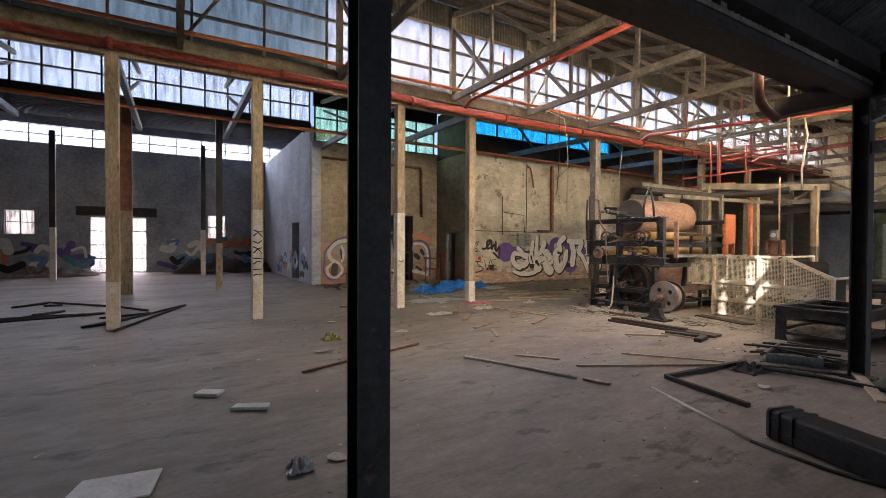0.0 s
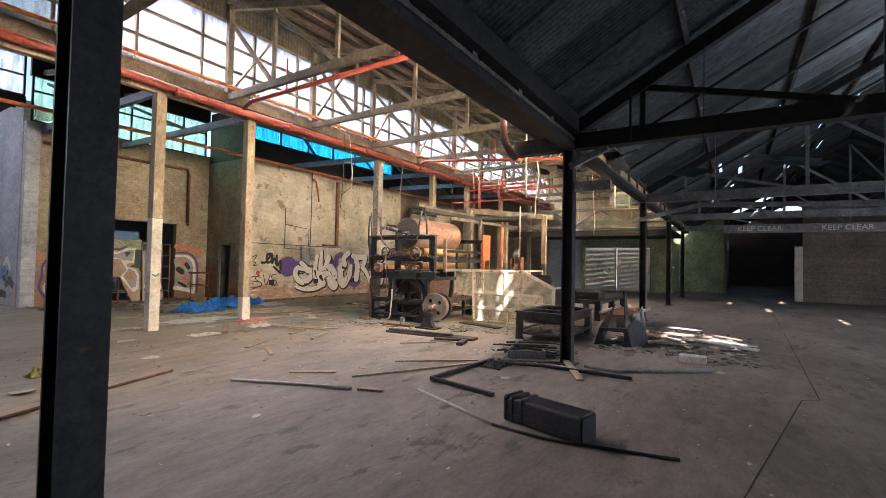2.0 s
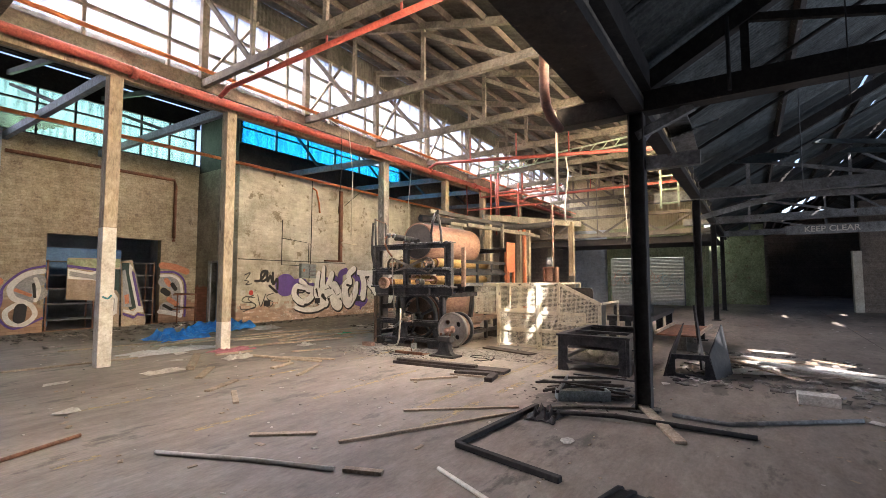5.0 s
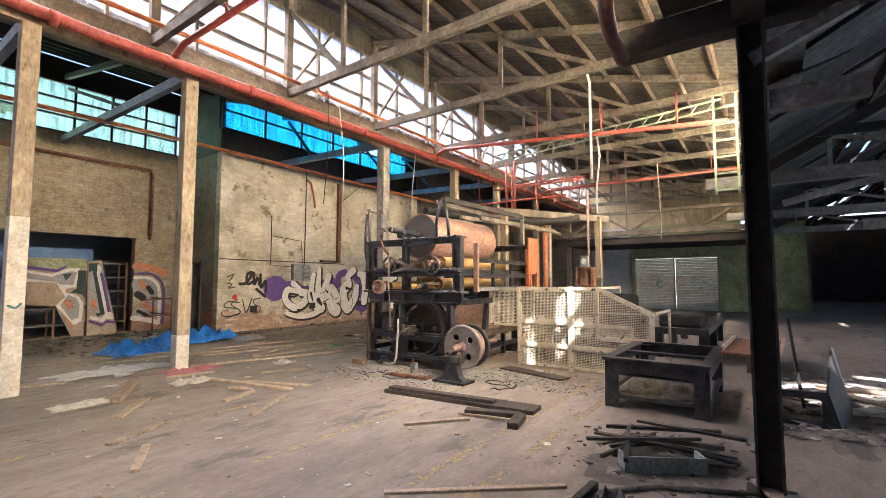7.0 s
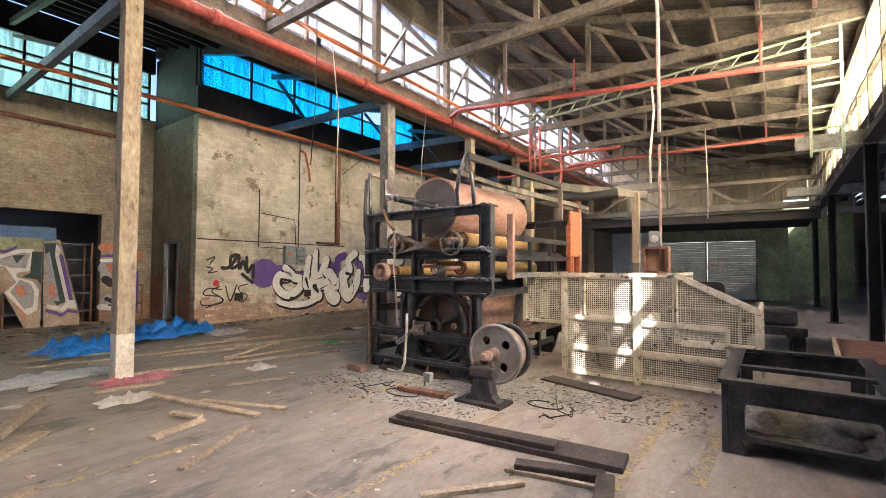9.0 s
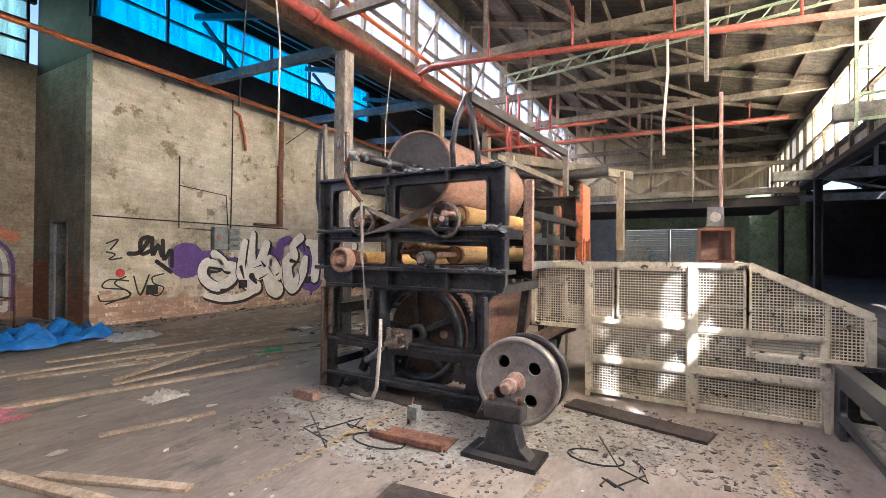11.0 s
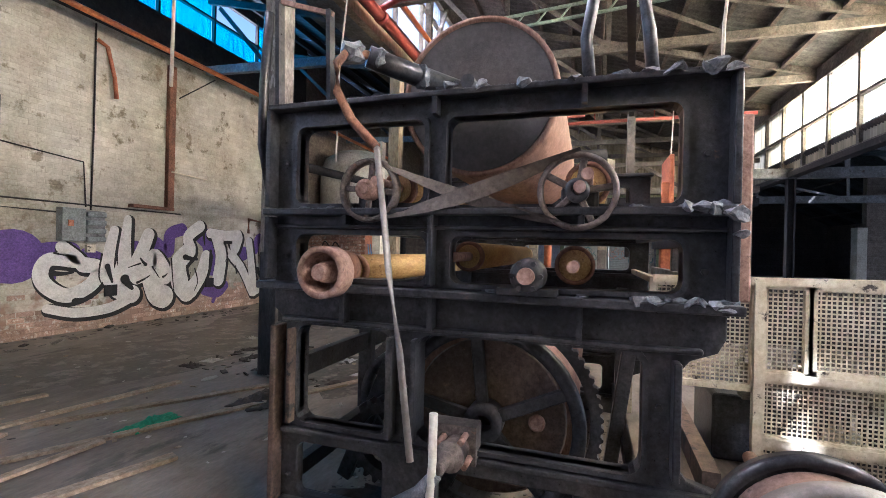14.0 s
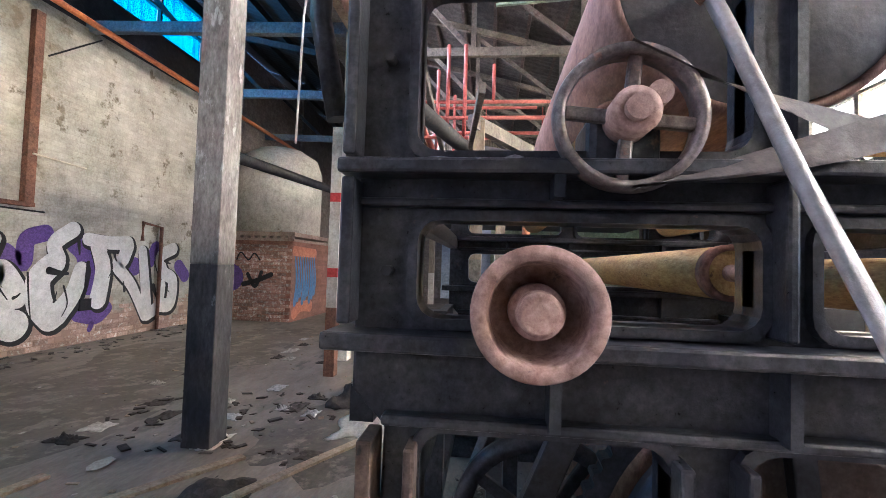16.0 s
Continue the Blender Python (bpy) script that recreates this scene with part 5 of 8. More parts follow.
for y, z1, w in ((5.86, 1.38, 0.05), (4.90, 1.40, 0.07), (3.90, 0.6, 0.04), (3.62, 1.0, 0.05)):
    bm = B()
    bar(bm, (CX - 0.01, y, 0.0 if y != 3.62 else 0.56), (CX - 0.01, y, z1), w, w)
    part("post", bm, M_CREAM, cage)
for y, z1 in ((6.46, 1.37), (4.47, 1.40), (3.62, 1.0)):
    bm = B()
    bar(bm, (CX, y, z1), (12.3, y, z1), 0.04, 0.04)
    bar(bm, (12.3, y, 0), (12.3, y, z1), 0.04, 0.04)
    part("return_rail", bm, M_CREAM, cage)
for (y0, z0, y1, z1, w) in ((4.45, 1.40, 3.62, 1.0, 0.07), (6.46, 1.38, 4.45, 1.40, 0.05), (5.84, 0.805, 3.92, 0.79, 0.05), (5.84, 0.4, 3.92, 0.4, 0.05), (4.4, 0.58, 3.62, 0.58, 0.06)):
    bm = B()
    bar(bm, (CX - 0.015, y0, z0), (CX - 0.015, y1, z1), 0.03, w)
    part("rail", bm, M_CREAM, cage)

# behind the mesh guard: stacked boards, and drive gear added as a dark backing
drive = thing("drive_unit", (11.75, 4.9, 0), "black housing as dark backing, with boards stacked behind the guard", "machine drive")
bm = B()
box(bm, (11.5, 3.85, 0.0), (12.2, 4.75, 0.95))
part("housing", bm, M_IRON, drive, bevel=0.04)
bm = B()
box(bm, (11.45, 4.75, 0.0), (12.1, 5.95, 0.5))
part("bed_casting", bm, M_IRON, drive, bevel=0.03)
bm = B()
plate(bm, rr(4.0, 6.3, 0.85, 1.3, 0.08), [], lambda a, b: (11.7, a, b), (0.05, 0, 0))
part("cover_sheet", bm, M_STEELPOST, drive)
for k in range(5):
    bm = B()
    bar(bm, (11.35 - 0.02 * k, 4.8, 0.53 + 0.06 * k), (11.37 + 0.015 * k, 5.8, 0.53 + 0.055 * k), 0.14, 0.025)
    part("board", bm, M_WOODY, drive)
bm = B()
lathe(bm, (11.2, 4.4, 0.45), (1, 0, 0), [(0, 0.0), (0, 0.3), (0.06, 0.3), (0.06, 0.0)], 32)
part("drive_pulley", bm, M_IRON, drive)
bm = B()
tube(bm, [(11.2, 4.4, 0.45), (11.6, 4.4, 0.45)], 0.04, 12)
part("shaft", bm, M_PULLEY, drive)


# ================= paint on the walls =================


def smooth_line(pts, n=7):
    """A smooth line through points (Catmull-Rom)."""
    p = [Vector(q) for q in pts]
    if len(p) < 3:
        return p
    out = []
    for i in range(len(p) - 1):
        a, b, c, d = p[max(i - 1, 0)], p[i], p[i + 1], p[min(i + 2, len(p) - 1)]
        for k in range(n):
            t = k / n
            out.append(0.5 * ((2 * b) + (c - a) * t + (2 * a - 5 * b + 4 * c - d) * t * t + (3 * b - a - 3 * c + d) * t ** 3))
    out.append(p[-1])
    return out


def stroke(bm, pts, w0, w1=None, lift=0.0, place=None, soft=True):
    """A painted stroke of width w0 to w1 along points (a, b) of a wall."""
    w1 = w0 if w1 is None else w1
    line = smooth_line([(a, b, 0) for a, b in pts]) if soft else [Vector((a, b, 0)) for a, b in pts]
    n = len(line)
    left, right = [], []
    for i, p in enumerate(line):
        d = (line[min(i + 1, n - 1)] - line[max(i - 1, 0)])
        d = d.normalized() if d.length > 0 else Vector((1, 0, 0))
        s = Vector((-d.y, d.x, 0)) * ((w0 + (w1 - w0) * i / max(1, n - 1)) / 2)
        left.append(p + s)
        right.append(p - s)
    lv = [bm.verts.new(place(q.x, q.y, lift)) for q in left]
    rv = [bm.verts.new(place(q.x, q.y, lift)) for q in right]
    for i in range(n - 1):
        bm.faces.new((lv[i], lv[i + 1], rv[i + 1], rv[i]))
    for c, r in ((line[0], w0 / 2), (line[-1], w1 / 2)):
        disc(bm, c.x, c.y, r, lift - 0.0004, place)


def disc(bm, a, b, r, lift, place, squash=1.0, n=20):
    bm.faces.new([bm.verts.new(place(a + r * math.cos(2 * math.pi * k / n), b + r * squash * math.sin(2 * math.pi * k / n), lift)) for k in range(n)])


def on_block(a, b, lift):
    return (a, 14.996 - lift, b)


def on_recess(a, b, lift):
    return (a, 17.596 - lift, b)


# bubble letters: strokes as (start width, end width, points along the stroke)
WORD = (
    ((0.20, 0.26, ((12.62, 1.42), (12.88, 1.18), (12.45, 1.22), (12.32, 1.0), (12.42, 0.78), (12.72, 0.62), (13.08, 0.78), (13.2, 1.05), (12.95, 1.12))),),
    ((0.16, 0.34, ((13.46, 1.73), (13.38, 1.37), (13.35, 0.99), (13.52, 0.67), (13.8, 0.55))), (0.14, 0.36, ((13.7, 1.95), (13.66, 1.5), (13.64, 1.11), (13.55, 0.72)))),
    ((0.24, 0.30, ((14.12, 1.68), (13.98, 1.33), (13.8, 0.92))), (0.24, 0.30, ((13.9, 0.84), (14.12, 0.97), (14.23, 1.27), (14.43, 1.05), (14.5, 0.83))), (0.40, 0.46, ((14.2, 0.82), (14.32, 0.52), (14.46, 0.44)))),
    ((0.26, 0.24, ((15.32, 1.9), (15.02, 1.66), (15.1, 1.42))), (0.36, 0.44, ((15.04, 1.36), (14.8, 1.1), (14.84, 0.72), (15.02, 0.5))), (0.26, 0.36, ((15.5, 1.25), (15.38, 0.85), (15.12, 0.52)))),
    ((0.22, 0.26, ((15.6, 1.76), (16.06, 1.72), (16.45, 1.74))), (0.30, 0.34, ((15.8, 1.66), (15.93, 1.25), (15.86, 0.72))), (0.30, 0.20, ((16.45, 1.68), (16.36, 1.43), (16.24, 1.3), (16.6, 0.92), (16.95, 0.32)))),
    ((0.22, 0.26, ((16.82, 1.6), (16.92, 1.01), (17.02, 0.34))), (0.26, 0.24, ((17.02, 0.34), (17.3, 0.5), (17.38, 0.9)))),
    ((0.26, 0.30, ((17.68, 1.68), (17.32, 1.5), (17.42, 1.18), (17.7, 1.0), (17.66, 0.52), (17.4, 0.5))),),
)
HOLES = (((12.5, 0.99), (12.78, 1.0), 0.09), ((12.82, 0.52), (13.1, 0.56), 0.1), ((13.34, 1.08), (13.43, 0.8), 0.1), ((13.66, 0.84), (13.8, 0.66), 0.17), ((13.9, 0.76), (14.15, 0.88), 0.05), ((14.06, 1.1), (13.95, 1.22), 0.07), ((14.44, 0.84), (14.53, 0.9), 0.05), ((14.95, 1.23), (15.26, 1.18), 0.12), ((15.05, 0.74), (15.09, 0.9), 0.04), ((15.62, 1.36), (15.58, 0.9), 0.07), ((16.42, 0.84), (16.38, 1.02), 0.06), ((17.14, 0.9), (17.25, 0.68), 0.12), ((17.44, 1.42), (17.6, 1.36), 0.06), ((16.15, 1.52), (16.2, 1.4), 0.06), ((15.42, 1.72), (15.45, 1.5), 0.07))
for layer, mt, nm, lab in ((0, M_GPURPLE, "graffiti_shadow", "purple graffiti backing"), (1, M_GBLACK, "graffiti_outline", "black graffiti outline"), (2, M_GWHITE, "graffiti_fill", "white bubble graffiti letters")):
    bm = B()
    if layer == 0:
        disc(bm, 11.96, 1.27, 0.43, 0.0005, on_block, 0.95)
        for pts, w in (([(12.2, 1.3), (12.5, 1.35), (12.75, 1.35)], 0.3), ([(12.3, 1.1), (12.4, 0.95)], 0.3), ([(13.0, 1.3), (13.25, 1.2)], 0.22), ([(13.85, 1.45), (14.05, 1.4)], 0.2), ([(14.3, 1.5), (14.55, 1.34), (14.6, 1.69), (14.87, 1.81)], 0.26), ([(15.4, 1.7), (15.6, 1.5), (15.7, 1.0)], 0.4), ([(15.5, 0.49), (15.85, 0.41), (16.06, 0.55)], 0.24), ([(15.8, 0.36), (15.74, 0.22)], 0.1), ([(16.5, 1.26), (16.66, 1.3)], 0.35), ([(17.05, 1.4), (17.2, 1.7), (17.3, 1.4)], 0.25), ([(17.9, 1.3), (18.1, 1.1)], 0.3)):
            stroke(bm, pts, w, None, 0.001, on_block)
    else:
        grow, off = (0.0, 0.0) if layer == 2 else (0.075, 0.035)
        lift = 0.002 if layer == 1 else 0.006
        stroke(bm, [(12.42 + off, 0.44 - off), (12.85 + off, 0.32 - off), (13.4 + off, 0.34 - off), (13.8 + off, 0.5 - off)], 0.14 + grow, 0.2 + grow, lift, on_block)
        for letter in WORD:
            for w0, w1, pts in letter:
                lift += 0.0006
                stroke(bm, [(a + off, b - off) for a, b in pts], w0 + grow, w1 + grow, lift, on_block)
        if layer == 1:
            for (a0, b0), (a1, b1), w in HOLES:
                stroke(bm, [(a0, b0), ((a0 + a1) / 2, (b0 + b1) / 2 - 0.01), (a1, b1)], w, w * 0.4, 0.0195, on_block)
            # thin lines that part the overlapping letters
            for pts in ([(13.24, 1.3), (13.2, 0.9), (13.35, 0.62)], [(13.95, 1.12), (13.72, 1.05)], [(14.62, 1.2), (14.66, 0.8), (14.72, 0.4)], [(15.2, 0.98), (15.28, 0.7), (15.2, 0.5)], [(16.0, 1.56), (16.12, 1.3), (16.05, 1.1)], [(17.15, 1.4), (17.18, 1.05)], [(12.5, 1.32), (12.66, 1.28)], [(13.5, 1.35), (13.52, 1.1)], [(14.2, 1.05), (14.36, 0.82)], [(17.5, 0.85), (17.62, 0.75)]):
                stroke(bm, pts, 0.035, 0.015, 0.0195, on_block)
    part(nm, bm, mt, block_wall, lab)
# tags and scrawls
bm = B()
for pts, w in (([(10.75, 1.42), (10.95, 1.45), (11.15, 1.75), (10.98, 1.7), (11.0, 1.42), (11.2, 1.5)], 0.09), ([(11.2, 1.75), (11.22, 1.4), (11.32, 1.6), (11.4, 1.38)], 0.09), ([(11.42, 1.7), (11.45, 1.3), (11.6, 1.5), (11.62, 1.15)], 0.09), ([(11.3, 1.25), (11.6, 1.02)], 0.09)):
    stroke(bm, pts, w, None, 0.003, on_block)
for pts in ([(10.75, 0.86), (10.4, 0.9), (10.3, 0.75), (10.7, 0.68), (10.75, 0.52), (10.3, 0.48), (10.22, 0.6)], [(10.7, 0.95), (10.5, 0.82), (10.8, 0.6), (10.6, 0.5), (10.35, 0.42)], [(10.85, 0.95), (10.98, 0.55), (11.15, 0.98), (11.05, 0.7), (10.98, 0.55)], [(11.45, 0.98), (11.22, 0.92), (11.25, 0.78), (11.45, 0.68), (11.35, 0.52), (11.2, 0.55)], [(10.35, 1.62), (10.55, 1.7), (10.42, 1.5)], [(10.35, 1.45), (10.5, 1.4), (10.4, 1.3), (10.62, 1.33)]):
    stroke(bm, pts, 0.03, None, 0.004, on_block)
part("graffiti_tag", bm, M_GBLACK, block_wall, "black scrawled tags")
for i, (x, r) in enumerate(((10.3, 0), (10.6, 1))):
    bm = B()
    if r:
        disc(bm, x, 1.03, 0.085, 0.008, on_block)
    else:
        box(bm, (x - 0.09, 14.985, 0.94), (x + 0.09, 14.995, 1.12))
    solo("wall_sign", bm, M_RED if r else M_PAPER, "small red warning sign on the block wall" if r else "small pale warning sign on the block wall", "sign")
# teal tag on the dark side wall
bm = B()
for k in range(5):
    stroke(bm, [(15.5 + 0.05 * k, 0.6 + 0.18 * k), (15.7, 0.75 + 0.18 * k), (15.45, 0.8 + 0.2 * k)], 0.05, None, 0.003, lambda a, b, l: (10.076 - l, a, b))
part("graffiti_tag", bm, M_GTEAL, block_side, "teal scrawled tag")


def patches(parent, place, polys):
    """Hard-edged mural pieces: (material, name, outline points, lift)."""
    for mt, nm, pts, lf in polys:
        bm = B()
        plate(bm, pts, [], lambda a, b: place(a, b, lf), None)
        part(nm, bm, mt, parent)


# a white-outlined figure left of the opening and an arch right of it
for mt, nm, lf, jobs in (
        (M_GPURPLE, "mural_edge", 0.001, [([(5.88, 1.86), (5.45, 1.72), (5.06, 1.3), (5.02, 0.9), (4.98, 0.5), (5.3, 0.16), (5.88, 0.4)], 0.06), ([(8.92, 1.72), (9.4, 1.7), (9.72, 1.3), (9.74, 0.2)], 0.07)]),
        (M_GGREY, "mural_fill", 0.002, [([(5.75, 1.45), (5.45, 1.3), (5.5, 1.0), (5.8, 1.1)], 0.36), ([(9.05, 1.4), (9.35, 1.3), (9.5, 0.9), (9.45, 0.5), (9.1, 0.5)], 0.4)]),
        (M_GWHITE, "mural_outline", 0.004, [([(5.86, 1.72), (5.5, 1.62), (5.2, 1.3), (5.25, 1.0), (5.5, 0.85)], 0.14), ([(5.4, 0.85), (5.12, 0.62), (5.2, 0.34), (5.5, 0.26), (5.72, 0.5), (5.62, 0.78), (5.4, 0.85)], 0.12), ([(5.7, 1.5), (5.78, 1.2), (5.72, 0.9)], 0.1), ([(8.92, 1.6), (9.35, 1.58), (9.6, 1.25), (9.63, 0.3)], 0.09), ([(8.92, 0.4), (9.3, 0.32), (9.6, 0.22)], 0.14)]),
        (M_GORANGE, "mural_orange", 0.006, [([(5.3, 1.2), (5.6, 1.05)], 0.09), ([(8.95, 1.95), (9.35, 1.9), (9.75, 1.75)], 0.22), ([(9.1, 1.45), (9.2, 1.3)], 0.16), ([(9.2, 0.8), (9.45, 0.62)], 0.16), ([(4.7, 1.6), (5.0, 1.45), (4.8, 1.2)], 0.1)]),
        (M_GBLACK, "mural_dark", 0.008, [([(5.4, 0.42), (5.42, 0.7)], 0.26), ([(5.66, 1.35), (5.7, 1.0)], 0.07), ([(9.02, 1.1), (9.15, 1.0)], 0.2), ([(9.05, 0.6), (9.3, 0.45)], 0.1), ([(9.3, 1.3), (9.4, 1.15)], 0.14)])):
    bm = B()
    for k, (pts, wd) in enumerate(jobs):
        stroke(bm, pts, wd, None, lf + 0.0003 * k, on_recess)
    part(nm, bm, mt, recess_wall)

# painted boards and a shelf rack in the wide opening
MURAL_A = [
    (M_PALEEND, "mural_pale", [(6.4, 2.1), (7.75, 2.12), (7.72, 1.86), (7.1, 1.78), (6.4, 1.9)], 0.002),
    (M_GPURPLE, "mural_edge", [(6.4, 1.92), (7.1, 1.82), (7.3, 1.94), (7.3, 1.88), (7.1, 1.74), (6.4, 1.84)], 0.004),
    (M_GWHITE, "mural_white", [(6.42, 1.8), (7.0, 1.7), (7.35, 1.86), (7.6, 1.86), (7.52, 1.34), (7.3, 1.3), (7.3, 1.2), (7.58, 1.1), (7.7, 0.9), (7.68, 0.42), (7.5, 0.3), (7.36, 0.5), (7.1, 0.85), (7.3, 1.08), (7.1, 1.45), (6.42, 1.5)], 0.006),
    (M_GGREY, "mural_grey", [(6.46, 1.73), (7.0, 1.62), (7.4, 1.78), (7.54, 1.76), (7.46, 1.4), (7.2, 1.42), (7.0, 1.5), (6.46, 1.58)], 0.008),
    (M_GGREY, "mural_grey", [(7.2, 0.86), (7.36, 1.14), (7.54, 1.04), (7.62, 0.86), (7.6, 0.5), (7.45, 0.45)], 0.008),
    (M_GDARKGREEN, "mural_dark", [(7.56, 1.8), (7.74, 1.8), (7.74, 1.0), (7.66, 1.14), (7.4, 1.2), (7.54, 1.3)], 0.008),
    (M_GDARKGREEN, "mural_dark", [(7.22, 1.7), (7.44, 1.72), (7.3, 1.52)], 0.010),
    (M_GORANGE, "mural_orange", [(7.28, 0.98), (7.42, 1.0), (7.48, 0.8), (7.34, 0.72)], 0.010),
    (M_GORANGE, "mural_orange", [(7.26, 0.64), (7.36, 0.5), (7.5, 0.26), (7.44, 0.24)], 0.010),
]
MURAL_B = [
    (M_GDARKGREEN, "mural_dark", [(7.78, 2.0), (8.02, 2.02), (8.3, 0.62), (8.02, 0.5), (7.86, 0.9)], 0.002),
    (M_GGREY, "mural_grey", [(7.8, 1.75), (7.88, 1.8), (8.08, 0.6), (7.84, 0.62)], 0.004),
    (M_GPURPLE, "mural_edge", [(8.06, 1.78), (8.14, 1.7), (8.34, 0.62), (8.24, 0.58)], 0.004),
    (M_GWHITE, "mural_white", [(8.0, 2.0), (8.1, 1.86), (8.06, 1.7), (8.26, 0.62), (8.38, 0.6), (8.42, 0.4), (8.24, 0.44), (8.14, 0.34), (7.84, 0.46), (7.84, 0.54), (8.12, 0.46), (8.2, 0.56), (7.98, 1.72)], 0.006),
    (M_GORANGE, "mural_orange", [(7.86, 0.98), (7.98, 1.02), (8.0, 0.72), (7.88, 0.7)], 0.008),
    (M_GPURPLE, "mural_edge", [(7.82, 0.44), (8.14, 0.3), (8.24, 0.4), (8.44, 0.34), (8.44, 0.28), (8.24, 0.32), (8.12, 0.22), (7.82, 0.36)], 0.008),
]
for outline, yy, lean, mural in (([(6.4, 0.9), (6.42, 2.12), (7.76, 2.13), (7.74, 0.0), (7.46, 0.0), (7.1, 0.84)], 17.56, 0.10, MURAL_A), ([(7.78, 0.0), (7.77, 2.05), (8.08, 2.1), (8.48, 0.2), (8.46, 0.0)], 17.5, 0.14, MURAL_B)):
    bd = thing("painted_board", (outline[0][0], yy, 0), "large graffiti-painted board leaning in the opening", "board", group="boards in the opening")
    bm = B()
    plate(bm, outline, [], lambda a, b: (a, yy + lean * b / 1.8, b), (0, 0.03, 0))
    part("panel", bm, M_PLY, bd)
    patches(bd, lambda a, b, l, yy=yy, lean=lean: (a, yy + lean * b / 1.8 - 0.004 - l, b), mural)
rack = thing("shelf_rack", (8.2, 17.9, 0), "rusty steel shelf rack in the opening", "rack")
for x in (5.98, 7.1, 8.75):
    for y in (17.72, 18.3):
        bm = B()
        bar(bm, (x, y, 0), (x, y, 2.05), 0.04, 0.04)
        part("upright", bm, M_RUST, rack)
for z in (0.3, 0.75, 1.2, 1.6, 2.0):
    bm = B()
    box(bm, (5.96, 17.7, z), (8.77, 18.32, z + 0.025))
    part("shelf", bm, M_GREYBEAM, rack)
blue_bin = B()
box(blue_bin, (6.2, 19.4, 1.6), (8.4, 20.4, 2.5))
box(blue_bin, (6.4, 19.5, 0.0), (6.5, 19.6, 1.6))
box(blue_bin, (8.1, 19.5, 0.0), (8.2, 19.6, 1.6))
solo("blue_hopper", blue_bin, M_GBLUE, "blue steel hopper on legs inside the back room", "hopper")

# guard rail in front of the side door
rail = thing("guard_rail", (9.6, 16.4, 0), "thin rusty guard rail by the side door", "rail")
for y in (16.0, 17.2):
    bm = B()
    tube(bm, [(9.3, y, 0), (9.3, y, 1.0)], 0.02, 8)
    part("post", bm, M_RUST, rail)
for z in (0.55, 1.0):
    bm = B()
    tube(bm, [(8.6, 16.0, z), (9.3, 16.0, z), (9.3, 17.4, z)], 0.018, 8)
    part("rail", bm, M_RUST, rail)
door = thing("door_side", (10.2, 16.35, 0), "pale blue door standing open in the dark side wall", "door", kind="structure")
bm = B()
bar(bm, (10.12, 16.72, 1.02), (10.6, 16.95, 1.02), 0.045, 2.0)
part("leaf", bm, M_BLUEWALL, door)
bm = B()
for q in (((10.06, 15.93, 0), (10.35, 15.98, 2.1)), ((10.06, 16.72, 0), (10.35, 16.77, 2.1)), ((10.06, 15.93, 2.06), (10.35, 16.77, 2.12))):
    box(bm, *q)
part("frame", bm, M_GREYBEAM, door)

# ================= fittings on the block wall =================
eb = thing("switch_box", (12.85, 14.9, 1.5), "grey enamel switch box with fuse gear on the block wall", "switch box")
bm = B()
box(bm, (12.52, 14.84, 1.52), (12.88, 14.995, 2.06))
part("case", bm, M_GREYBOX, eb, bevel=0.012)
bm = B()
box(bm, (12.6, 14.825, 1.76), (12.68, 14.84, 1.86))
part("label_plate", bm, M_GORANGE, eb)
bm = B()
box(bm, (12.9, 14.93, 1.52), (13.25, 14.995, 2.04))
part("back_plate", bm, M_GREYBEAM, eb)
for z in (1.56, 1.70, 1.84, 1.98):
    bm = B()
    box(bm, (12.92, 14.86, z - 0.045), (13.23, 14.93, z + 0.035))
    part("fuse_block", bm, M_GREYBOX, eb, bevel=0.01)
bm = B()
box(bm, (12.96, 14.93, 1.33), (13.1, 14.99, 1.46))
part("socket", bm, M_CREAM, eb)
wb = thing("wall_bar", (14.51, 14.93, 2.2), "rusty upright steel channel bolted to the block wall", "bar")
bm = B()
box(bm, (14.44, 14.9, 2.22), (14.58, 14.994, 5.08))
part("channel", bm, M_RUST, wb)
bm = B()
box(bm, (13.7, 14.86, 2.17), (14.56, 14.994, 2.23))
part("foot", bm, M_RUST, wb)
bm = B()
tube(bm, [(14.5, 14.88, 2.95), (15.4, 14.9, 2.92)], 0.015, 6)
part("rod", bm, M_CREAM, wb)
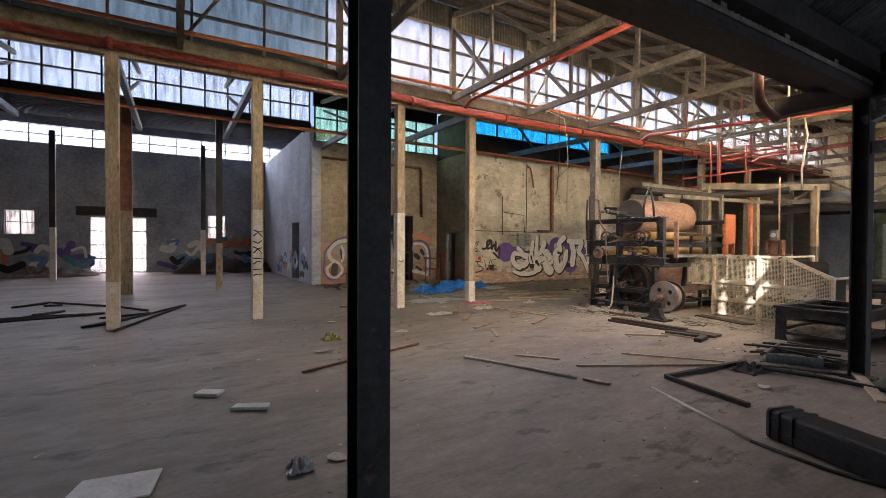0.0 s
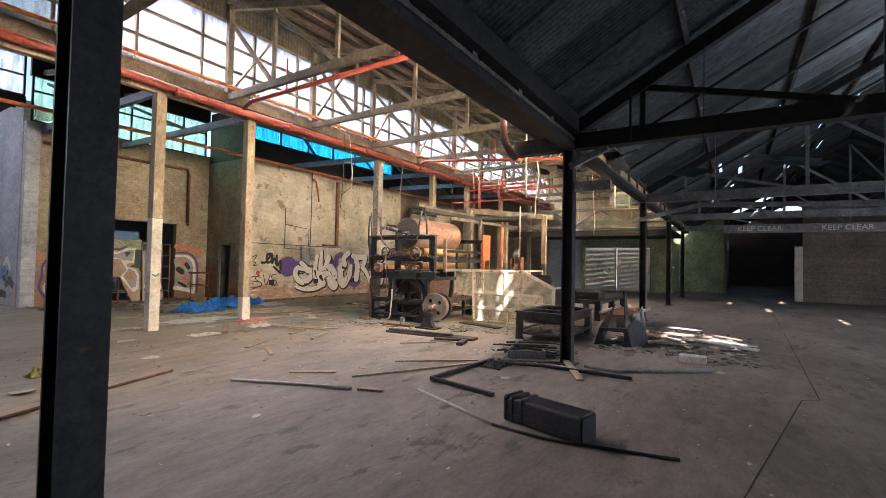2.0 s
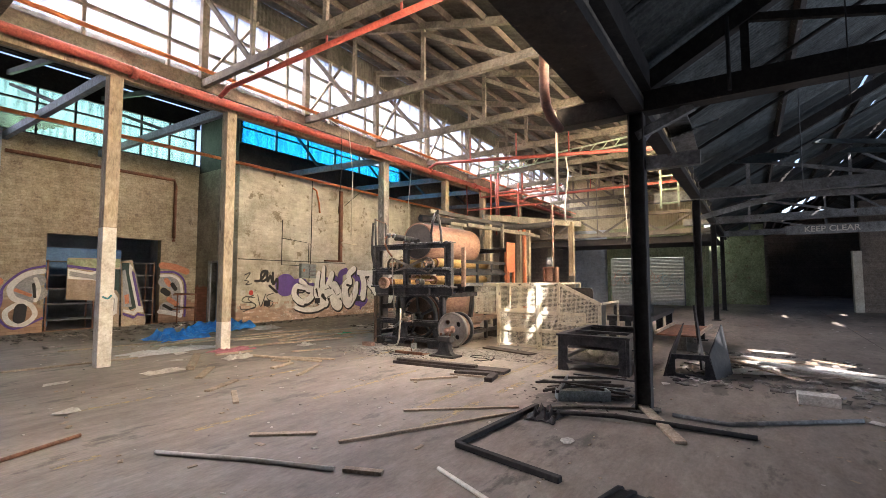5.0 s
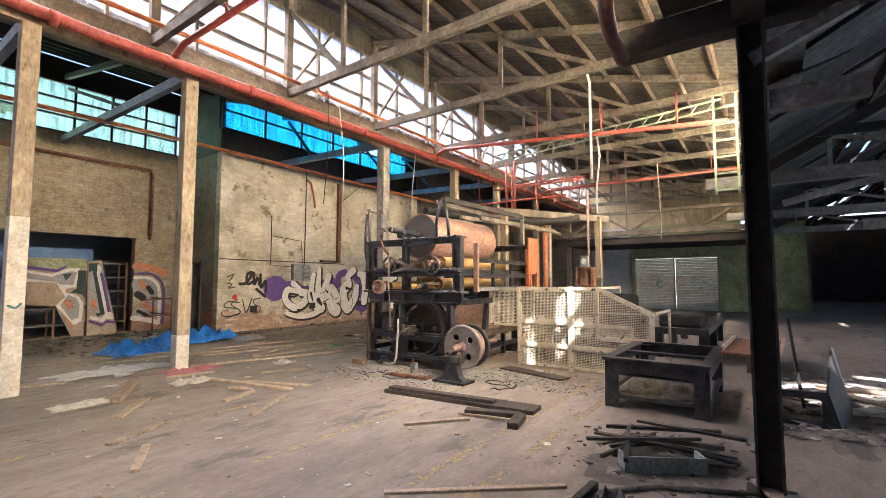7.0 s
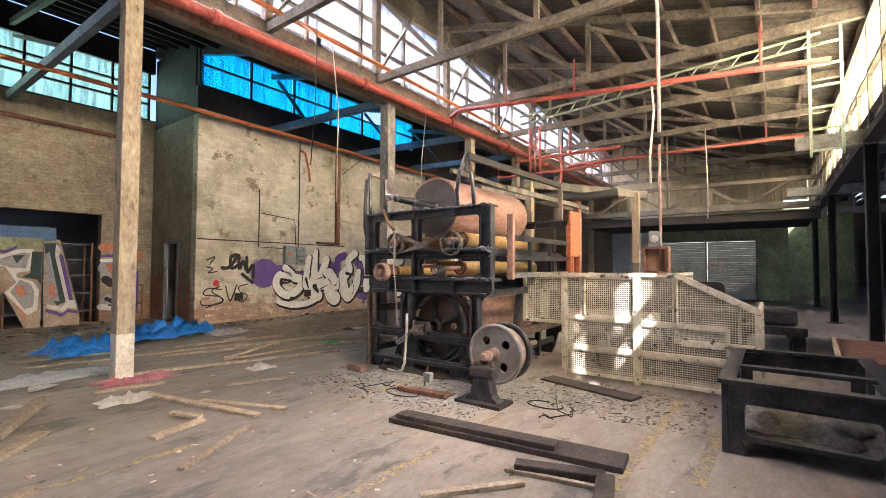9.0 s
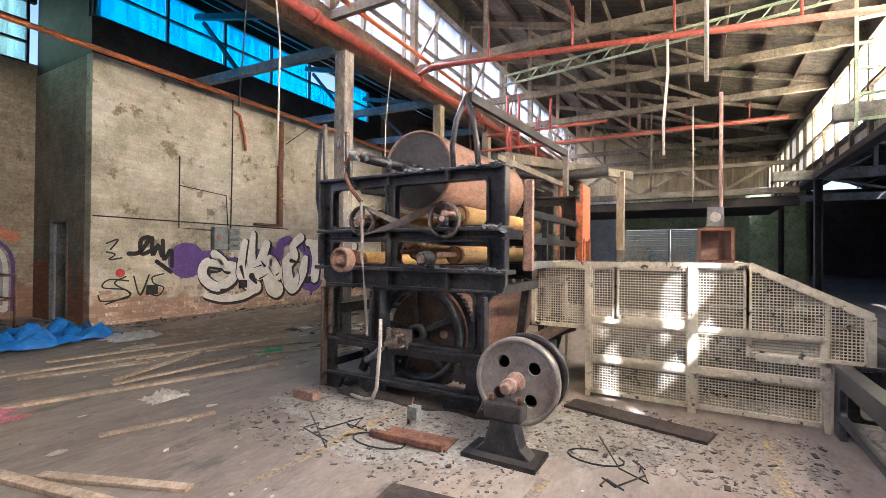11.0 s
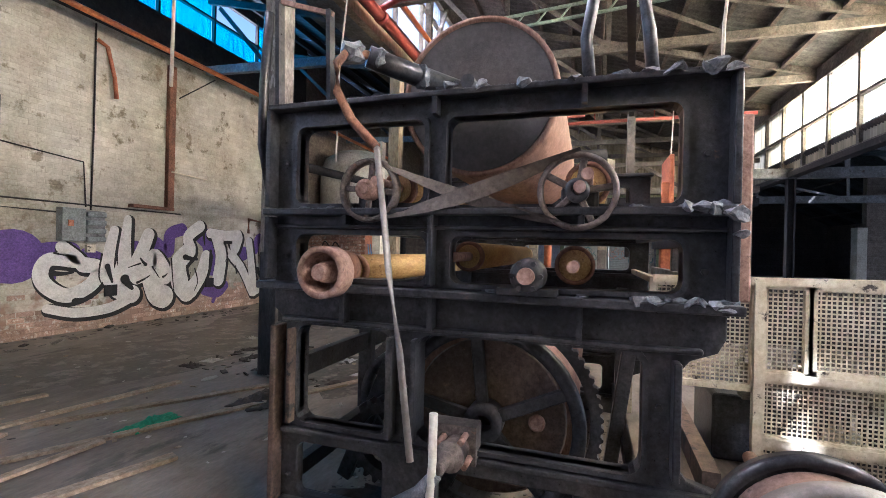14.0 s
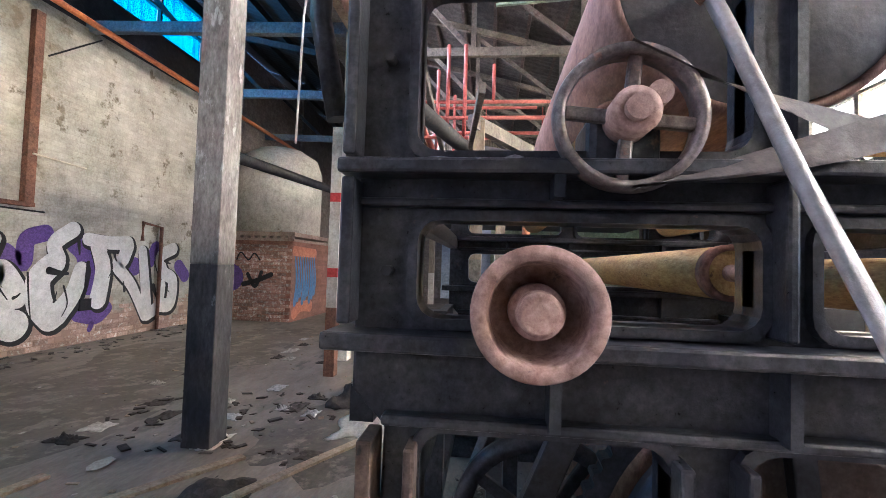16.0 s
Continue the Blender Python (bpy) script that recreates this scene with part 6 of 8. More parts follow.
for name, pts, r, mt, lab in (
        ("conduit", [(10.1, 14.97, 2.15), (12.0, 14.97, 2.14), (13.6, 14.97, 2.13), (14.8, 14.97, 2.12)], 0.013, M_DARKBEAM, "thin dark conduit along the block wall"),
        ("conduit", [(11.75, 14.97, 3.6), (11.75, 14.97, 2.0), (12.5, 14.97, 1.98)], 0.014, M_DARKBEAM, "thin dark conduit down the block wall"),
        ("conduit", [(13.05, 14.97, 5.25), (13.05, 14.97, 3.4), (13.03, 14.97, 2.05)], 0.014, M_DARKBEAM, "thin dark conduit down to the switch box"),
        ("conduit", [(11.75, 14.97, 2.95), (12.9, 14.97, 2.85), (12.95, 14.97, 2.1)], 0.012, M_DARKBEAM, "bent dark conduit on the block wall"),
        ("conduit", [(14.7, 14.95, 4.5), (15.6, 14.95, 5.2)], 0.012, M_DARKBEAM, "slanted stay wire on the block wall"),
        ("standpipe", [(17.2, 14.9, 0), (17.2, 14.9, 2.1), (16.7, 14.9, 2.15), (16.7, 14.9, 1.8)], 0.035, M_RUST, "rusty standpipe against the block wall"),
        ("wall_pipe", [(4.9, 17.5, 4.95), (9.2, 17.5, 4.9), (9.25, 17.5, 4.7), (9.25, 17.5, 2.9), (9.2, 17.4, 2.8)], 0.055, M_RUST, "rusty pipe along the recessed wall")):
    bm = B()
    tube(bm, pts, r, 8)
    solo(name, bm, mt, lab, "pipe", group="wall pipes")
bm = B()
tube(bm, [(13.06, 14.95, 4.98), (13.2, 14.9, 4.9), (13.32, 14.88, 4.4), (13.36, 14.88, 4.05)], 0.035, 8)
solo("hanging_rope", bm, M_ORANGE, "frayed orange rope hanging on the block wall", "rope")
# Vent holes are solid boxes; the shade inside them is their dark colour.
for k in range(3):
    bm = B()
    box(bm, (11.1 + 2.2 * k, 14.97, 0.55), (11.32 + 2.2 * k, 14.998, 0.75))
    solo("wall_vent", bm, M_DARK, "small dark box as a vent hole in the block wall", "vent", group="vents in the block wall")

# ================= pipes overhead =================
def pipe_run(name, pts, r, mat, label, group=""):
    bm = B()
    tube(bm, pts, r, 14)
    return solo(name, bm, mat, label, "pipe", group)


pipe_run("red_main", [(-13, 10.16, 5.24), (4.6, 10.16, 5.24), (5.0, 10.1, 5.2), (5.5, 10.06, 5.16), (29.2, 10.06, 5.16)], 0.085, M_REDPIPE, "thick red sprinkler main under the eaves")
for x in (-5, -1.0, 2.0, 5.05, 8.0, 11.0, 14.0, 17, 20, 23):
    bm = B()
    lathe(bm, (x, 10.1 if x < 5 else 10.06, 5.24 if x < 4.6 else 5.16), (1, 0, 0), [(-0.05, 0.086), (-0.05, 0.11), (0.05, 0.11), (0.05, 0.086)], 20, close=True)
    solo("pipe_collar", bm, M_REDPIPE, "red collar on the sprinkler main", "collar", group="collars of the main")
pipe_run("orange_conduit", [(-13, 9.86, 5.62), (8, 9.86, 5.6), (20, 9.9, 5.5), (29, 9.9, 5.45)], 0.04, M_ORANGEPIPE, "bright orange conduit along the clerestory")
pipe_run("orange_wall_pipe", [(-13, 14.4, 5.22), (10, 14.5, 5.2), (18.4, 14.6, 5.15), (24, 14.6, 5.1)], 0.05, M_ORANGEPIPE, "orange pipe in front of the block wall top")
for i, x in enumerate((6.6, 13.9, 21.5)):
    pipe_run("red_cross_pipe", [(x, 10.1, 5.2), (x, 9.7, 5.36), (x, 2.7, 4.75 if i == 1 else 5.36)], 0.05, M_REDPIPE, "red sprinkler branch across the bay", "sprinkler branches")
    for y in (3.6, 5.2, 6.8, 8.4):
        z = 5.36 + (4.75 - 5.36) * (9.7 - y) / 7.0 if i == 1 else 5.36
        pipe_run("red_drop", [(x, y, z), (x, y, z + 0.75)], 0.02, M_REDPIPE, "thin red sprinkler riser", "sprinkler risers")
pipe_run("red_downpipe", [(6.75, 3.1, 4.6), (6.75, 3.1, 3.75), (6.8, 3.1, 3.6), (7.0, 3.12, 3.52), (7.26, 3.1, 3.43)], 0.06, M_DARKRED, "dark red downpipe at the valley")
for x, y0, y1, z in ((16.4, 10.0, 7.0, 4.1), (16.4, 10.0, 8.2, 3.75), (17.4, 10.0, 6.8, 4.75), (19.0, 10.0, 7.2, 5.2)):
    pipe_run("red_branch", [(x, 10.06, 5.14), (x, y0, z), (x, y1, z)], 0.035, M_REDPIPE, "red sprinkler branch behind the machine", "sprinkler branches")
for x, y, z0, z1 in ((16.4, 9.0, 3.75, 5.4), (16.4, 8.7, 3.75, 5.4), (17.4, 9.3, 3.2, 5.4), (19.0, 9.1, 3.4, 5.5), (17.4, 8.2, 4.75, 5.5)):
    pipe_run("red_riser", [(x, y, z0), (x, y, z1)], 0.035, M_REDPIPE, "red sprinkler riser behind the machine", "sprinkler risers")
pipe_run("black_duct", [(12.6, 9.4, 3.35), (15.5, 8.6, 3.3), (16.3, 7.4, 3.3), (16.4, 6.6, 3.35)], 0.11, M_STEELPOST, "thick black pipe behind the machine")
pipe_run("riser_pipe", [(16.2, 7.6, 0), (16.2, 7.6, 3.3)], 0.07, M_ORANGE, "rusty orange riser pipe behind the machine")
pipe_run("black_header", [(14.5, 12.0, 3.0), (18.2, 11.4, 3.0), (18.2, 11.4, 0.0)], 0.09, M_STEELPOST, "black pipe by the brick stack")
for x, y in ((15.1, 8.4), (17.4, 8.0), (18.2, 6.6)):
    timber_post(x, y, 3.6, 1.6, M_WOODY, M_WOOD, 0.18)
bm = B()
bar(bm, (14.9, 8.5, 3.55), (18.6, 6.4, 3.55), 0.12, 0.2)
solo("cross_beam", bm, M_WOODY, "weathered beam on short posts behind the machine", "beam", kind="structure")
for pts in ([(12.6, 8.3, 3.1), (14.8, 8.5, 3.2), (19.5, 8.4, 3.25)], [(12.4, 7.6, 3.0), (16.8, 7.5, 3.05)], [(12.4, 8.9, 3.5), (20, 9.2, 3.5)]):
    bm = B()
    for a, b in zip(pts, pts[1:]):
        bar(bm, a, b, 0.06, 0.1)
    solo("timber_rail", bm, M_WOODY, "weathered timber rail over the machine line", "beam", group="rails over the machine", kind="structure")

# white hanging tubes, green ladder frame, hanging lamps and cables
for pts, r, mt, nm, lab in (
        ([(11.62, 4.78, 5.45), (11.76, 4.78, 5.3), (11.78, 4.78, 3.45)], 0.024, M_WHITEPIPE, "hanging_tube", "white plastic tube hanging from the roof"),
        ([(13.9, 5.3, 4.97), (14.1, 5.3, 4.5), (13.95, 5.35, 3.6), (13.95, 5.35, 3.1)], 0.022, M_WHITEPIPE, "hanging_hose", "curved pale hose hanging from a pipe"),
        ([(19.5, 6.0, 5.45), (19.5, 6.0, 3.2)], 0.02, M_WOODY, "hanging_rod", "thin weathered rod hanging from the roof"),
        ([(9.02, 9.6, 5.45), (9.8, 9.6, 5.3), (9.9, 9.55, 4.2), (9.92, 9.6, 2.6)], 0.012, M_WHITEPIPE, "hanging_cable", "white cable hanging by the posts"),
        ([(13.0, 10.06, 5.14), (12.95, 10.15, 4.0), (13.0, 10.2, 2.7)], 0.012, M_WHITEPIPE, "hanging_cable", "white cable hanging by the posts"),
        ([(9.0, 9.0, 5.45), (8.95, 8.95, 3.9), (8.92, 9.0, 3.0)], 0.008, M_DARKBEAM, "hanging_wire", "thin dark wire hanging from a truss"),
        ([(19.52, 5.0, 5.45), (20.0, 5.0, 3.4), (19.8, 5.0, 2.9)], 0.014, M_WHITEPIPE, "hanging_cable", "white cable hanging from the roof"),
        ([(11.12, 4.66, 1.3), (11.12, 4.66, 3.1)], 0.017, M_PINKRUST, "pole", "thin rusty pole behind the guard")):
    bm = B()
    tube(bm, pts, r, 10)
    solo(nm, bm, mt, lab, nm.split("_")[-1])
lad = thing("ladder_frame", (13.9, 2.75, 3.6), "pale green steel ladder frame with a lattice arm", "frame")
for y in (2.55, 2.95):
    bm = B()
    bar(bm, (14.2, y, 3.3), (14.2, y, 5.4), 0.05, 0.04)
    part("stile", bm, M_GREENSTEEL, lad)
for k in range(6):
    bm = B()
    bar(bm, (14.2, 2.55, 3.4 + 0.35 * k), (14.2, 2.95, 3.4 + 0.35 * k), 0.04, 0.04)
    part("rung", bm, M_GREENSTEEL, lad)
for z in (5.15, 5.33):
    bm = B()
    bar(bm, (14.2, 2.8, z), (14.2, 8.2, z - 0.35), 0.04, 0.035)
    part("arm_chord", bm, M_GREENSTEEL, lad)
for k in range(16):
    y = 2.9 + k * 0.33
    bm = B()
    bar(bm, (14.2, y, 5.33 - 0.065 * (y - 2.8)), (14.2, y + 0.16, 5.15 - 0.065 * (y - 2.64)), 0.025, 0.02)
    part("lattice", bm, M_GREENSTEEL, lad)
pbx = thing("control_panel", (11.15, 4.72, 1.38), "small rusty control box with a gauge on the guard", "control box")
bm = B()
plate(bm, rr(4.55, 4.86, 1.42, 1.76, 0.02), [rr(4.58, 4.83, 1.45, 1.73, 0.01)], lambda a, b: (11.0, a, b), (0.16, 0, 0))
part("case", bm, M_RUST, pbx)
bm = B()
box(bm, (11.13, 4.56, 1.43), (11.155, 4.85, 1.75))
part("back", bm, M_PINKRUST, pbx)
bm = B()
box(bm, (11.04, 4.62, 1.36), (11.1, 4.78, 1.45))
part("bracket", bm, M_RUST, pbx)
bm = B()
box(bm, (11.0, 4.64, 1.77), (11.06, 4.78, 1.96))
part("gauge", bm, M_GREYBEAM, pbx)
bm = B()
lathe(bm, (10.995, 4.71, 1.86), (1, 0, 0), [(0, 0.045), (0.01, 0.05)], 20)
part("dial", bm, M_PAPER, pbx)

# brick stack with a pale round vessel beyond the block
stack = thing("brick_stack", (20.6, 14.1, 0), "red brick base with graffiti under a pale round vessel", "furnace")
bm = B()
box(bm, (19.2, 13.0, 0), (22.0, 15.2, 1.98))
part("brick_base", bm, M_REDBRICK, stack)
bm = B()
box(bm, (19.14, 12.94, 1.98), (22.06, 15.22, 2.04))
for k in range(11):
    box(bm, (19.15, 13.0 + 0.19 * k, 2.04), (19.3, 13.1 + 0.19 * k, 2.1))
box(bm, (19.12, 12.92, 2.1), (22.08, 15.22, 2.2))
part("cornice", bm, material("pale_worn_brick", (0.46, 0.36, 0.29), (0.34, 0.24, 0.19), rough=0.9, scale=5, fine=50), stack)
bm = B()
lathe(bm, (20.6, 14.08, 2.2), (0, 0, 1), [(0, 1.14), (1.7, 1.14), (2.1, 1.0), (2.35, 0.6), (2.4, 0.05)], 48)
part("vessel", bm, material("pale_vessel", (0.56, 0.54, 0.48), (0.42, 0.40, 0.35), scale=1.5, fine=30, third=(0.28, 0.2, 0.14), third_at=0.63), stack, "pale stained round vessel")


def on_stack_west(a, b, lift):
    return (19.168 - lift, a, b)


def on_stack_south(a, b, lift):
    return (a, 12.985 - lift, b)


bm = B()
for k in range(9):
    a0 = 19.4 + 0.15 * k
    stroke(bm, [(a0, 0.45 + 0.1 * (k % 3)), (a0 + 0.08, 1.0), (a0 - 0.05, 1.6)], 0.17, 0.05, 0.006 + 0.0005 * k, on_stack_south)
part("graffiti_tag", bm, M_GBLUE, stack)
bm = B()
stroke(bm, [(19.3, 1.75), (20.6, 1.72)], 0.25, None, 0.003, on_stack_south)
stroke(bm, [(19.4, 0.2), (19.8, 0.35), (20.4, 0.3)], 0.3, None, 0.004, on_stack_south)
part("graffiti_band", bm, M_GORANGE, stack)
bm = B()
disc(bm, 14.55, 1.05, 0.34, 0.002, on_stack_west)
part("graffiti_blot", bm, M_GPURPLE, stack)
bm = B()
for pts, w in (([(14.2, 0.9), (13.85, 1.0), (13.5, 1.15)], 0.12), ([(14.1, 1.15), (13.9, 0.85), (13.75, 1.2)], 0.09), ([(14.4, 1.5), (14.3, 1.68), (14.1, 1.5), (13.95, 1.66), (13.8, 1.5)], 0.035)):
    stroke(bm, pts, w, None, 0.004, on_stack_west)
part("graffiti_scrawl", bm, M_GBLACK, stack)
rp = thing("marked_post", (14.45, 10.25, 0), "narrow post with flaking white and red paint", "post")
for z0, z1, mt in ((0, 0.9, M_RUST), (0.9, 1.3, M_WHITEPOST), (1.3, 1.42, M_RED), (1.42, 2.3, M_WHITEPOST), (2.3, 2.42, M_RED), (2.42, 3.3, M_WHITEPOST)):
    bm = B()
    box(bm, (14.38, 10.18, z0), (14.52, 10.32, z1))
    part("band", bm, mt, rp)


def brick_piece(name, l, h, t, along):
    bm = B()
    if along == "y":
        box(bm, (-t, -l / 2, 0), (0.02, l / 2, h))
    else:
        box(bm, (-l / 2, -t, 0), (l / 2, 0.002, h))
    me = bpy.data.meshes.new(name)
    bmesh.ops.bevel(bm, geom=bm.edges[:], offset=0.004, segments=1, affect="EDGES")
    bm.to_mesh(me)
    bm.free()
    return me


M_BRICKS = material("loose_coloured_brick", (0.40, 0.24, 0.18), (0.30, 0.18, 0.14), rough=0.9, scale=5, fine=50, rnd=0.35, third=(0.52, 0.45, 0.39), third_at=0.52)
M_BRICKPALE = material("bare_patch_brick", (0.46, 0.33, 0.26), (0.36, 0.25, 0.19), rough=0.9, scale=5, fine=50, rnd=0.3, third=(0.6, 0.57, 0.5), third_at=0.55)
me = brick_piece("brick", 0.226, 0.074, 0.012, "y")
me.materials.append(M_BRICKS)
for r in range(22):
    for k in range(9):
        o = new("brick", me)
        o.parent, o.matrix_parent_inverse = stack, Matrix.Translation(-stack.location)
        o.location = (19.188 + 0.004 * random.random(), 13.12 + 0.238 * k + (0.119 if r % 2 else 0.0), 0.006 + 0.086 * r)
rnd_b = random.Random(11)
me = brick_piece("brick", 0.226, 0.074, 0.0025, "x")
me.materials.append(M_BRICKPALE)
count = 0
for r in range(9):
    for k in range(34):
        x = 10.22 + 0.24 * k + (0.12 if r % 2 else 0.0)
        keep = 0.95 - 0.09 * r + 0.5 * noise.noise(Vector((x * 0.9, r * 0.25, 0)))
        if x < 18.35 and rnd_b.random() < keep and count < 230:
            o = new("brick", me)
            o.parent, o.matrix_parent_inverse = block_wall, Matrix.Translation((0, 0, 0))
            o.location = (x, 15.0, 0.006 + 0.086 * r)
            count += 1

# murky graffiti along the far wall, the blue wall and on one post
north = bpy.data.objects["wall_north"]
rnd_g = random.Random(5)
for k, mt in enumerate((M_GPURPLE, M_GTEAL, M_GGREY, M_GBLACK, M_GORANGE, M_GWHITE, M_GBLUE)):
    bm = B()
    for q in range(7):
        x, z = rnd_g.choice((rnd_g.uniform(-9.5, -4.2), rnd_g.uniform(-0.8, 4.2))), rnd_g.uniform(0.4, 1.7)
        stroke(bm, [(x, z), (x + rnd_g.uniform(0.2, 0.6), z + rnd_g.uniform(-0.3, 0.3)), (x + rnd_g.uniform(0.3, 0.9), z + rnd_g.uniform(-0.4, 0.4))], rnd_g.uniform(0.12, 0.4), None, 0.002 + 0.003 * k + 0.0003 * q, lambda a, b, l: (a, 28.296 - l, b))
    part("graffiti_patch", bm, mt, north)
    bm = B()
    for q in range(3):
        y, z = rnd_g.uniform(17.95, 24), rnd_g.uniform(0.3, 1.3)
        stroke(bm, [(y, z), (y + 0.3, z + rnd_g.uniform(-0.3, 0.3)), (y + 0.6, z)], rnd_g.uniform(0.08, 0.3), None, 0.002 + 0.003 * k + 0.0003 * q, lambda a, b, l: (4.496 - l, a, b))
    part("graffiti_patch", bm, mt, blue_wall)
tag_post = [o for o in bpy.data.objects if o.name.startswith("timber_post") and abs(o.location.x - 1.52) < 0.01 and o.location.y < 11][0]
bm = B()
for q in range(9):
    z = 0.95 + 0.12 * q
    stroke(bm, [(1.44, z), (1.52, z + rnd_g.uniform(-0.05, 0.09)), (1.6, z + rnd_g.uniform(-0.04, 0.04))], 0.03, 0.015, 0.002 + 0.0003 * q, lambda a, b, l: (a, 10.313 - l, b))
part("graffiti_tag", bm, M_GBLACK, tag_post)
bm = B()
stroke(bm, [(4.83, 1.2), (4.9, 1.17), (4.95, 1.22)], 0.03, None, 0.002, lambda a, b, l: (a, 10.313 - l, b))
part("paint_mark", bm, M_GTEAL, [o for o in bpy.data.objects if o.name.startswith("timber_post") and abs(o.location.x - 4.89) < 0.01][0])


# ================= floor markings and joints =================
def floor_strip(name, p, q, w, mat, label, gaps=0.0, seed=0, z=0.004):
    """A worn strip on the floor, broken where the paint has gone."""
    rnd = random.Random(seed)
    p, q = Vector((*p, z)), Vector((*q, z))
    d = (q - p).normalized()
    s = Vector((-d.y, d.x, 0)) * (w / 2)
    L, t = (q - p).length, 0.0
    bm = B()
    while t < L:
        step = min(rnd.uniform(0.25, 0.9), L - t)
        if rnd.random() >= gaps:
            n = 4
            a = [bm.verts.new(p + d * (t + step * k / n) + s * rnd.uniform(0.7, 1.1)) for k in range(n + 1)]
            b = [bm.verts.new(p + d * (t + step * k / n) - s * rnd.uniform(0.7, 1.1)) for k in range(n + 1)]
            for k in range(n):
                bm.faces.new((a[k], b[k], b[k + 1], a[k + 1]))
        t += step + 0.001
    return solo(name, bm, mat, label, "marking", kind="structure")


floor_strip("floor_line", (3.0, 5.8), (9.3, 5.72), 0.09, M_YLINE, "worn yellow line painted on the floor", 0.2, 1)
floor_strip("floor_line", (6.0, 4.42), (10.4, 4.35), 0.10, M_YLINE, "worn yellow line painted on the floor", 0.3, 2)
floor_strip("floor_line", (5.5, 3.96), (9.6, 3.92), 0.11, M_YLINE, "worn yellow line painted on the floor", 0.3, 3)
floor_strip("floor_line", (2.5, 7.6), (8.8, 7.3), 0.08, M_YLINE, "worn yellow line painted on the floor", 0.45, 4)
floor_strip("floor_line", (8.7, 7.35), (9.5, 7.25), 0.10, M_YLINE, "worn yellow line painted on the floor", 0.0, 5)
for a, b in (((3.6, -0.05), (7.2, -0.76)), ((7.2, -0.76), (7.35, -0.95)), ((7.35, -0.95), (15.5, -1.14)), ((15.5, -1.14), (33, -1.5))):
    floor_strip("floor_joint", a, b, 0.016, M_DARKWOOD, "dark crack line in the concrete floor", 0.05, 7)

def floor_stain(x, y, rx, ry, seed, mat, label):
    """A ragged stain lying on the concrete."""
    rnd = random.Random(seed)
    bm = B()
    n = 40
    pts = []
    for k in range(n):
        t = 2 * math.pi * k / n
        q = 0.75 + 0.5 * noise.noise(Vector((math.cos(t) * 1.4, math.sin(t) * 1.4, seed * 2.3))) + rnd.uniform(-0.08, 0.08)
        pts.append(bm.verts.new((x + rx * q * math.cos(t), y + ry * q * math.sin(t), 0.0025 + 0.0002 * seed)))
    bm.faces.new(pts)
    return solo("floor_stain", bm, mat, label, "stain", group="floor stains", kind="structure")


M_SOOT = material("sooty_concrete", (0.085, 0.075, 0.068), (0.15, 0.13, 0.115), rough=0.75, scale=1.6, fine=30, bump=0.15, grit=0.3, third=(0.24, 0.21, 0.185), third_at=0.54)
M_CHIPS_LIT = material("dusty_chips_sunlit_patch", (0.38, 0.36, 0.33), (0.24, 0.225, 0.205), rough=0.9, scale=3.5, fine=45, bump=0.5, third=(0.09, 0.085, 0.08), third_at=0.6)
# Darker concrete tone with paler patches.
M_DARKENED = material("darkened_concrete", (0.15, 0.13, 0.11), (0.21, 0.18, 0.155), rough=0.7, scale=1.2, fine=30, bump=0.12, grit=0.25, third=(0.30, 0.26, 0.22), third_at=0.52)
# The patch at x 11.4 is paled so the sunlit heap looks brighter.
for k, (x, y, rx, ry, mt) in enumerate(((9.3, 7.3, 0.9, 1.5, M_CHIPS_LIT), (9.6, 5.7, 1.0, 1.3, M_CHIPS_LIT), (12.5, 12.8, 3.5, 1.6, M_DARKENED), (15.8, 12.6, 2.6, 1.8, M_DARKENED), (11.4, 1.2, 1.6, 1.1, M_CHIPS_LIT), (12.6, 9.6, 1.2, 0.8, M_SOOT), (7.6, 3.0, 0.9, 0.8, M_SOOT))):
    floor_stain(x, y, rx, ry, k + 1, mt, "ragged dark stain or paled patch on the concrete floor")

M_WHITEBOARD = material("white_panel", (0.78, 0.77, 0.75), (0.66, 0.64, 0.61), rough=0.5, scale=5, fine=40)
# ================= the black press bed =================
bed = thing("press_bed", (10.0, 3.25, 0), "black cast-iron press bed full of rubble", "machine bed")
X0, X1, Y0, Y1, ZT = 9.08, 10.9, 2.72, 3.85, 0.56
for y in (Y0, Y1):
    bm = B()
    plate(bm, [(X0, 0), (X0 + 0.22, 0), (X0 + 0.16, 0.14), (X1 - 0.16, 0.14), (X1 - 0.22, 0), (X1, 0), (X1 - 0.04, ZT), (X0 + 0.04, ZT)], [rr(X0 + 0.2, X1 - 0.2, 0.2, 0.42, 0.05)], lambda a, b: (a, y, b), (0, 0.05 if y == Y0 else -0.05, 0))
    part("side_casting", bm, M_IRON, bed, bevel=0.008)
for x in (X0 + 0.04, X1 - 0.04):
    bm = B()
    plate(bm, [(Y0 + 0.05, 0.0), (Y0 + 0.18, 0.0), (Y0 + 0.14, 0.12), (Y1 - 0.14, 0.12), (Y1 - 0.18, 0), (Y1 - 0.05, 0.0), (Y1 - 0.05, ZT), (Y0 + 0.05, ZT)], [rr(Y0 + 0.16, Y1 - 0.16, 0.16, 0.42, 0.05)], lambda a, b: (x - 0.025, a, b), (0.05, 0, 0))
    part("end_casting", bm, M_IRON, bed, bevel=0.008)
bm = B()
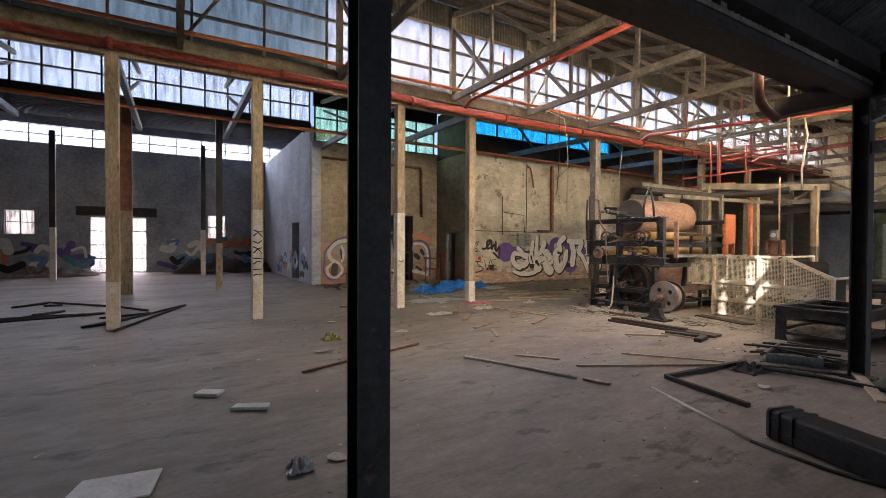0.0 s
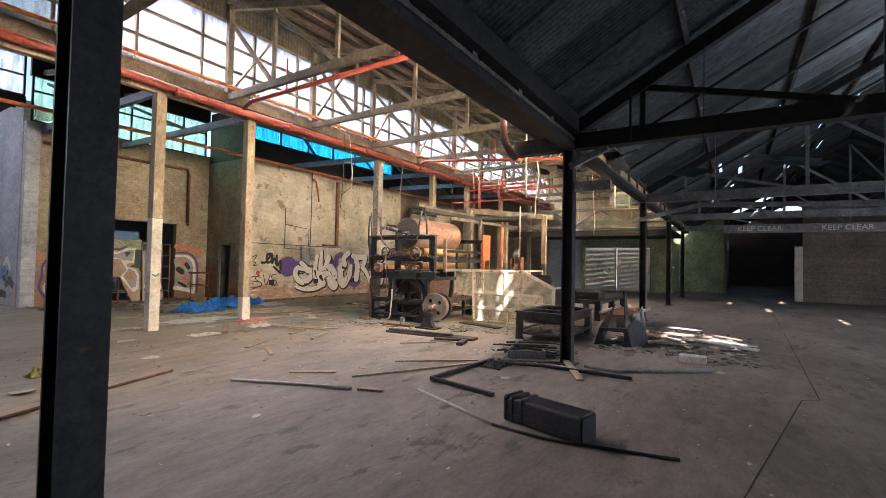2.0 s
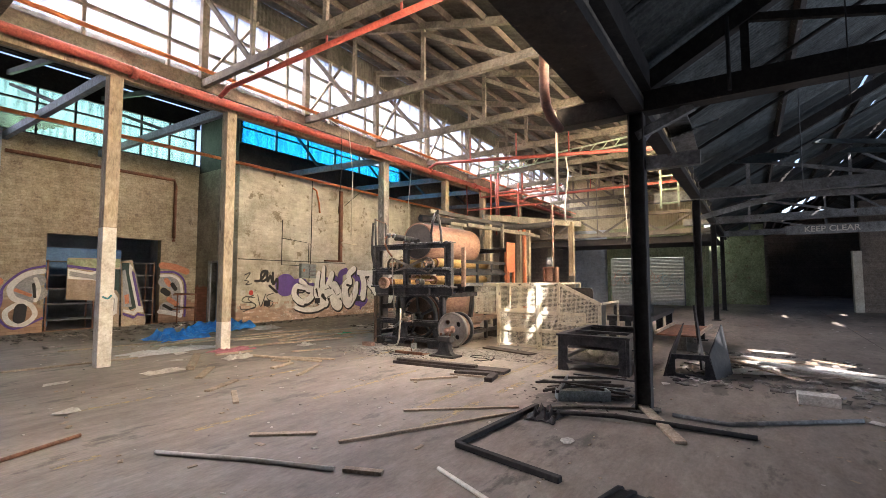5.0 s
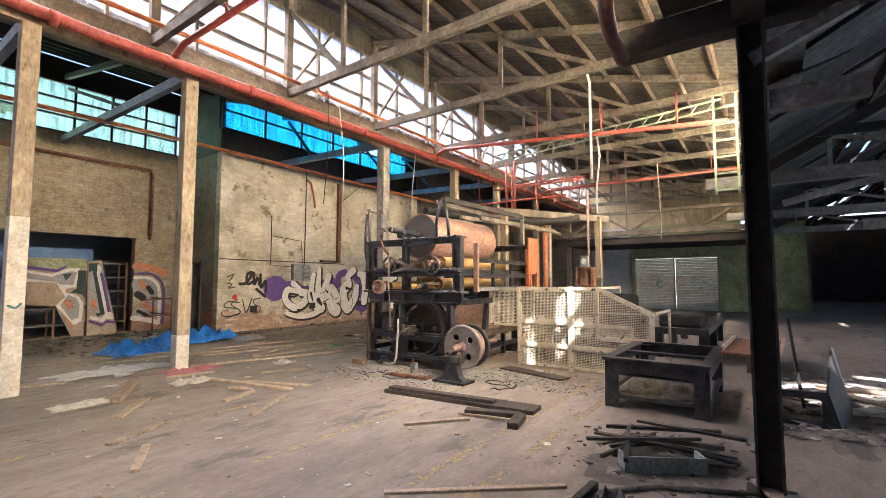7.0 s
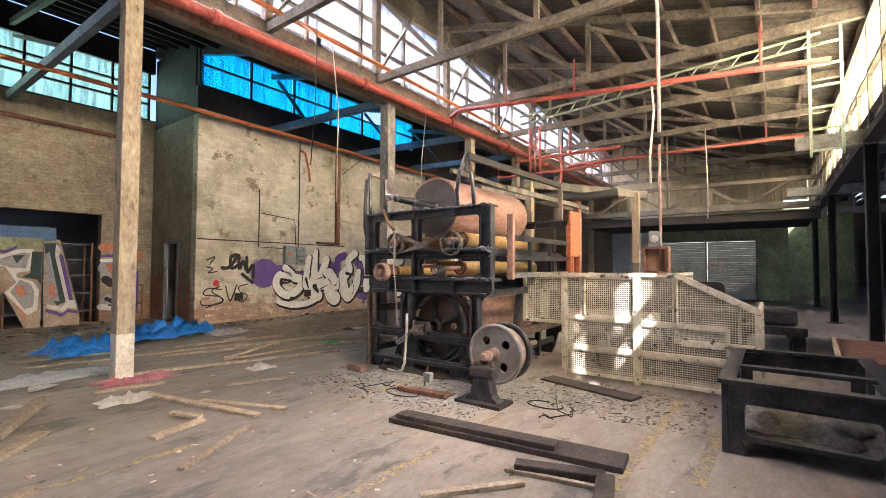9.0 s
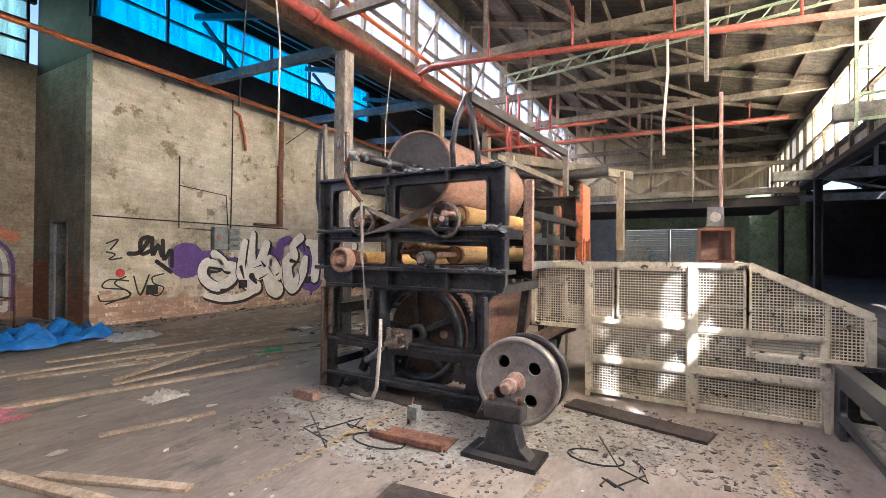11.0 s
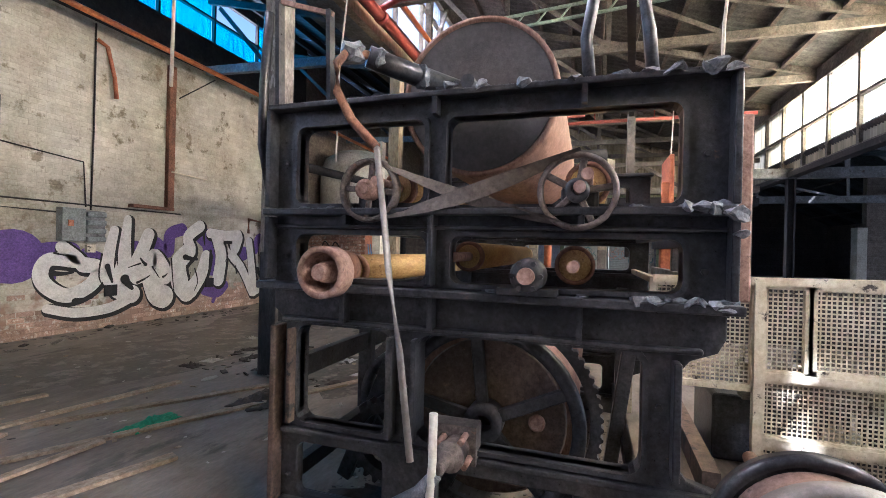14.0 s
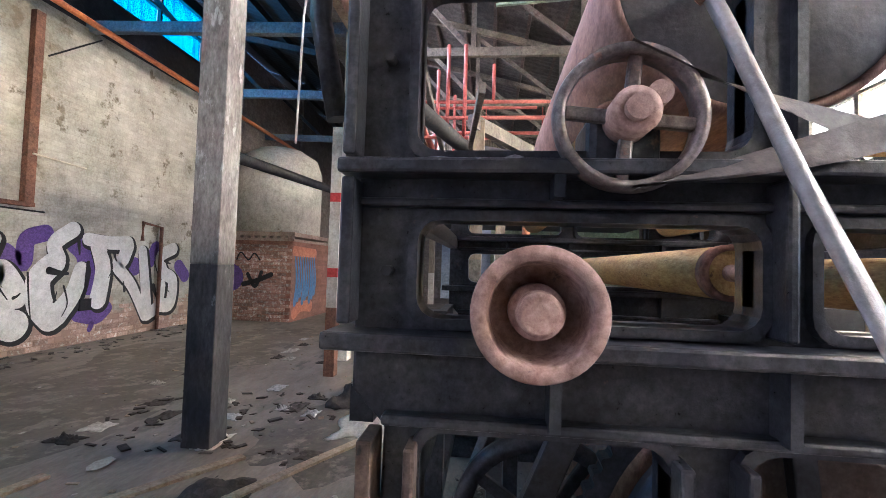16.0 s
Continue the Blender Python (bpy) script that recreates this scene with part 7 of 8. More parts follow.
plate(bm, [(X0 - 0.02, Y0 - 0.02), (X1 + 0.02, Y0 - 0.02), (X1 + 0.02, Y1 + 0.02), (X0 - 0.02, Y1 + 0.02)], [rr(X0 + 0.1, 9.75, Y0 + 0.1, Y1 - 0.1, 0.03), rr(9.85, X1 - 0.1, Y0 + 0.1, Y1 - 0.1, 0.03)], lambda a, b: (a, b, ZT), (0, 0, 0.035))
part("top_frame", bm, M_IRON, bed, bevel=0.006)
bm = B()
box(bm, (X0 + 0.08, Y0 + 0.06, 0.1), (X1 - 0.08, Y1 - 0.06, 0.13))
part("tray", bm, M_RUBBLE, bed)
bm = B()
tube(bm, [(9.5, 2.8, 0.4), (9.5, 3.8, 0.4)], 0.09, 14)
part("roller", bm, M_IRON, bed)

# further machine beds and frames beyond it
bed2 = thing("conveyor_bed", (15.0, 3.6, 0), "long dark conveyor bed on legs", "conveyor")
bm = B()
box(bm, (13.2, 3.1, 0.48), (17.0, 4.1, 0.6))
part("bed", bm, M_IRON, bed2)
for x in (13.4, 15.1, 16.8):
    for y in (3.2, 4.0):
        bm = B()
        box(bm, (x - 0.08, y - 0.08, 0), (x + 0.08, y + 0.08, 0.5))
        part("leg", bm, M_IRON, bed2)
bm = B()
box(bm, (13.4, 3.2, 0.6), (14.3, 4.0, 0.85))
part("motor_box", bm, M_IRON, bed2, bevel=0.05)
fr = thing("tilted_tray", (13.2, 2.6, 0), "tilted rusty tray with a pale wooden rim", "tray")
bm = B()
bar(bm, (12.2, 2.45, 0.33), (14.2, 2.35, 0.36), 0.8, 0.03)
part("sheet", bm, M_RUST, fr)
for y in (2.05, 2.85):
    bm = B()
    bar(bm, (12.2, y, 0.37), (14.2, y - 0.1, 0.4), 0.05, 0.06)
    part("rim", bm, M_PLY, fr)
for x in (12.5, 13.9):
    bm = B()
    box(bm, (x - 0.04, 2.3, 0), (x + 0.04, 2.5, 0.33))
    part("leg", bm, M_WOODY, fr)
ch = thing("fallen_hopper", (9.9, 1.9, 0), "dark sheet-metal hopper lying on its side", "hopper")
bm = B()
plate(bm, [(1.6, 0.0), (2.3, 0.0), (2.2, 0.34), (1.7, 0.36)], [rr(1.75, 2.15, 0.06, 0.28, 0.03)], lambda a, b: (9.52 + 0.15 * b, a, b), (0.04, 0, 0))
part("front", bm, M_IRON, ch)
for y0, y1 in ((1.6, 1.7), (2.3, 2.2)):
    bm = B()
    plate(bm, [(9.52, 0.0), (10.3, 0.0), (10.5, 0.75), (9.6, 0.36)], [], lambda a, b: (a, y0 + (y1 - y0) * b / 0.4 - (0.25 if y0 < 2 else 0) * max(0, a - 9.6), b), (0, 0.02, 0))
    part("cheek", bm, M_STEELPOST, ch)
bm = B()
plate(bm, [(10.35, 0.0), (10.9, 0.0), (10.75, 1.0), (10.6, 1.05)], [], lambda a, b: (a, 1.85 + 0.1 * b, b), (0, 0.03, 0))
part("guide_plate", bm, M_STEELPOST, ch)
# ================= loose things =================
case = thing("black_case", (4.45, 1.45, 0), "long black plastic tool case with ribbed bands", "case")
cm = Matrix.Translation((4.44, 1.46, 0)) @ Matrix.Rotation(radians(-14), 4, "Z")


def placed(bm, m):
    bmesh.ops.transform(bm, matrix=m, verts=bm.verts[:])
    return bm


bm = B()
plate(bm, rr(-0.14, 0.14, 0.0, 0.25, 0.035), [], lambda a, b: (a, -0.42, b), (0, 0.84, 0))
part("shell", placed(bm, cm), M_BLACKBOX, case, bevel=0.008)
for y in (0.22, 0.33, 0.41):
    bm = B()
    plate(bm, rr(-0.152, 0.152, 0.0, 0.262, 0.04), [rr(-0.139, 0.139, 0.01, 0.249, 0.034)], lambda a, b: (a, y, b), (0, 0.025, 0))
    part("band", placed(bm, cm), M_BLACKBOX, case)
bm = B()
for z in (0.08, 0.17):
    box(bm, (-0.147, -0.42, z - 0.008), (-0.138, 0.42, z + 0.008))
part("rib", placed(bm, cm), M_BLACKBOX, case)
bm = B()
box(bm, (-0.12, -0.435, 0.02), (0.12, -0.42, 0.23))
part("end_cap", placed(bm, cm), M_DARK, case)


def stick(name, pts, w, h, mat, label, cat="plank", group="", lift=0.0):
    bm = B()
    for a, b in zip(pts, pts[1:]):
        za = a[2] if len(a) > 2 else 0
        zb = b[2] if len(b) > 2 else 0
        bar(bm, (a[0], a[1], h / 2 + lift + za), (b[0], b[1], h / 2 + lift + zb), w, h)
    return solo(name, bm, mat, label, cat, group, bevel=min(w, h) * 0.15)


def rod(name, pts, r, mat, label, cat="pipe", group=""):
    bm = B()
    tube(bm, [(p[0], p[1], r + (p[2] if len(p) > 2 else 0)) for p in pts], r, 8)
    return solo(name, bm, mat, label, cat, group)


rod("steel_rod", [(4.73, 3.24), (4.45, 2.55), (4.19, 1.94)], 0.016, M_WHITEPIPE, "thin pale steel rod on the floor")
rod("steel_rod", [(4.19, 1.94), (4.15, 1.4), (4.25, 0.9), (4.38, 0.31)], 0.014, M_DARKBEAM, "bent dark rod on the floor")
stick("angle_iron", [(5.05, 2.36), (5.24, 3.39), (6.8, 3.27)], 0.06, 0.05, M_DARKBEAM, "dark bent angle iron", "angle iron")
rod("long_pole", [(6.7, 3.2), (7.04, 2.9), (7.42, 2.04)], 0.02, M_WOODY, "long pale pole on the floor")
rod("dark_pole", [(6.55, 3.05, 0.03), (6.82, 2.4, 0.02), (6.93, 1.14)], 0.025, M_DARKBEAM, "long dark pole on the floor")
rod("dark_pole", [(7.3, 1.9), (7.26, 1.38), (8.19, 0.22)], 0.022, M_GREYBEAM, "long grey pole on the floor")
stick("plank", [(7.5, 2.28, 0.04), (6.43, 1.72)], 0.11, 0.03, M_PLY, "pale plank leaning across a pole", group="planks")
stick("dark_plank", [(8.1, 6.5), (8.32, 4.4)], 0.30, 0.05, M_DARKWOOD, "thick dark plank on the floor", group="dark planks")
stick("dark_plank", [(8.03, 6.42), (8.2, 4.9)], 0.12, 0.045, M_DARKWOOD, "thick dark plank on another plank", group="dark planks", lift=0.051)
stick("dark_plank", [(7.78, 5.05), (7.98, 4.45), (7.6, 4.36)], 0.12, 0.07, M_DARKWOOD, "short dark plank on the floor", group="dark planks")
stick("batten", [(7.05, 5.36), (7.62, 4.9)], 0.06, 0.03, M_PLY, "pale sawn batten on the floor", group="battens")
stick("batten", [(7.72, 5.1), (7.86, 4.42)], 0.04, 0.03, M_PLY, "pale sawn batten beside dark planks", group="battens")
rod("pale_stick", [(3.62, 5.45), (4.0, 4.6), (4.25, 3.91)], 0.018, M_WHITEPIPE, "long pale stick on the floor", "stick")
stick("batten", [(4.3, 3.85), (4.42, 3.55)], 0.06, 0.03, M_PLY, "short pale batten on the floor", group="battens")
stick("batten", [(4.35, 5.2), (4.75, 4.7)], 0.07, 0.02, M_PLY, "short pale batten on the floor", group="battens")
stick("batten", [(5.81, 4.48), (6.68, 3.45)], 0.05, 0.02, M_PLY, "long pale batten on the floor", group="battens")
stick("batten", [(4.69, 4.33), (6.6, 3.3)], 0.04, 0.025, M_PLY, "long pale batten on the floor", group="battens")
rod("steel_rod", [(1.4, 5.8), (2.12, 6.08), (3.41, 6.51)], 0.018, M_RUST, "long rusty rod on the floor")
stick("batten", [(6.42, 7.81), (6.92, 7.96)], 0.09, 0.03, M_PLY, "short pale batten in a heap", group="battens")
stick("batten", [(6.9, 7.97), (6.78, 8.32)], 0.07, 0.025, M_PLY, "short pale batten in a heap", group="battens", lift=0.031)
stick("plank", [(7.25, 10.58), (8.7, 10.1), (10.06, 9.64)], 0.10, 0.03, M_PLY, "long pale plank by a post", group="planks")
stick("plank", [(6.95, 9.36), (7.3, 7.64)], 0.09, 0.03, M_PLY, "long pale plank on the floor", group="planks")
stick("plank", [(7.2, 8.6), (7.6, 7.6)], 0.08, 0.025, M_PLY, "pale plank on the floor", group="planks")
stick("plank", [(5.6, 8.85), (6.08, 9.58, 0.08)], 0.12, 0.07, M_PLY, "thick pale plank end on the floor", group="planks")
for x0, y0, x1, y1 in ((6.4, 12.2, 9.6, 11.6), (5.0, 13.0, 8.0, 12.5), (8.5, 12.3, 10.6, 11.9), (9.2, 11.5, 11.4, 11.1), (10.0, 11.2, 11.9, 10.0), (3.6, 11.2, 5.6, 10.8), (9.5, 10.7, 12.4, 9.2)):
    stick("plank", [(x0, y0), (x1, y1)], 0.08, 0.025, M_PLY, "long pale plank among rubbish", group="planks")
for x0, y0, x1, y1, w in ((5.0, 7.2, 5.6, 7.5, 0.09), (5.35, 8.1, 5.9, 8.75, 0.11), (6.3, 7.0, 7.1, 7.45, 0.06), (4.9, 6.35, 5.2, 6.9, 0.07), (7.7, 9.0, 8.5, 8.7, 0.05), (6.6, 9.9, 7.3, 9.75, 0.09), (8.0, 11.6, 9.2, 11.2, 0.1)):
    stick("plank", [(x0, y0), (x1, y1)], w, 0.025, M_PLY, "pale sawn plank lying loose on the floor", group="planks")
for x0, y0, x1, y1, w in ((8.4, 10.35, 10.06, 10.36, 0.07), (8.5, 10.5, 9.87, 11.18, 0.08)):
    stick("plank", [(x0, y0, 0.03), (x1, y1)], w, 0.025, M_PLY, "long pale plank lying beside the machine", group="planks")
rod("loose_cable", [(8.78 + 0.12 * math.cos(k * 0.45), 7.04 + 0.24 * math.sin(k * 0.45)) for k in range(14)], 0.007, M_DARK, "loose black cable loop on the floor", "cable", "loose cables")
rod("loose_cable", [(9.36 + 0.12 * math.cos(k * 0.45), 5.5 + 0.2 * math.sin(k * 0.45)) for k in range(13)], 0.007, M_DARK, "loose black cable loop on the floor", "cable", "loose cables")
stick("guard_plank", [(10.45, 5.95), (10.15, 4.75)], 0.26, 0.03, M_DARKWOOD, "dark flat board before the guard", "board")
# pile of scrap bars with a pale tray
for k in range(16):
    rnd = random.Random(40 + k)
    a = rnd.uniform(-0.5, 0.5) + (1.3 if k % 4 == 0 else 0.2)
    c = Vector((7.75 + rnd.uniform(-0.25, 0.3), 3.05 + rnd.uniform(-0.35, 0.35), 0.02 + 0.011 * k))
    d = Vector((math.sin(a), -math.cos(a), rnd.uniform(-0.1, 0.1))) * rnd.uniform(0.25, 0.5)
    bm = B()
    bar(bm, c - d, c + d, rnd.uniform(0.02, 0.06), rnd.uniform(0.015, 0.035))
    solo("scrap_bar", bm, M_DARKWOOD if k % 3 else M_IRON, "dark scrap bar in a heap", "scrap", group="scrap heap")
bm = B()
plate(bm, rr(-0.32, 0.32, 0.0, 0.13, 0.01), [], lambda a, b: (a, -0.08, b), (0, 0.02, 0))
box(bm, (-0.32, -0.08, 0), (0.32, 0.1, 0.015))
box(bm, (-0.32, -0.08, 0), (-0.3, 0.1, 0.13))
box(bm, (0.3, -0.08, 0), (0.32, 0.1, 0.13))
solo("metal_tray", placed(bm, pose(7.42, 2.92, 0.0, 0, 0, -58)), M_GREYBOX, "pale grey metal tray by the scrap heap", "tray")


def crumple(name, c, sx, sy, sz, mat, label, cat, seed, sub=3, group=""):
    """A crumpled sheet, rag or bag lying on the floor."""
    bm = B()
    n = 14
    off = Vector((seed * 3.7, seed * 1.3, 0))
    grid = []
    for i in range(n + 1):
        row = []
        for j in range(n + 1):
            u, v = i / n * 2 - 1, j / n * 2 - 1
            edge = max(0.0, 1 - max(abs(u), abs(v)) ** 3)
            rag = 1 + 0.35 * noise.noise(Vector((u * 1.7, v * 1.7, 0)) + off)
            h = (abs(noise.noise(Vector((u * 2.6, v * 2.6, 1)) + off)) * 1.1 + 0.25 * abs(noise.noise(Vector((u * 7, v * 7, 2)) + off))) * (0.15 + edge)
            row.append(bm.verts.new((c[0] + u * sx * rag, c[1] + v * sy * rag, c[2] + 0.004 + sz * h)))
        grid.append(row)
    for i in range(n):
        for j in range(n):
            bm.faces.new((grid[i][j], grid[i + 1][j], grid[i + 1][j + 1], grid[i][j + 1])).smooth = True
    res = bmesh.ops.extrude_face_region(bm, geom=bm.faces[:], use_keep_orig=True)
    for g in res["geom"]:
        if isinstance(g, bmesh.types.BMVert):
            g.co.z = max(c[2] + 0.001, g.co.z - 0.004)
    return solo(name, bm, mat, label, cat, group)


crumple("tarpaulin", (8.9, 13.75, 0), 0.95, 0.32, 0.55, M_TARP, "crumpled bright blue tarpaulin on the floor", "tarpaulin", 1)
crumple("tarpaulin", (7.4, 13.0, 0), 0.6, 0.42, 0.4, M_TARP, "crumpled bright blue tarpaulin on the floor", "tarpaulin", 2)
crumple("plastic_sheet", (6.4, 11.2, 0), 0.8, 0.3, 0.14, M_PLASTIC, "crumpled clear plastic sheet on the floor", "plastic sheet", 3)
crumple("plastic_sheet", (10.0, 13.2, 0), 0.4, 0.25, 0.2, M_PLASTIC, "crumpled clear plastic sheet on the floor", "plastic sheet", 4)
crumple("white_rag", (6.75, 9.3, 0), 0.28, 0.16, 0.10, M_PAPER, "crumpled white rag on the floor", "rag", 5, group="rags")
crumple("white_rag", (8.5, 9.55, 0), 0.18, 0.14, 0.12, M_PAPER, "crumpled white rag on the floor", "rag", 6, group="rags")
crumple("white_rag", (5.3, 9.1, 0), 0.3, 0.16, 0.06, M_PAPER, "crumpled white rag on the floor", "rag", 7, group="rags")
crumple("pink_rag", (7.15, 10.2, 0), 0.4, 0.22, 0.10, flat_paint("pink_cloth", (0.55, 0.20, 0.24)), "pink and white rag at a post's foot", "rag", 8)
crumple("green_rag", (10.45, 10.35, 0), 0.22, 0.1, 0.08, flat_paint("green_cloth", (0.03, 0.38, 0.22)), "bright green rag on the floor", "rag", 9)
crumple("dark_rag", (6.5, 3.05, 0), 0.2, 0.16, 0.22, M_DARK, "black rag on crossing poles", "rag", 10)
crumple("yellow_bag", (2.3, 7.6, 0), 0.16, 0.12, 0.16, flat_paint("yellow_plastic", (0.42, 0.38, 0.14)), "crumpled yellow plastic bag on the floor", "bag", 11)
crumple("plastic_bottle_bag", (0.80, 3.38, 0), 0.09, 0.09, 0.16, M_PLASTIC, "crumpled clear plastic cup on the floor", "litter", 12)
crumple("white_rag", (12.9, 9.2, 0), 0.5, 0.3, 0.12, M_PAPER, "heap of pale rags on the floor", "rag", 13, group="rags")
crumple("dark_rag", (11.3, 9.9, 0), 0.3, 0.2, 0.1, M_DARKWOOD, "dark rag on the floor", "rag", 14)
crumple("dark_rag", (13.6, 9.5, 0), 0.5, 0.35, 0.25, M_DARKWOOD, "dark rubbish heap on the floor", "rubbish", 15)
crumple("rubbish_heap", (2.4, 26.8, 0), 2.4, 0.8, 1.1, M_DARKWOOD, "dark rubbish heap along the far wall", "rubbish", 16)
crumple("rubbish_heap", (-4.9, 26.8, 0), 1.6, 0.7, 0.6, M_RUBBLE, "dark rubbish heap along the far wall", "rubbish", 17)
crumple("soot", (9.9, 7.4, 0), 0.35, 0.9, 0.16, M_DARKWOOD, "black soot heap under the machine", "rubbish", 20)
crumple("rubble", (10.0, 3.3, 0.13), 0.7, 0.42, 0.2, M_RUBBLE, "rubble inside the press bed", "rubble", 21)
for x, y, s in ((1.9, 6.8, 0.14), (3.0, 8.3, 0.1), (2.8, 9.2, 0.12), (5.9, 9.9, 0.12), (4.0, 9.4, 0.16), (3.6, 7.6, 0.16), (8.6, 8.9, 0.07), (7.4, 8.9, 0.08), (6.3, 10.6, 0.2), (9.0, 11.3, 0.16), (9.6, 12.2, 0.25), (8.3, 14.3, 0.2), (9.4, 14.4, 0.3), (10.6, 9.2, 0.14), (11.6, 10.9, 0.12), (9.4, 5.0, 0.06), (7.4, 3.9, 0.07), (8.9, 2.2, 0.1), (5.9, 2.6, 0.12), (8.2, 0.1, 0.1), (3.0, 4.0, 0.06), (1.1, 3.4, 0.1)):
    rnd = random.Random(int(x * 100 + y * 17))
    bm = B()
    a = rnd.uniform(0, 3)
    vs = []
    for k in range(7):
        t = a + 2 * math.pi * k / 7
        rad = s * rnd.uniform(0.6, 1.15)
        vs.append(bm.verts.new((x + rad * math.cos(t), y + rad * 0.7 * math.sin(t), 0.006 + rnd.uniform(0, 0.05) * s * 3)))
    f = bm.faces.new(vs)
    r = bmesh.ops.extrude_face_region(bm, geom=[f])
    for g in r["geom"]:
        if isinstance(g, bmesh.types.BMVert):
            g.co.z += 0.003
    solo("paper_sheet", bm, M_PAPER, "dirty crumpled paper on the floor", "paper", group="papers on the floor")
for x, y, l, w, h, turn in ((-0.34, 3.72, 0.52, 0.38, 0.012, -12), (0.33, 5.5, 0.27, 0.16, 0.035, -35), (0.67, 4.85, 0.36, 0.13, 0.03, -28)):
    bm = B()
    plate(bm, [(-l / 2, -w / 2), (l / 2, -w * 0.46), (l * 0.47, w / 2), (-l * 0.45, w * 0.44)], [], lambda a, b: (a, b, 0.002 + 0.02 * max(0, a)), (0, 0, h))
    solo("foam_board", placed(bm, pose(x, y, 0, 0, 0, turn)), M_WHITEBOARD, "flat white foam board offcut lying on the floor", "foam board", group="white offcuts")
for k in range(26):
    rnd = random.Random(300 + k)
    x, y = (rnd.uniform(11.9, 13.8), rnd.uniform(9.5, 11.6)) if k < 14 else (rnd.uniform(13.5, 17.5), rnd.uniform(9.5, 12.2))
    crumple("scrap", (x, y, 0), rnd.uniform(0.06, 0.2), rnd.uniform(0.05, 0.12), rnd.uniform(0.02, 0.07), (M_PAPER, M_DARKWOOD, M_PLASTIC, M_DARKWOOD)[k % 4], ("crumpled dirty paper on the concrete floor", "black torn rag on the concrete floor", "torn pale plastic on the concrete floor", "black torn rag on the concrete floor")[k % 4], "scrap", 400 + k, 2, "scraps on the floor")
wbx = B()
box(wbx, (8.72, 0.32, 0.0), (8.95, 0.72, 0.12))
solo("white_carton", wbx, M_PAPER, "small white carton on the floor", "carton", bevel=0.006)
bm = B()
box(bm, (9.18, 8.17, 0), (9.3, 8.45, 0.09))
solo("loose_brick", bm, M_PINKRUST, "dusty loose brick beside the machine", "brick", bevel=0.01)
jb = thing("junction_box", (9.2, 6.98, 0), "small grey junction box on a bent rod", "junction box")
bm = B()
box(bm, (9.16, 6.93, 0.06), (9.24, 7.03, 0.17))
part("case", bm, M_GREYBOX, jb, bevel=0.006)
bm = B()
tube(bm, [(9.2, 7.04, 0.0), (9.2, 7.04, 0.1), (9.2, 6.99, 0.24)], 0.01, 8)
part("rod", bm, M_RUST, jb)
stick("rusty_plate", [(8.95, 7.1), (9.0, 6.5)], 0.24, 0.012, M_RUST, "rusty steel plate on the floor", "plate")
stick("rusty_angle", [(8.82, 7.15, 0.012), (8.86, 6.5, 0.012)], 0.05, 0.05, M_RUST, "rusty angle iron on a plate", "angle iron")
for sd in range(7):
    rnd = random.Random(sd)
    c = (rnd.choice((8.7, 9.3, 8.5, 9.6, -1.5, -3, -2)), 0)
    cx, cy = (rnd.uniform(8.3, 9.4), rnd.uniform(5.0, 7.9)) if sd < 4 else (rnd.uniform(-4, 1), rnd.uniform(11.5, 16))
    k = 0.35 if sd < 4 else 1.8
    rod("loose_cable", [(cx + k * rnd.uniform(-1, 1) * (j / 5), cy + k * rnd.uniform(-1, 1) * (j / 5)) for j in range(7)], 0.006 if sd < 4 else 0.025, M_DARK, "loose black cable on the floor", "cable", "loose cables")
# planks and sheets in the low bay's sunlit heap, some whitened to look sunlit
for k in range(14):
    rnd = random.Random(80 + k)
    c = Vector((11.2 + rnd.uniform(-1.0, 0.9), 0.9 + rnd.uniform(-0.9, 0.9), 0.015 + 0.012 * k))
    a = rnd.uniform(0.6, 2.4)
    d = Vector((math.cos(a), -math.sin(a), rnd.uniform(-0.06, 0.06))) * rnd.uniform(0.3, 0.8)
    bm = B()
    bar(bm, c - d, c + d, rnd.uniform(0.06, 0.25), 0.02)
    solo("broken_board", bm, (M_PLY, M_PAPER, M_WHITEBOARD)[k % 3], "broken pale board in a sunlit heap", "board", group="sunlit heap")


# ---------------- litter too small to count ----------------
def litter(name, spots, n, size, mat, label, seed):
    rnd = random.Random(seed)
    bm = B()
    for _ in range(n):
        x0, x1, y0, y1, dens = rnd.choice(spots)
        x, y = rnd.uniform(x0, x1), rnd.uniform(y0, y1)
        s = size * rnd.uniform(0.4, 1.6) * dens
        a = rnd.uniform(0, 6.3)
        l, w, h = s * rnd.uniform(0.5, 2.2), s * rnd.uniform(0.4, 1.2), s * rnd.uniform(0.06, 0.25)
        d = Vector((math.cos(a), math.sin(a), 0)) * l / 2
        c = Vector((x, y, h / 2 + 0.001))
        bar(bm, c - d, c + d + Vector((0, 0, rnd.uniform(0, 0.3) * s)), w, h)
    return solo(name, bm, mat, label, "litter", kind="stuff")


MACH = [(8.3, 9.6, 5.9, 8.6, 1), (9.3, 10.6, 4.0, 6.0, 1), (9.8, 12, 6.6, 8.4, 1)]
WIDE = [(-3, 9, 2, 13, 1), (1, 9, 4, 10, 1), (4.5, 10.5, 10, 17, 1.2), (10, 18, 9, 14, 1), (8, 28, -4, 3, 1.2), (2, 9, -2, 3, 0.8)]
litter("flaked_litter", MACH, 3600, 0.016, M_RUBBLE, "grey flakes and chips around the machine", 1)
litter("dark_litter", MACH + [(7.0, 8.5, 2.3, 3.8, 1.3), (11.8, 13.6, 9.6, 11.6, 2.2)], 420, 0.022, M_DARKWOOD, "black chips and splinters around the machine", 2)
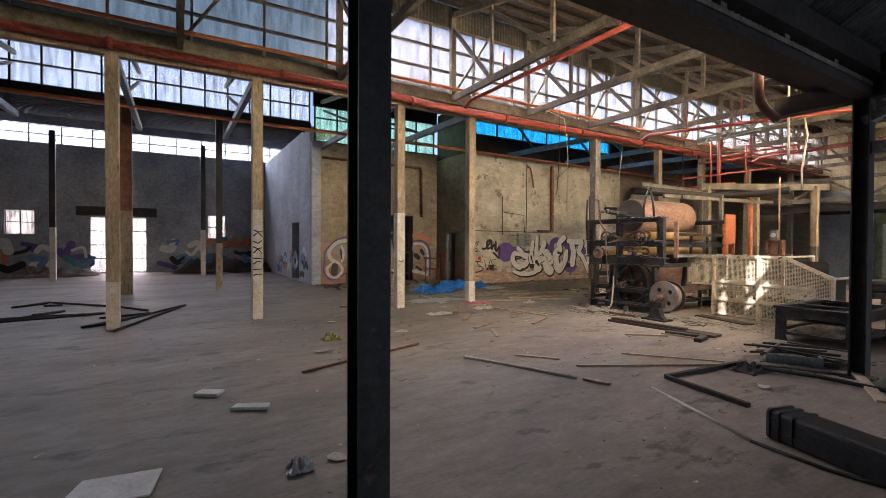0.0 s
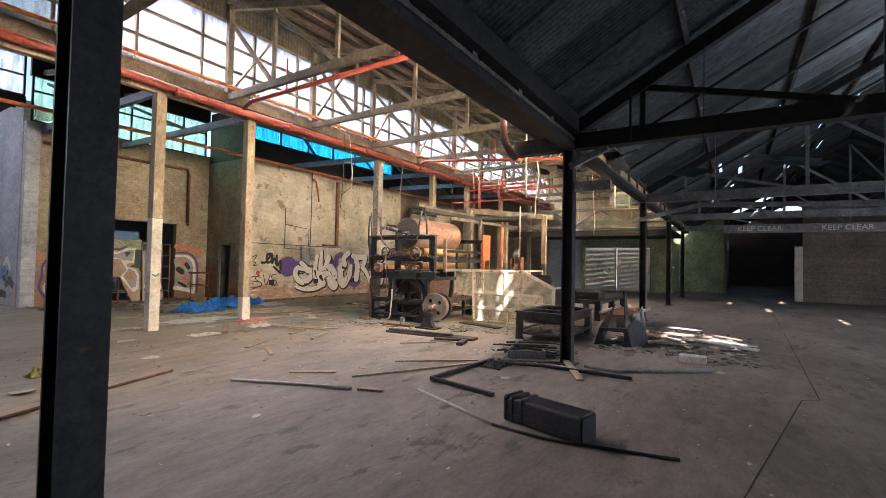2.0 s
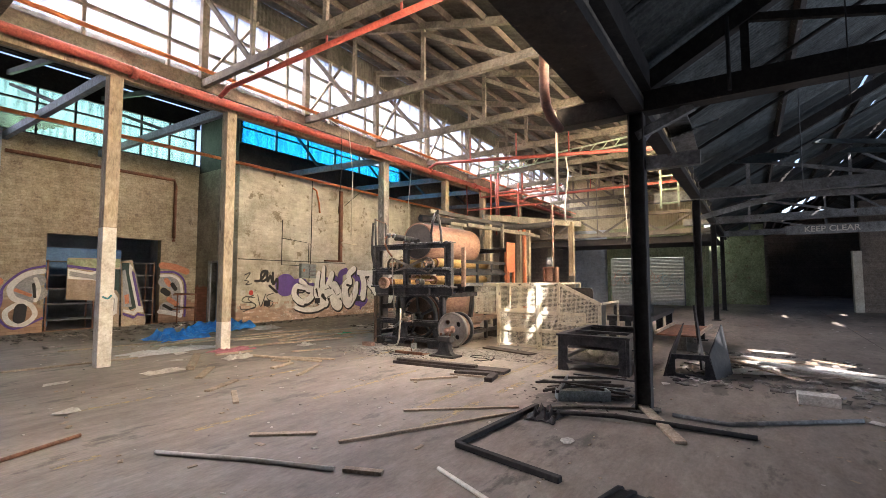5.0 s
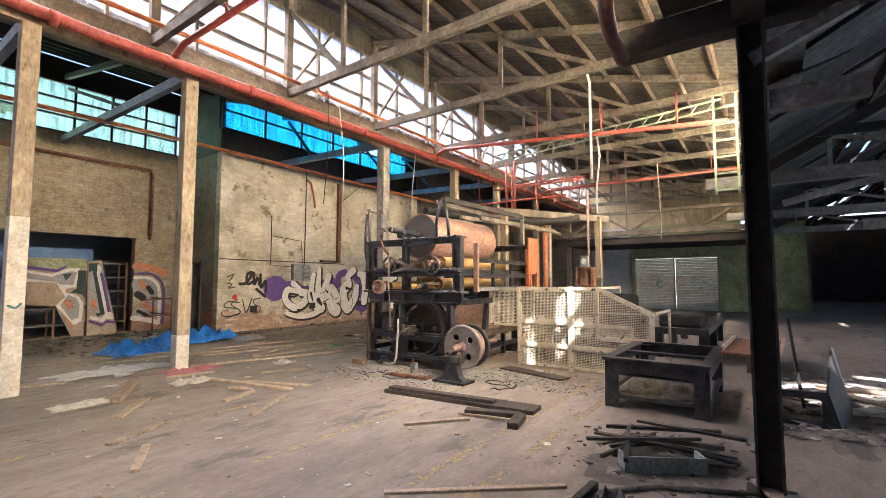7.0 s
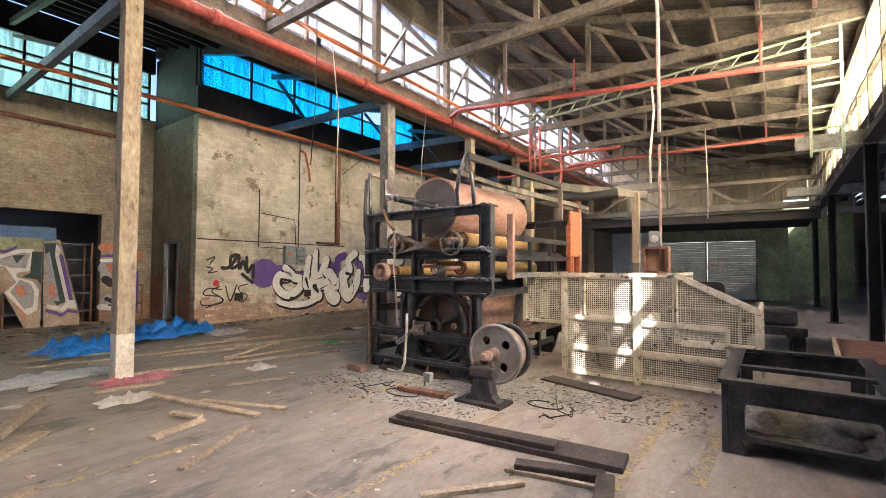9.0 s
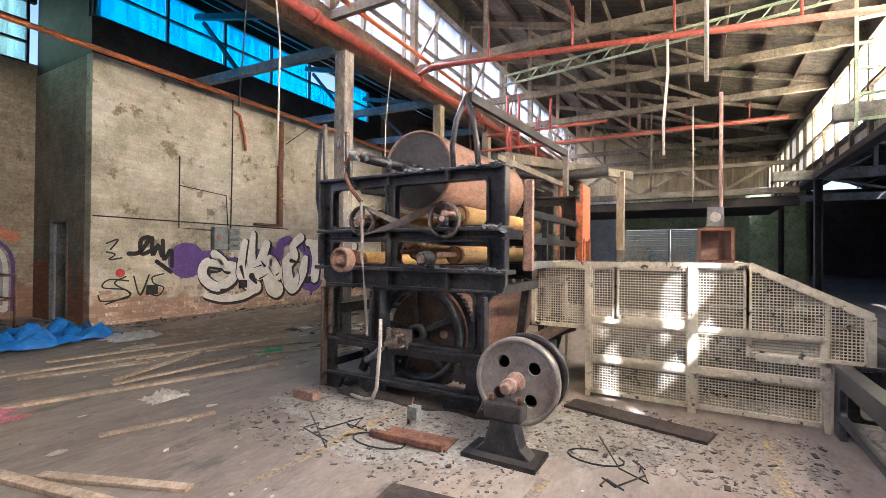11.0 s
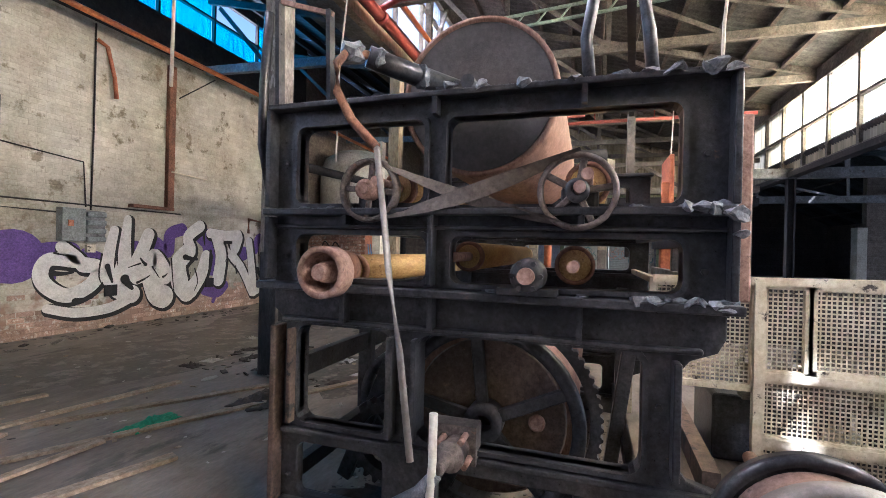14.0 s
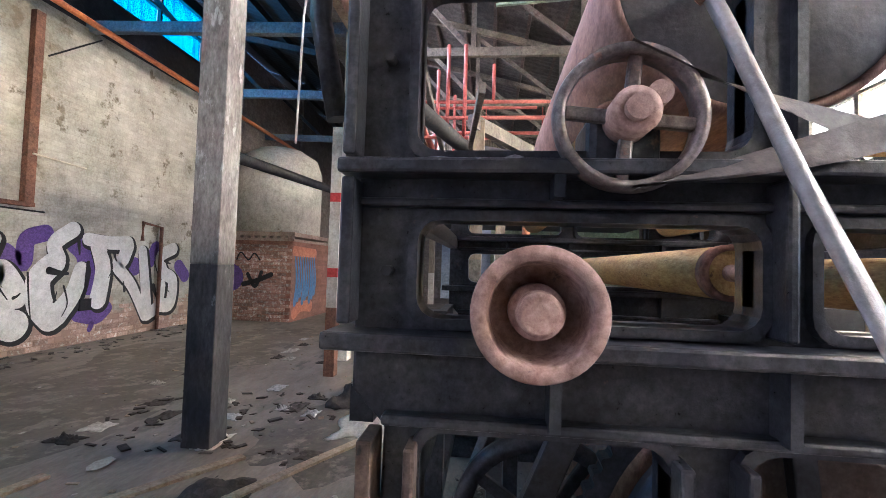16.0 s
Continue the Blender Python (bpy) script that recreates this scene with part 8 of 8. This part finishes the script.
litter("pale_litter", WIDE, 420, 0.022, M_PAPER, "pale scraps scattered over the floor", 3)
litter("splinter_litter", WIDE, 420, 0.032, M_PLY, "wood splinters scattered over the floor", 4)
litter("grit", WIDE + MACH, 1500, 0.014, M_RUBBLE, "grit scattered over the floor", 5)
litter("wall_litter", [(10.2, 18, 14.2, 14.95, 1.2), (4.6, 10, 15.5, 17.5, 1.5), (4.6, 10, 13.5, 17.0, 1.3)], 500, 0.05, M_RUBBLE, "rubble along the walls", 6)
litter("heap_litter", [(9.0, 12.8, -0.4, 2.2, 1.4)], 400, 0.05, M_RUBBLE, "rubbish about the sunlit heap", 7)

# ================= low bay overhead =================
kb = thing("marked_beam", (18, -3.5, 2.7), "grey beam with faded warning lettering", "beam", kind="structure")
bm = B()
bar(bm, (18, 0.25, 2.88), (18, -9, 2.88), 0.12, 0.26)
part("beam", bm, M_GREYBEAM, kb)
for yc in (-0.75, -2.9):
    part("lettering", lettering("KEEP CLEAR", 0.22, 0.002, lambda a, b, yc=yc: (17.935, yc - a, 2.88 + b)), M_WHITEPIPE, kb, "faded white capitals")
bm = B()
pts = [(12, 1.92, 2.72), (12, 1.2, 2.9), (12, 0.6, 3.03), (12, -0.8, 2.98), (12, -3.5, 2.88)]
for a, b in zip(pts, pts[1:]):
    bar(bm, a, b, 0.05, 0.1)
for y, z, zr in ((0.3, 3.02, 5.0), (-2.5, 2.92, 6.55)):
    tube(bm, [(12, y, z), (12, y, zr)], 0.008, 6)
solo("bent_conduit", bm, M_GREYBEAM, "bent pale cable tray hanging from the roof", "cable tray")
for k, (x, y, z, a, L) in enumerate(((13.2, 0.6, 4.1, 0.5, 1.4), (16, -1.2, 4.8, 1.2, 1.8), (17, 1.0, 3.9, 0.3, 1.2), (19, -2, 5.2, 0.9, 1.6), (22, 0.2, 4.4, 0.6, 1.8), (15, -3.0, 5.6, 0.2, 1.5), (24, -1.8, 5.0, 0.8, 1.7), (9.4, 1.5, 3.85, 0.25, 0.9))):
    bm = B()
    d = Vector((math.cos(a), math.sin(a), 0.25)) * L / 2
    corrugated(bm, Vector((x, y, z)) - d, d, Vector((-math.sin(a), math.cos(a), -0.35)), L, 0.6, 0.085, 0.015)
    hs2 = solo("hanging_sheet", bm, M_ROOFLO, "torn corrugated sheet hanging from the roof", "roof sheet", group="torn roof sheets", kind="structure")
for x in (3.0, 9.5, 11.5, 17.2):
    pipe_run("roof_pipe", [(x, 2.05, 3.9), (x, -3.8, 7.12)], 0.03, M_STEELPOST, "thin dark pipe under the low roof", "low roof pipes")
for q in ((7.38, 2.2, 3.2, 7.38, 1.6, 3.45), (7.46, 2.2, 3.15, 8.1, 2.2, 3.46)):
    bm = B()
    bar(bm, q[:3], q[3:], 0.08, 0.1)
    solo("knee_bracket", bm, M_GREYBEAM, "short steel bracket at the column head", "bracket", group="column brackets", kind="structure")
bm = B()
box(bm, (7.32, 1.55, 2.78), (7.44, 2.1, 2.93))
solo("steel_stub", bm, M_GREYBEAM, "short blue-grey steel stub beam at the column", "beam", kind="structure")
pipe_run("truss_drop", [(7.26, 1.25, 4.3), (7.26, 1.25, 3.5)], 0.02, M_STEELPOST, "thin drop pipe at the truss")
pipe_run("hanging_wire_low", [(7.3, 0.3, 4.8), (7.3, 0.3, 3.2)], 0.006, M_STEELPOST, "thin hanging wire under the low truss")

crumple("hanging_cloth", (10.98, 5.35, 0.38), 0.05, 0.1, 0.25, M_PAPER, "pale cloth caught behind the guard mesh", "rag", 33)
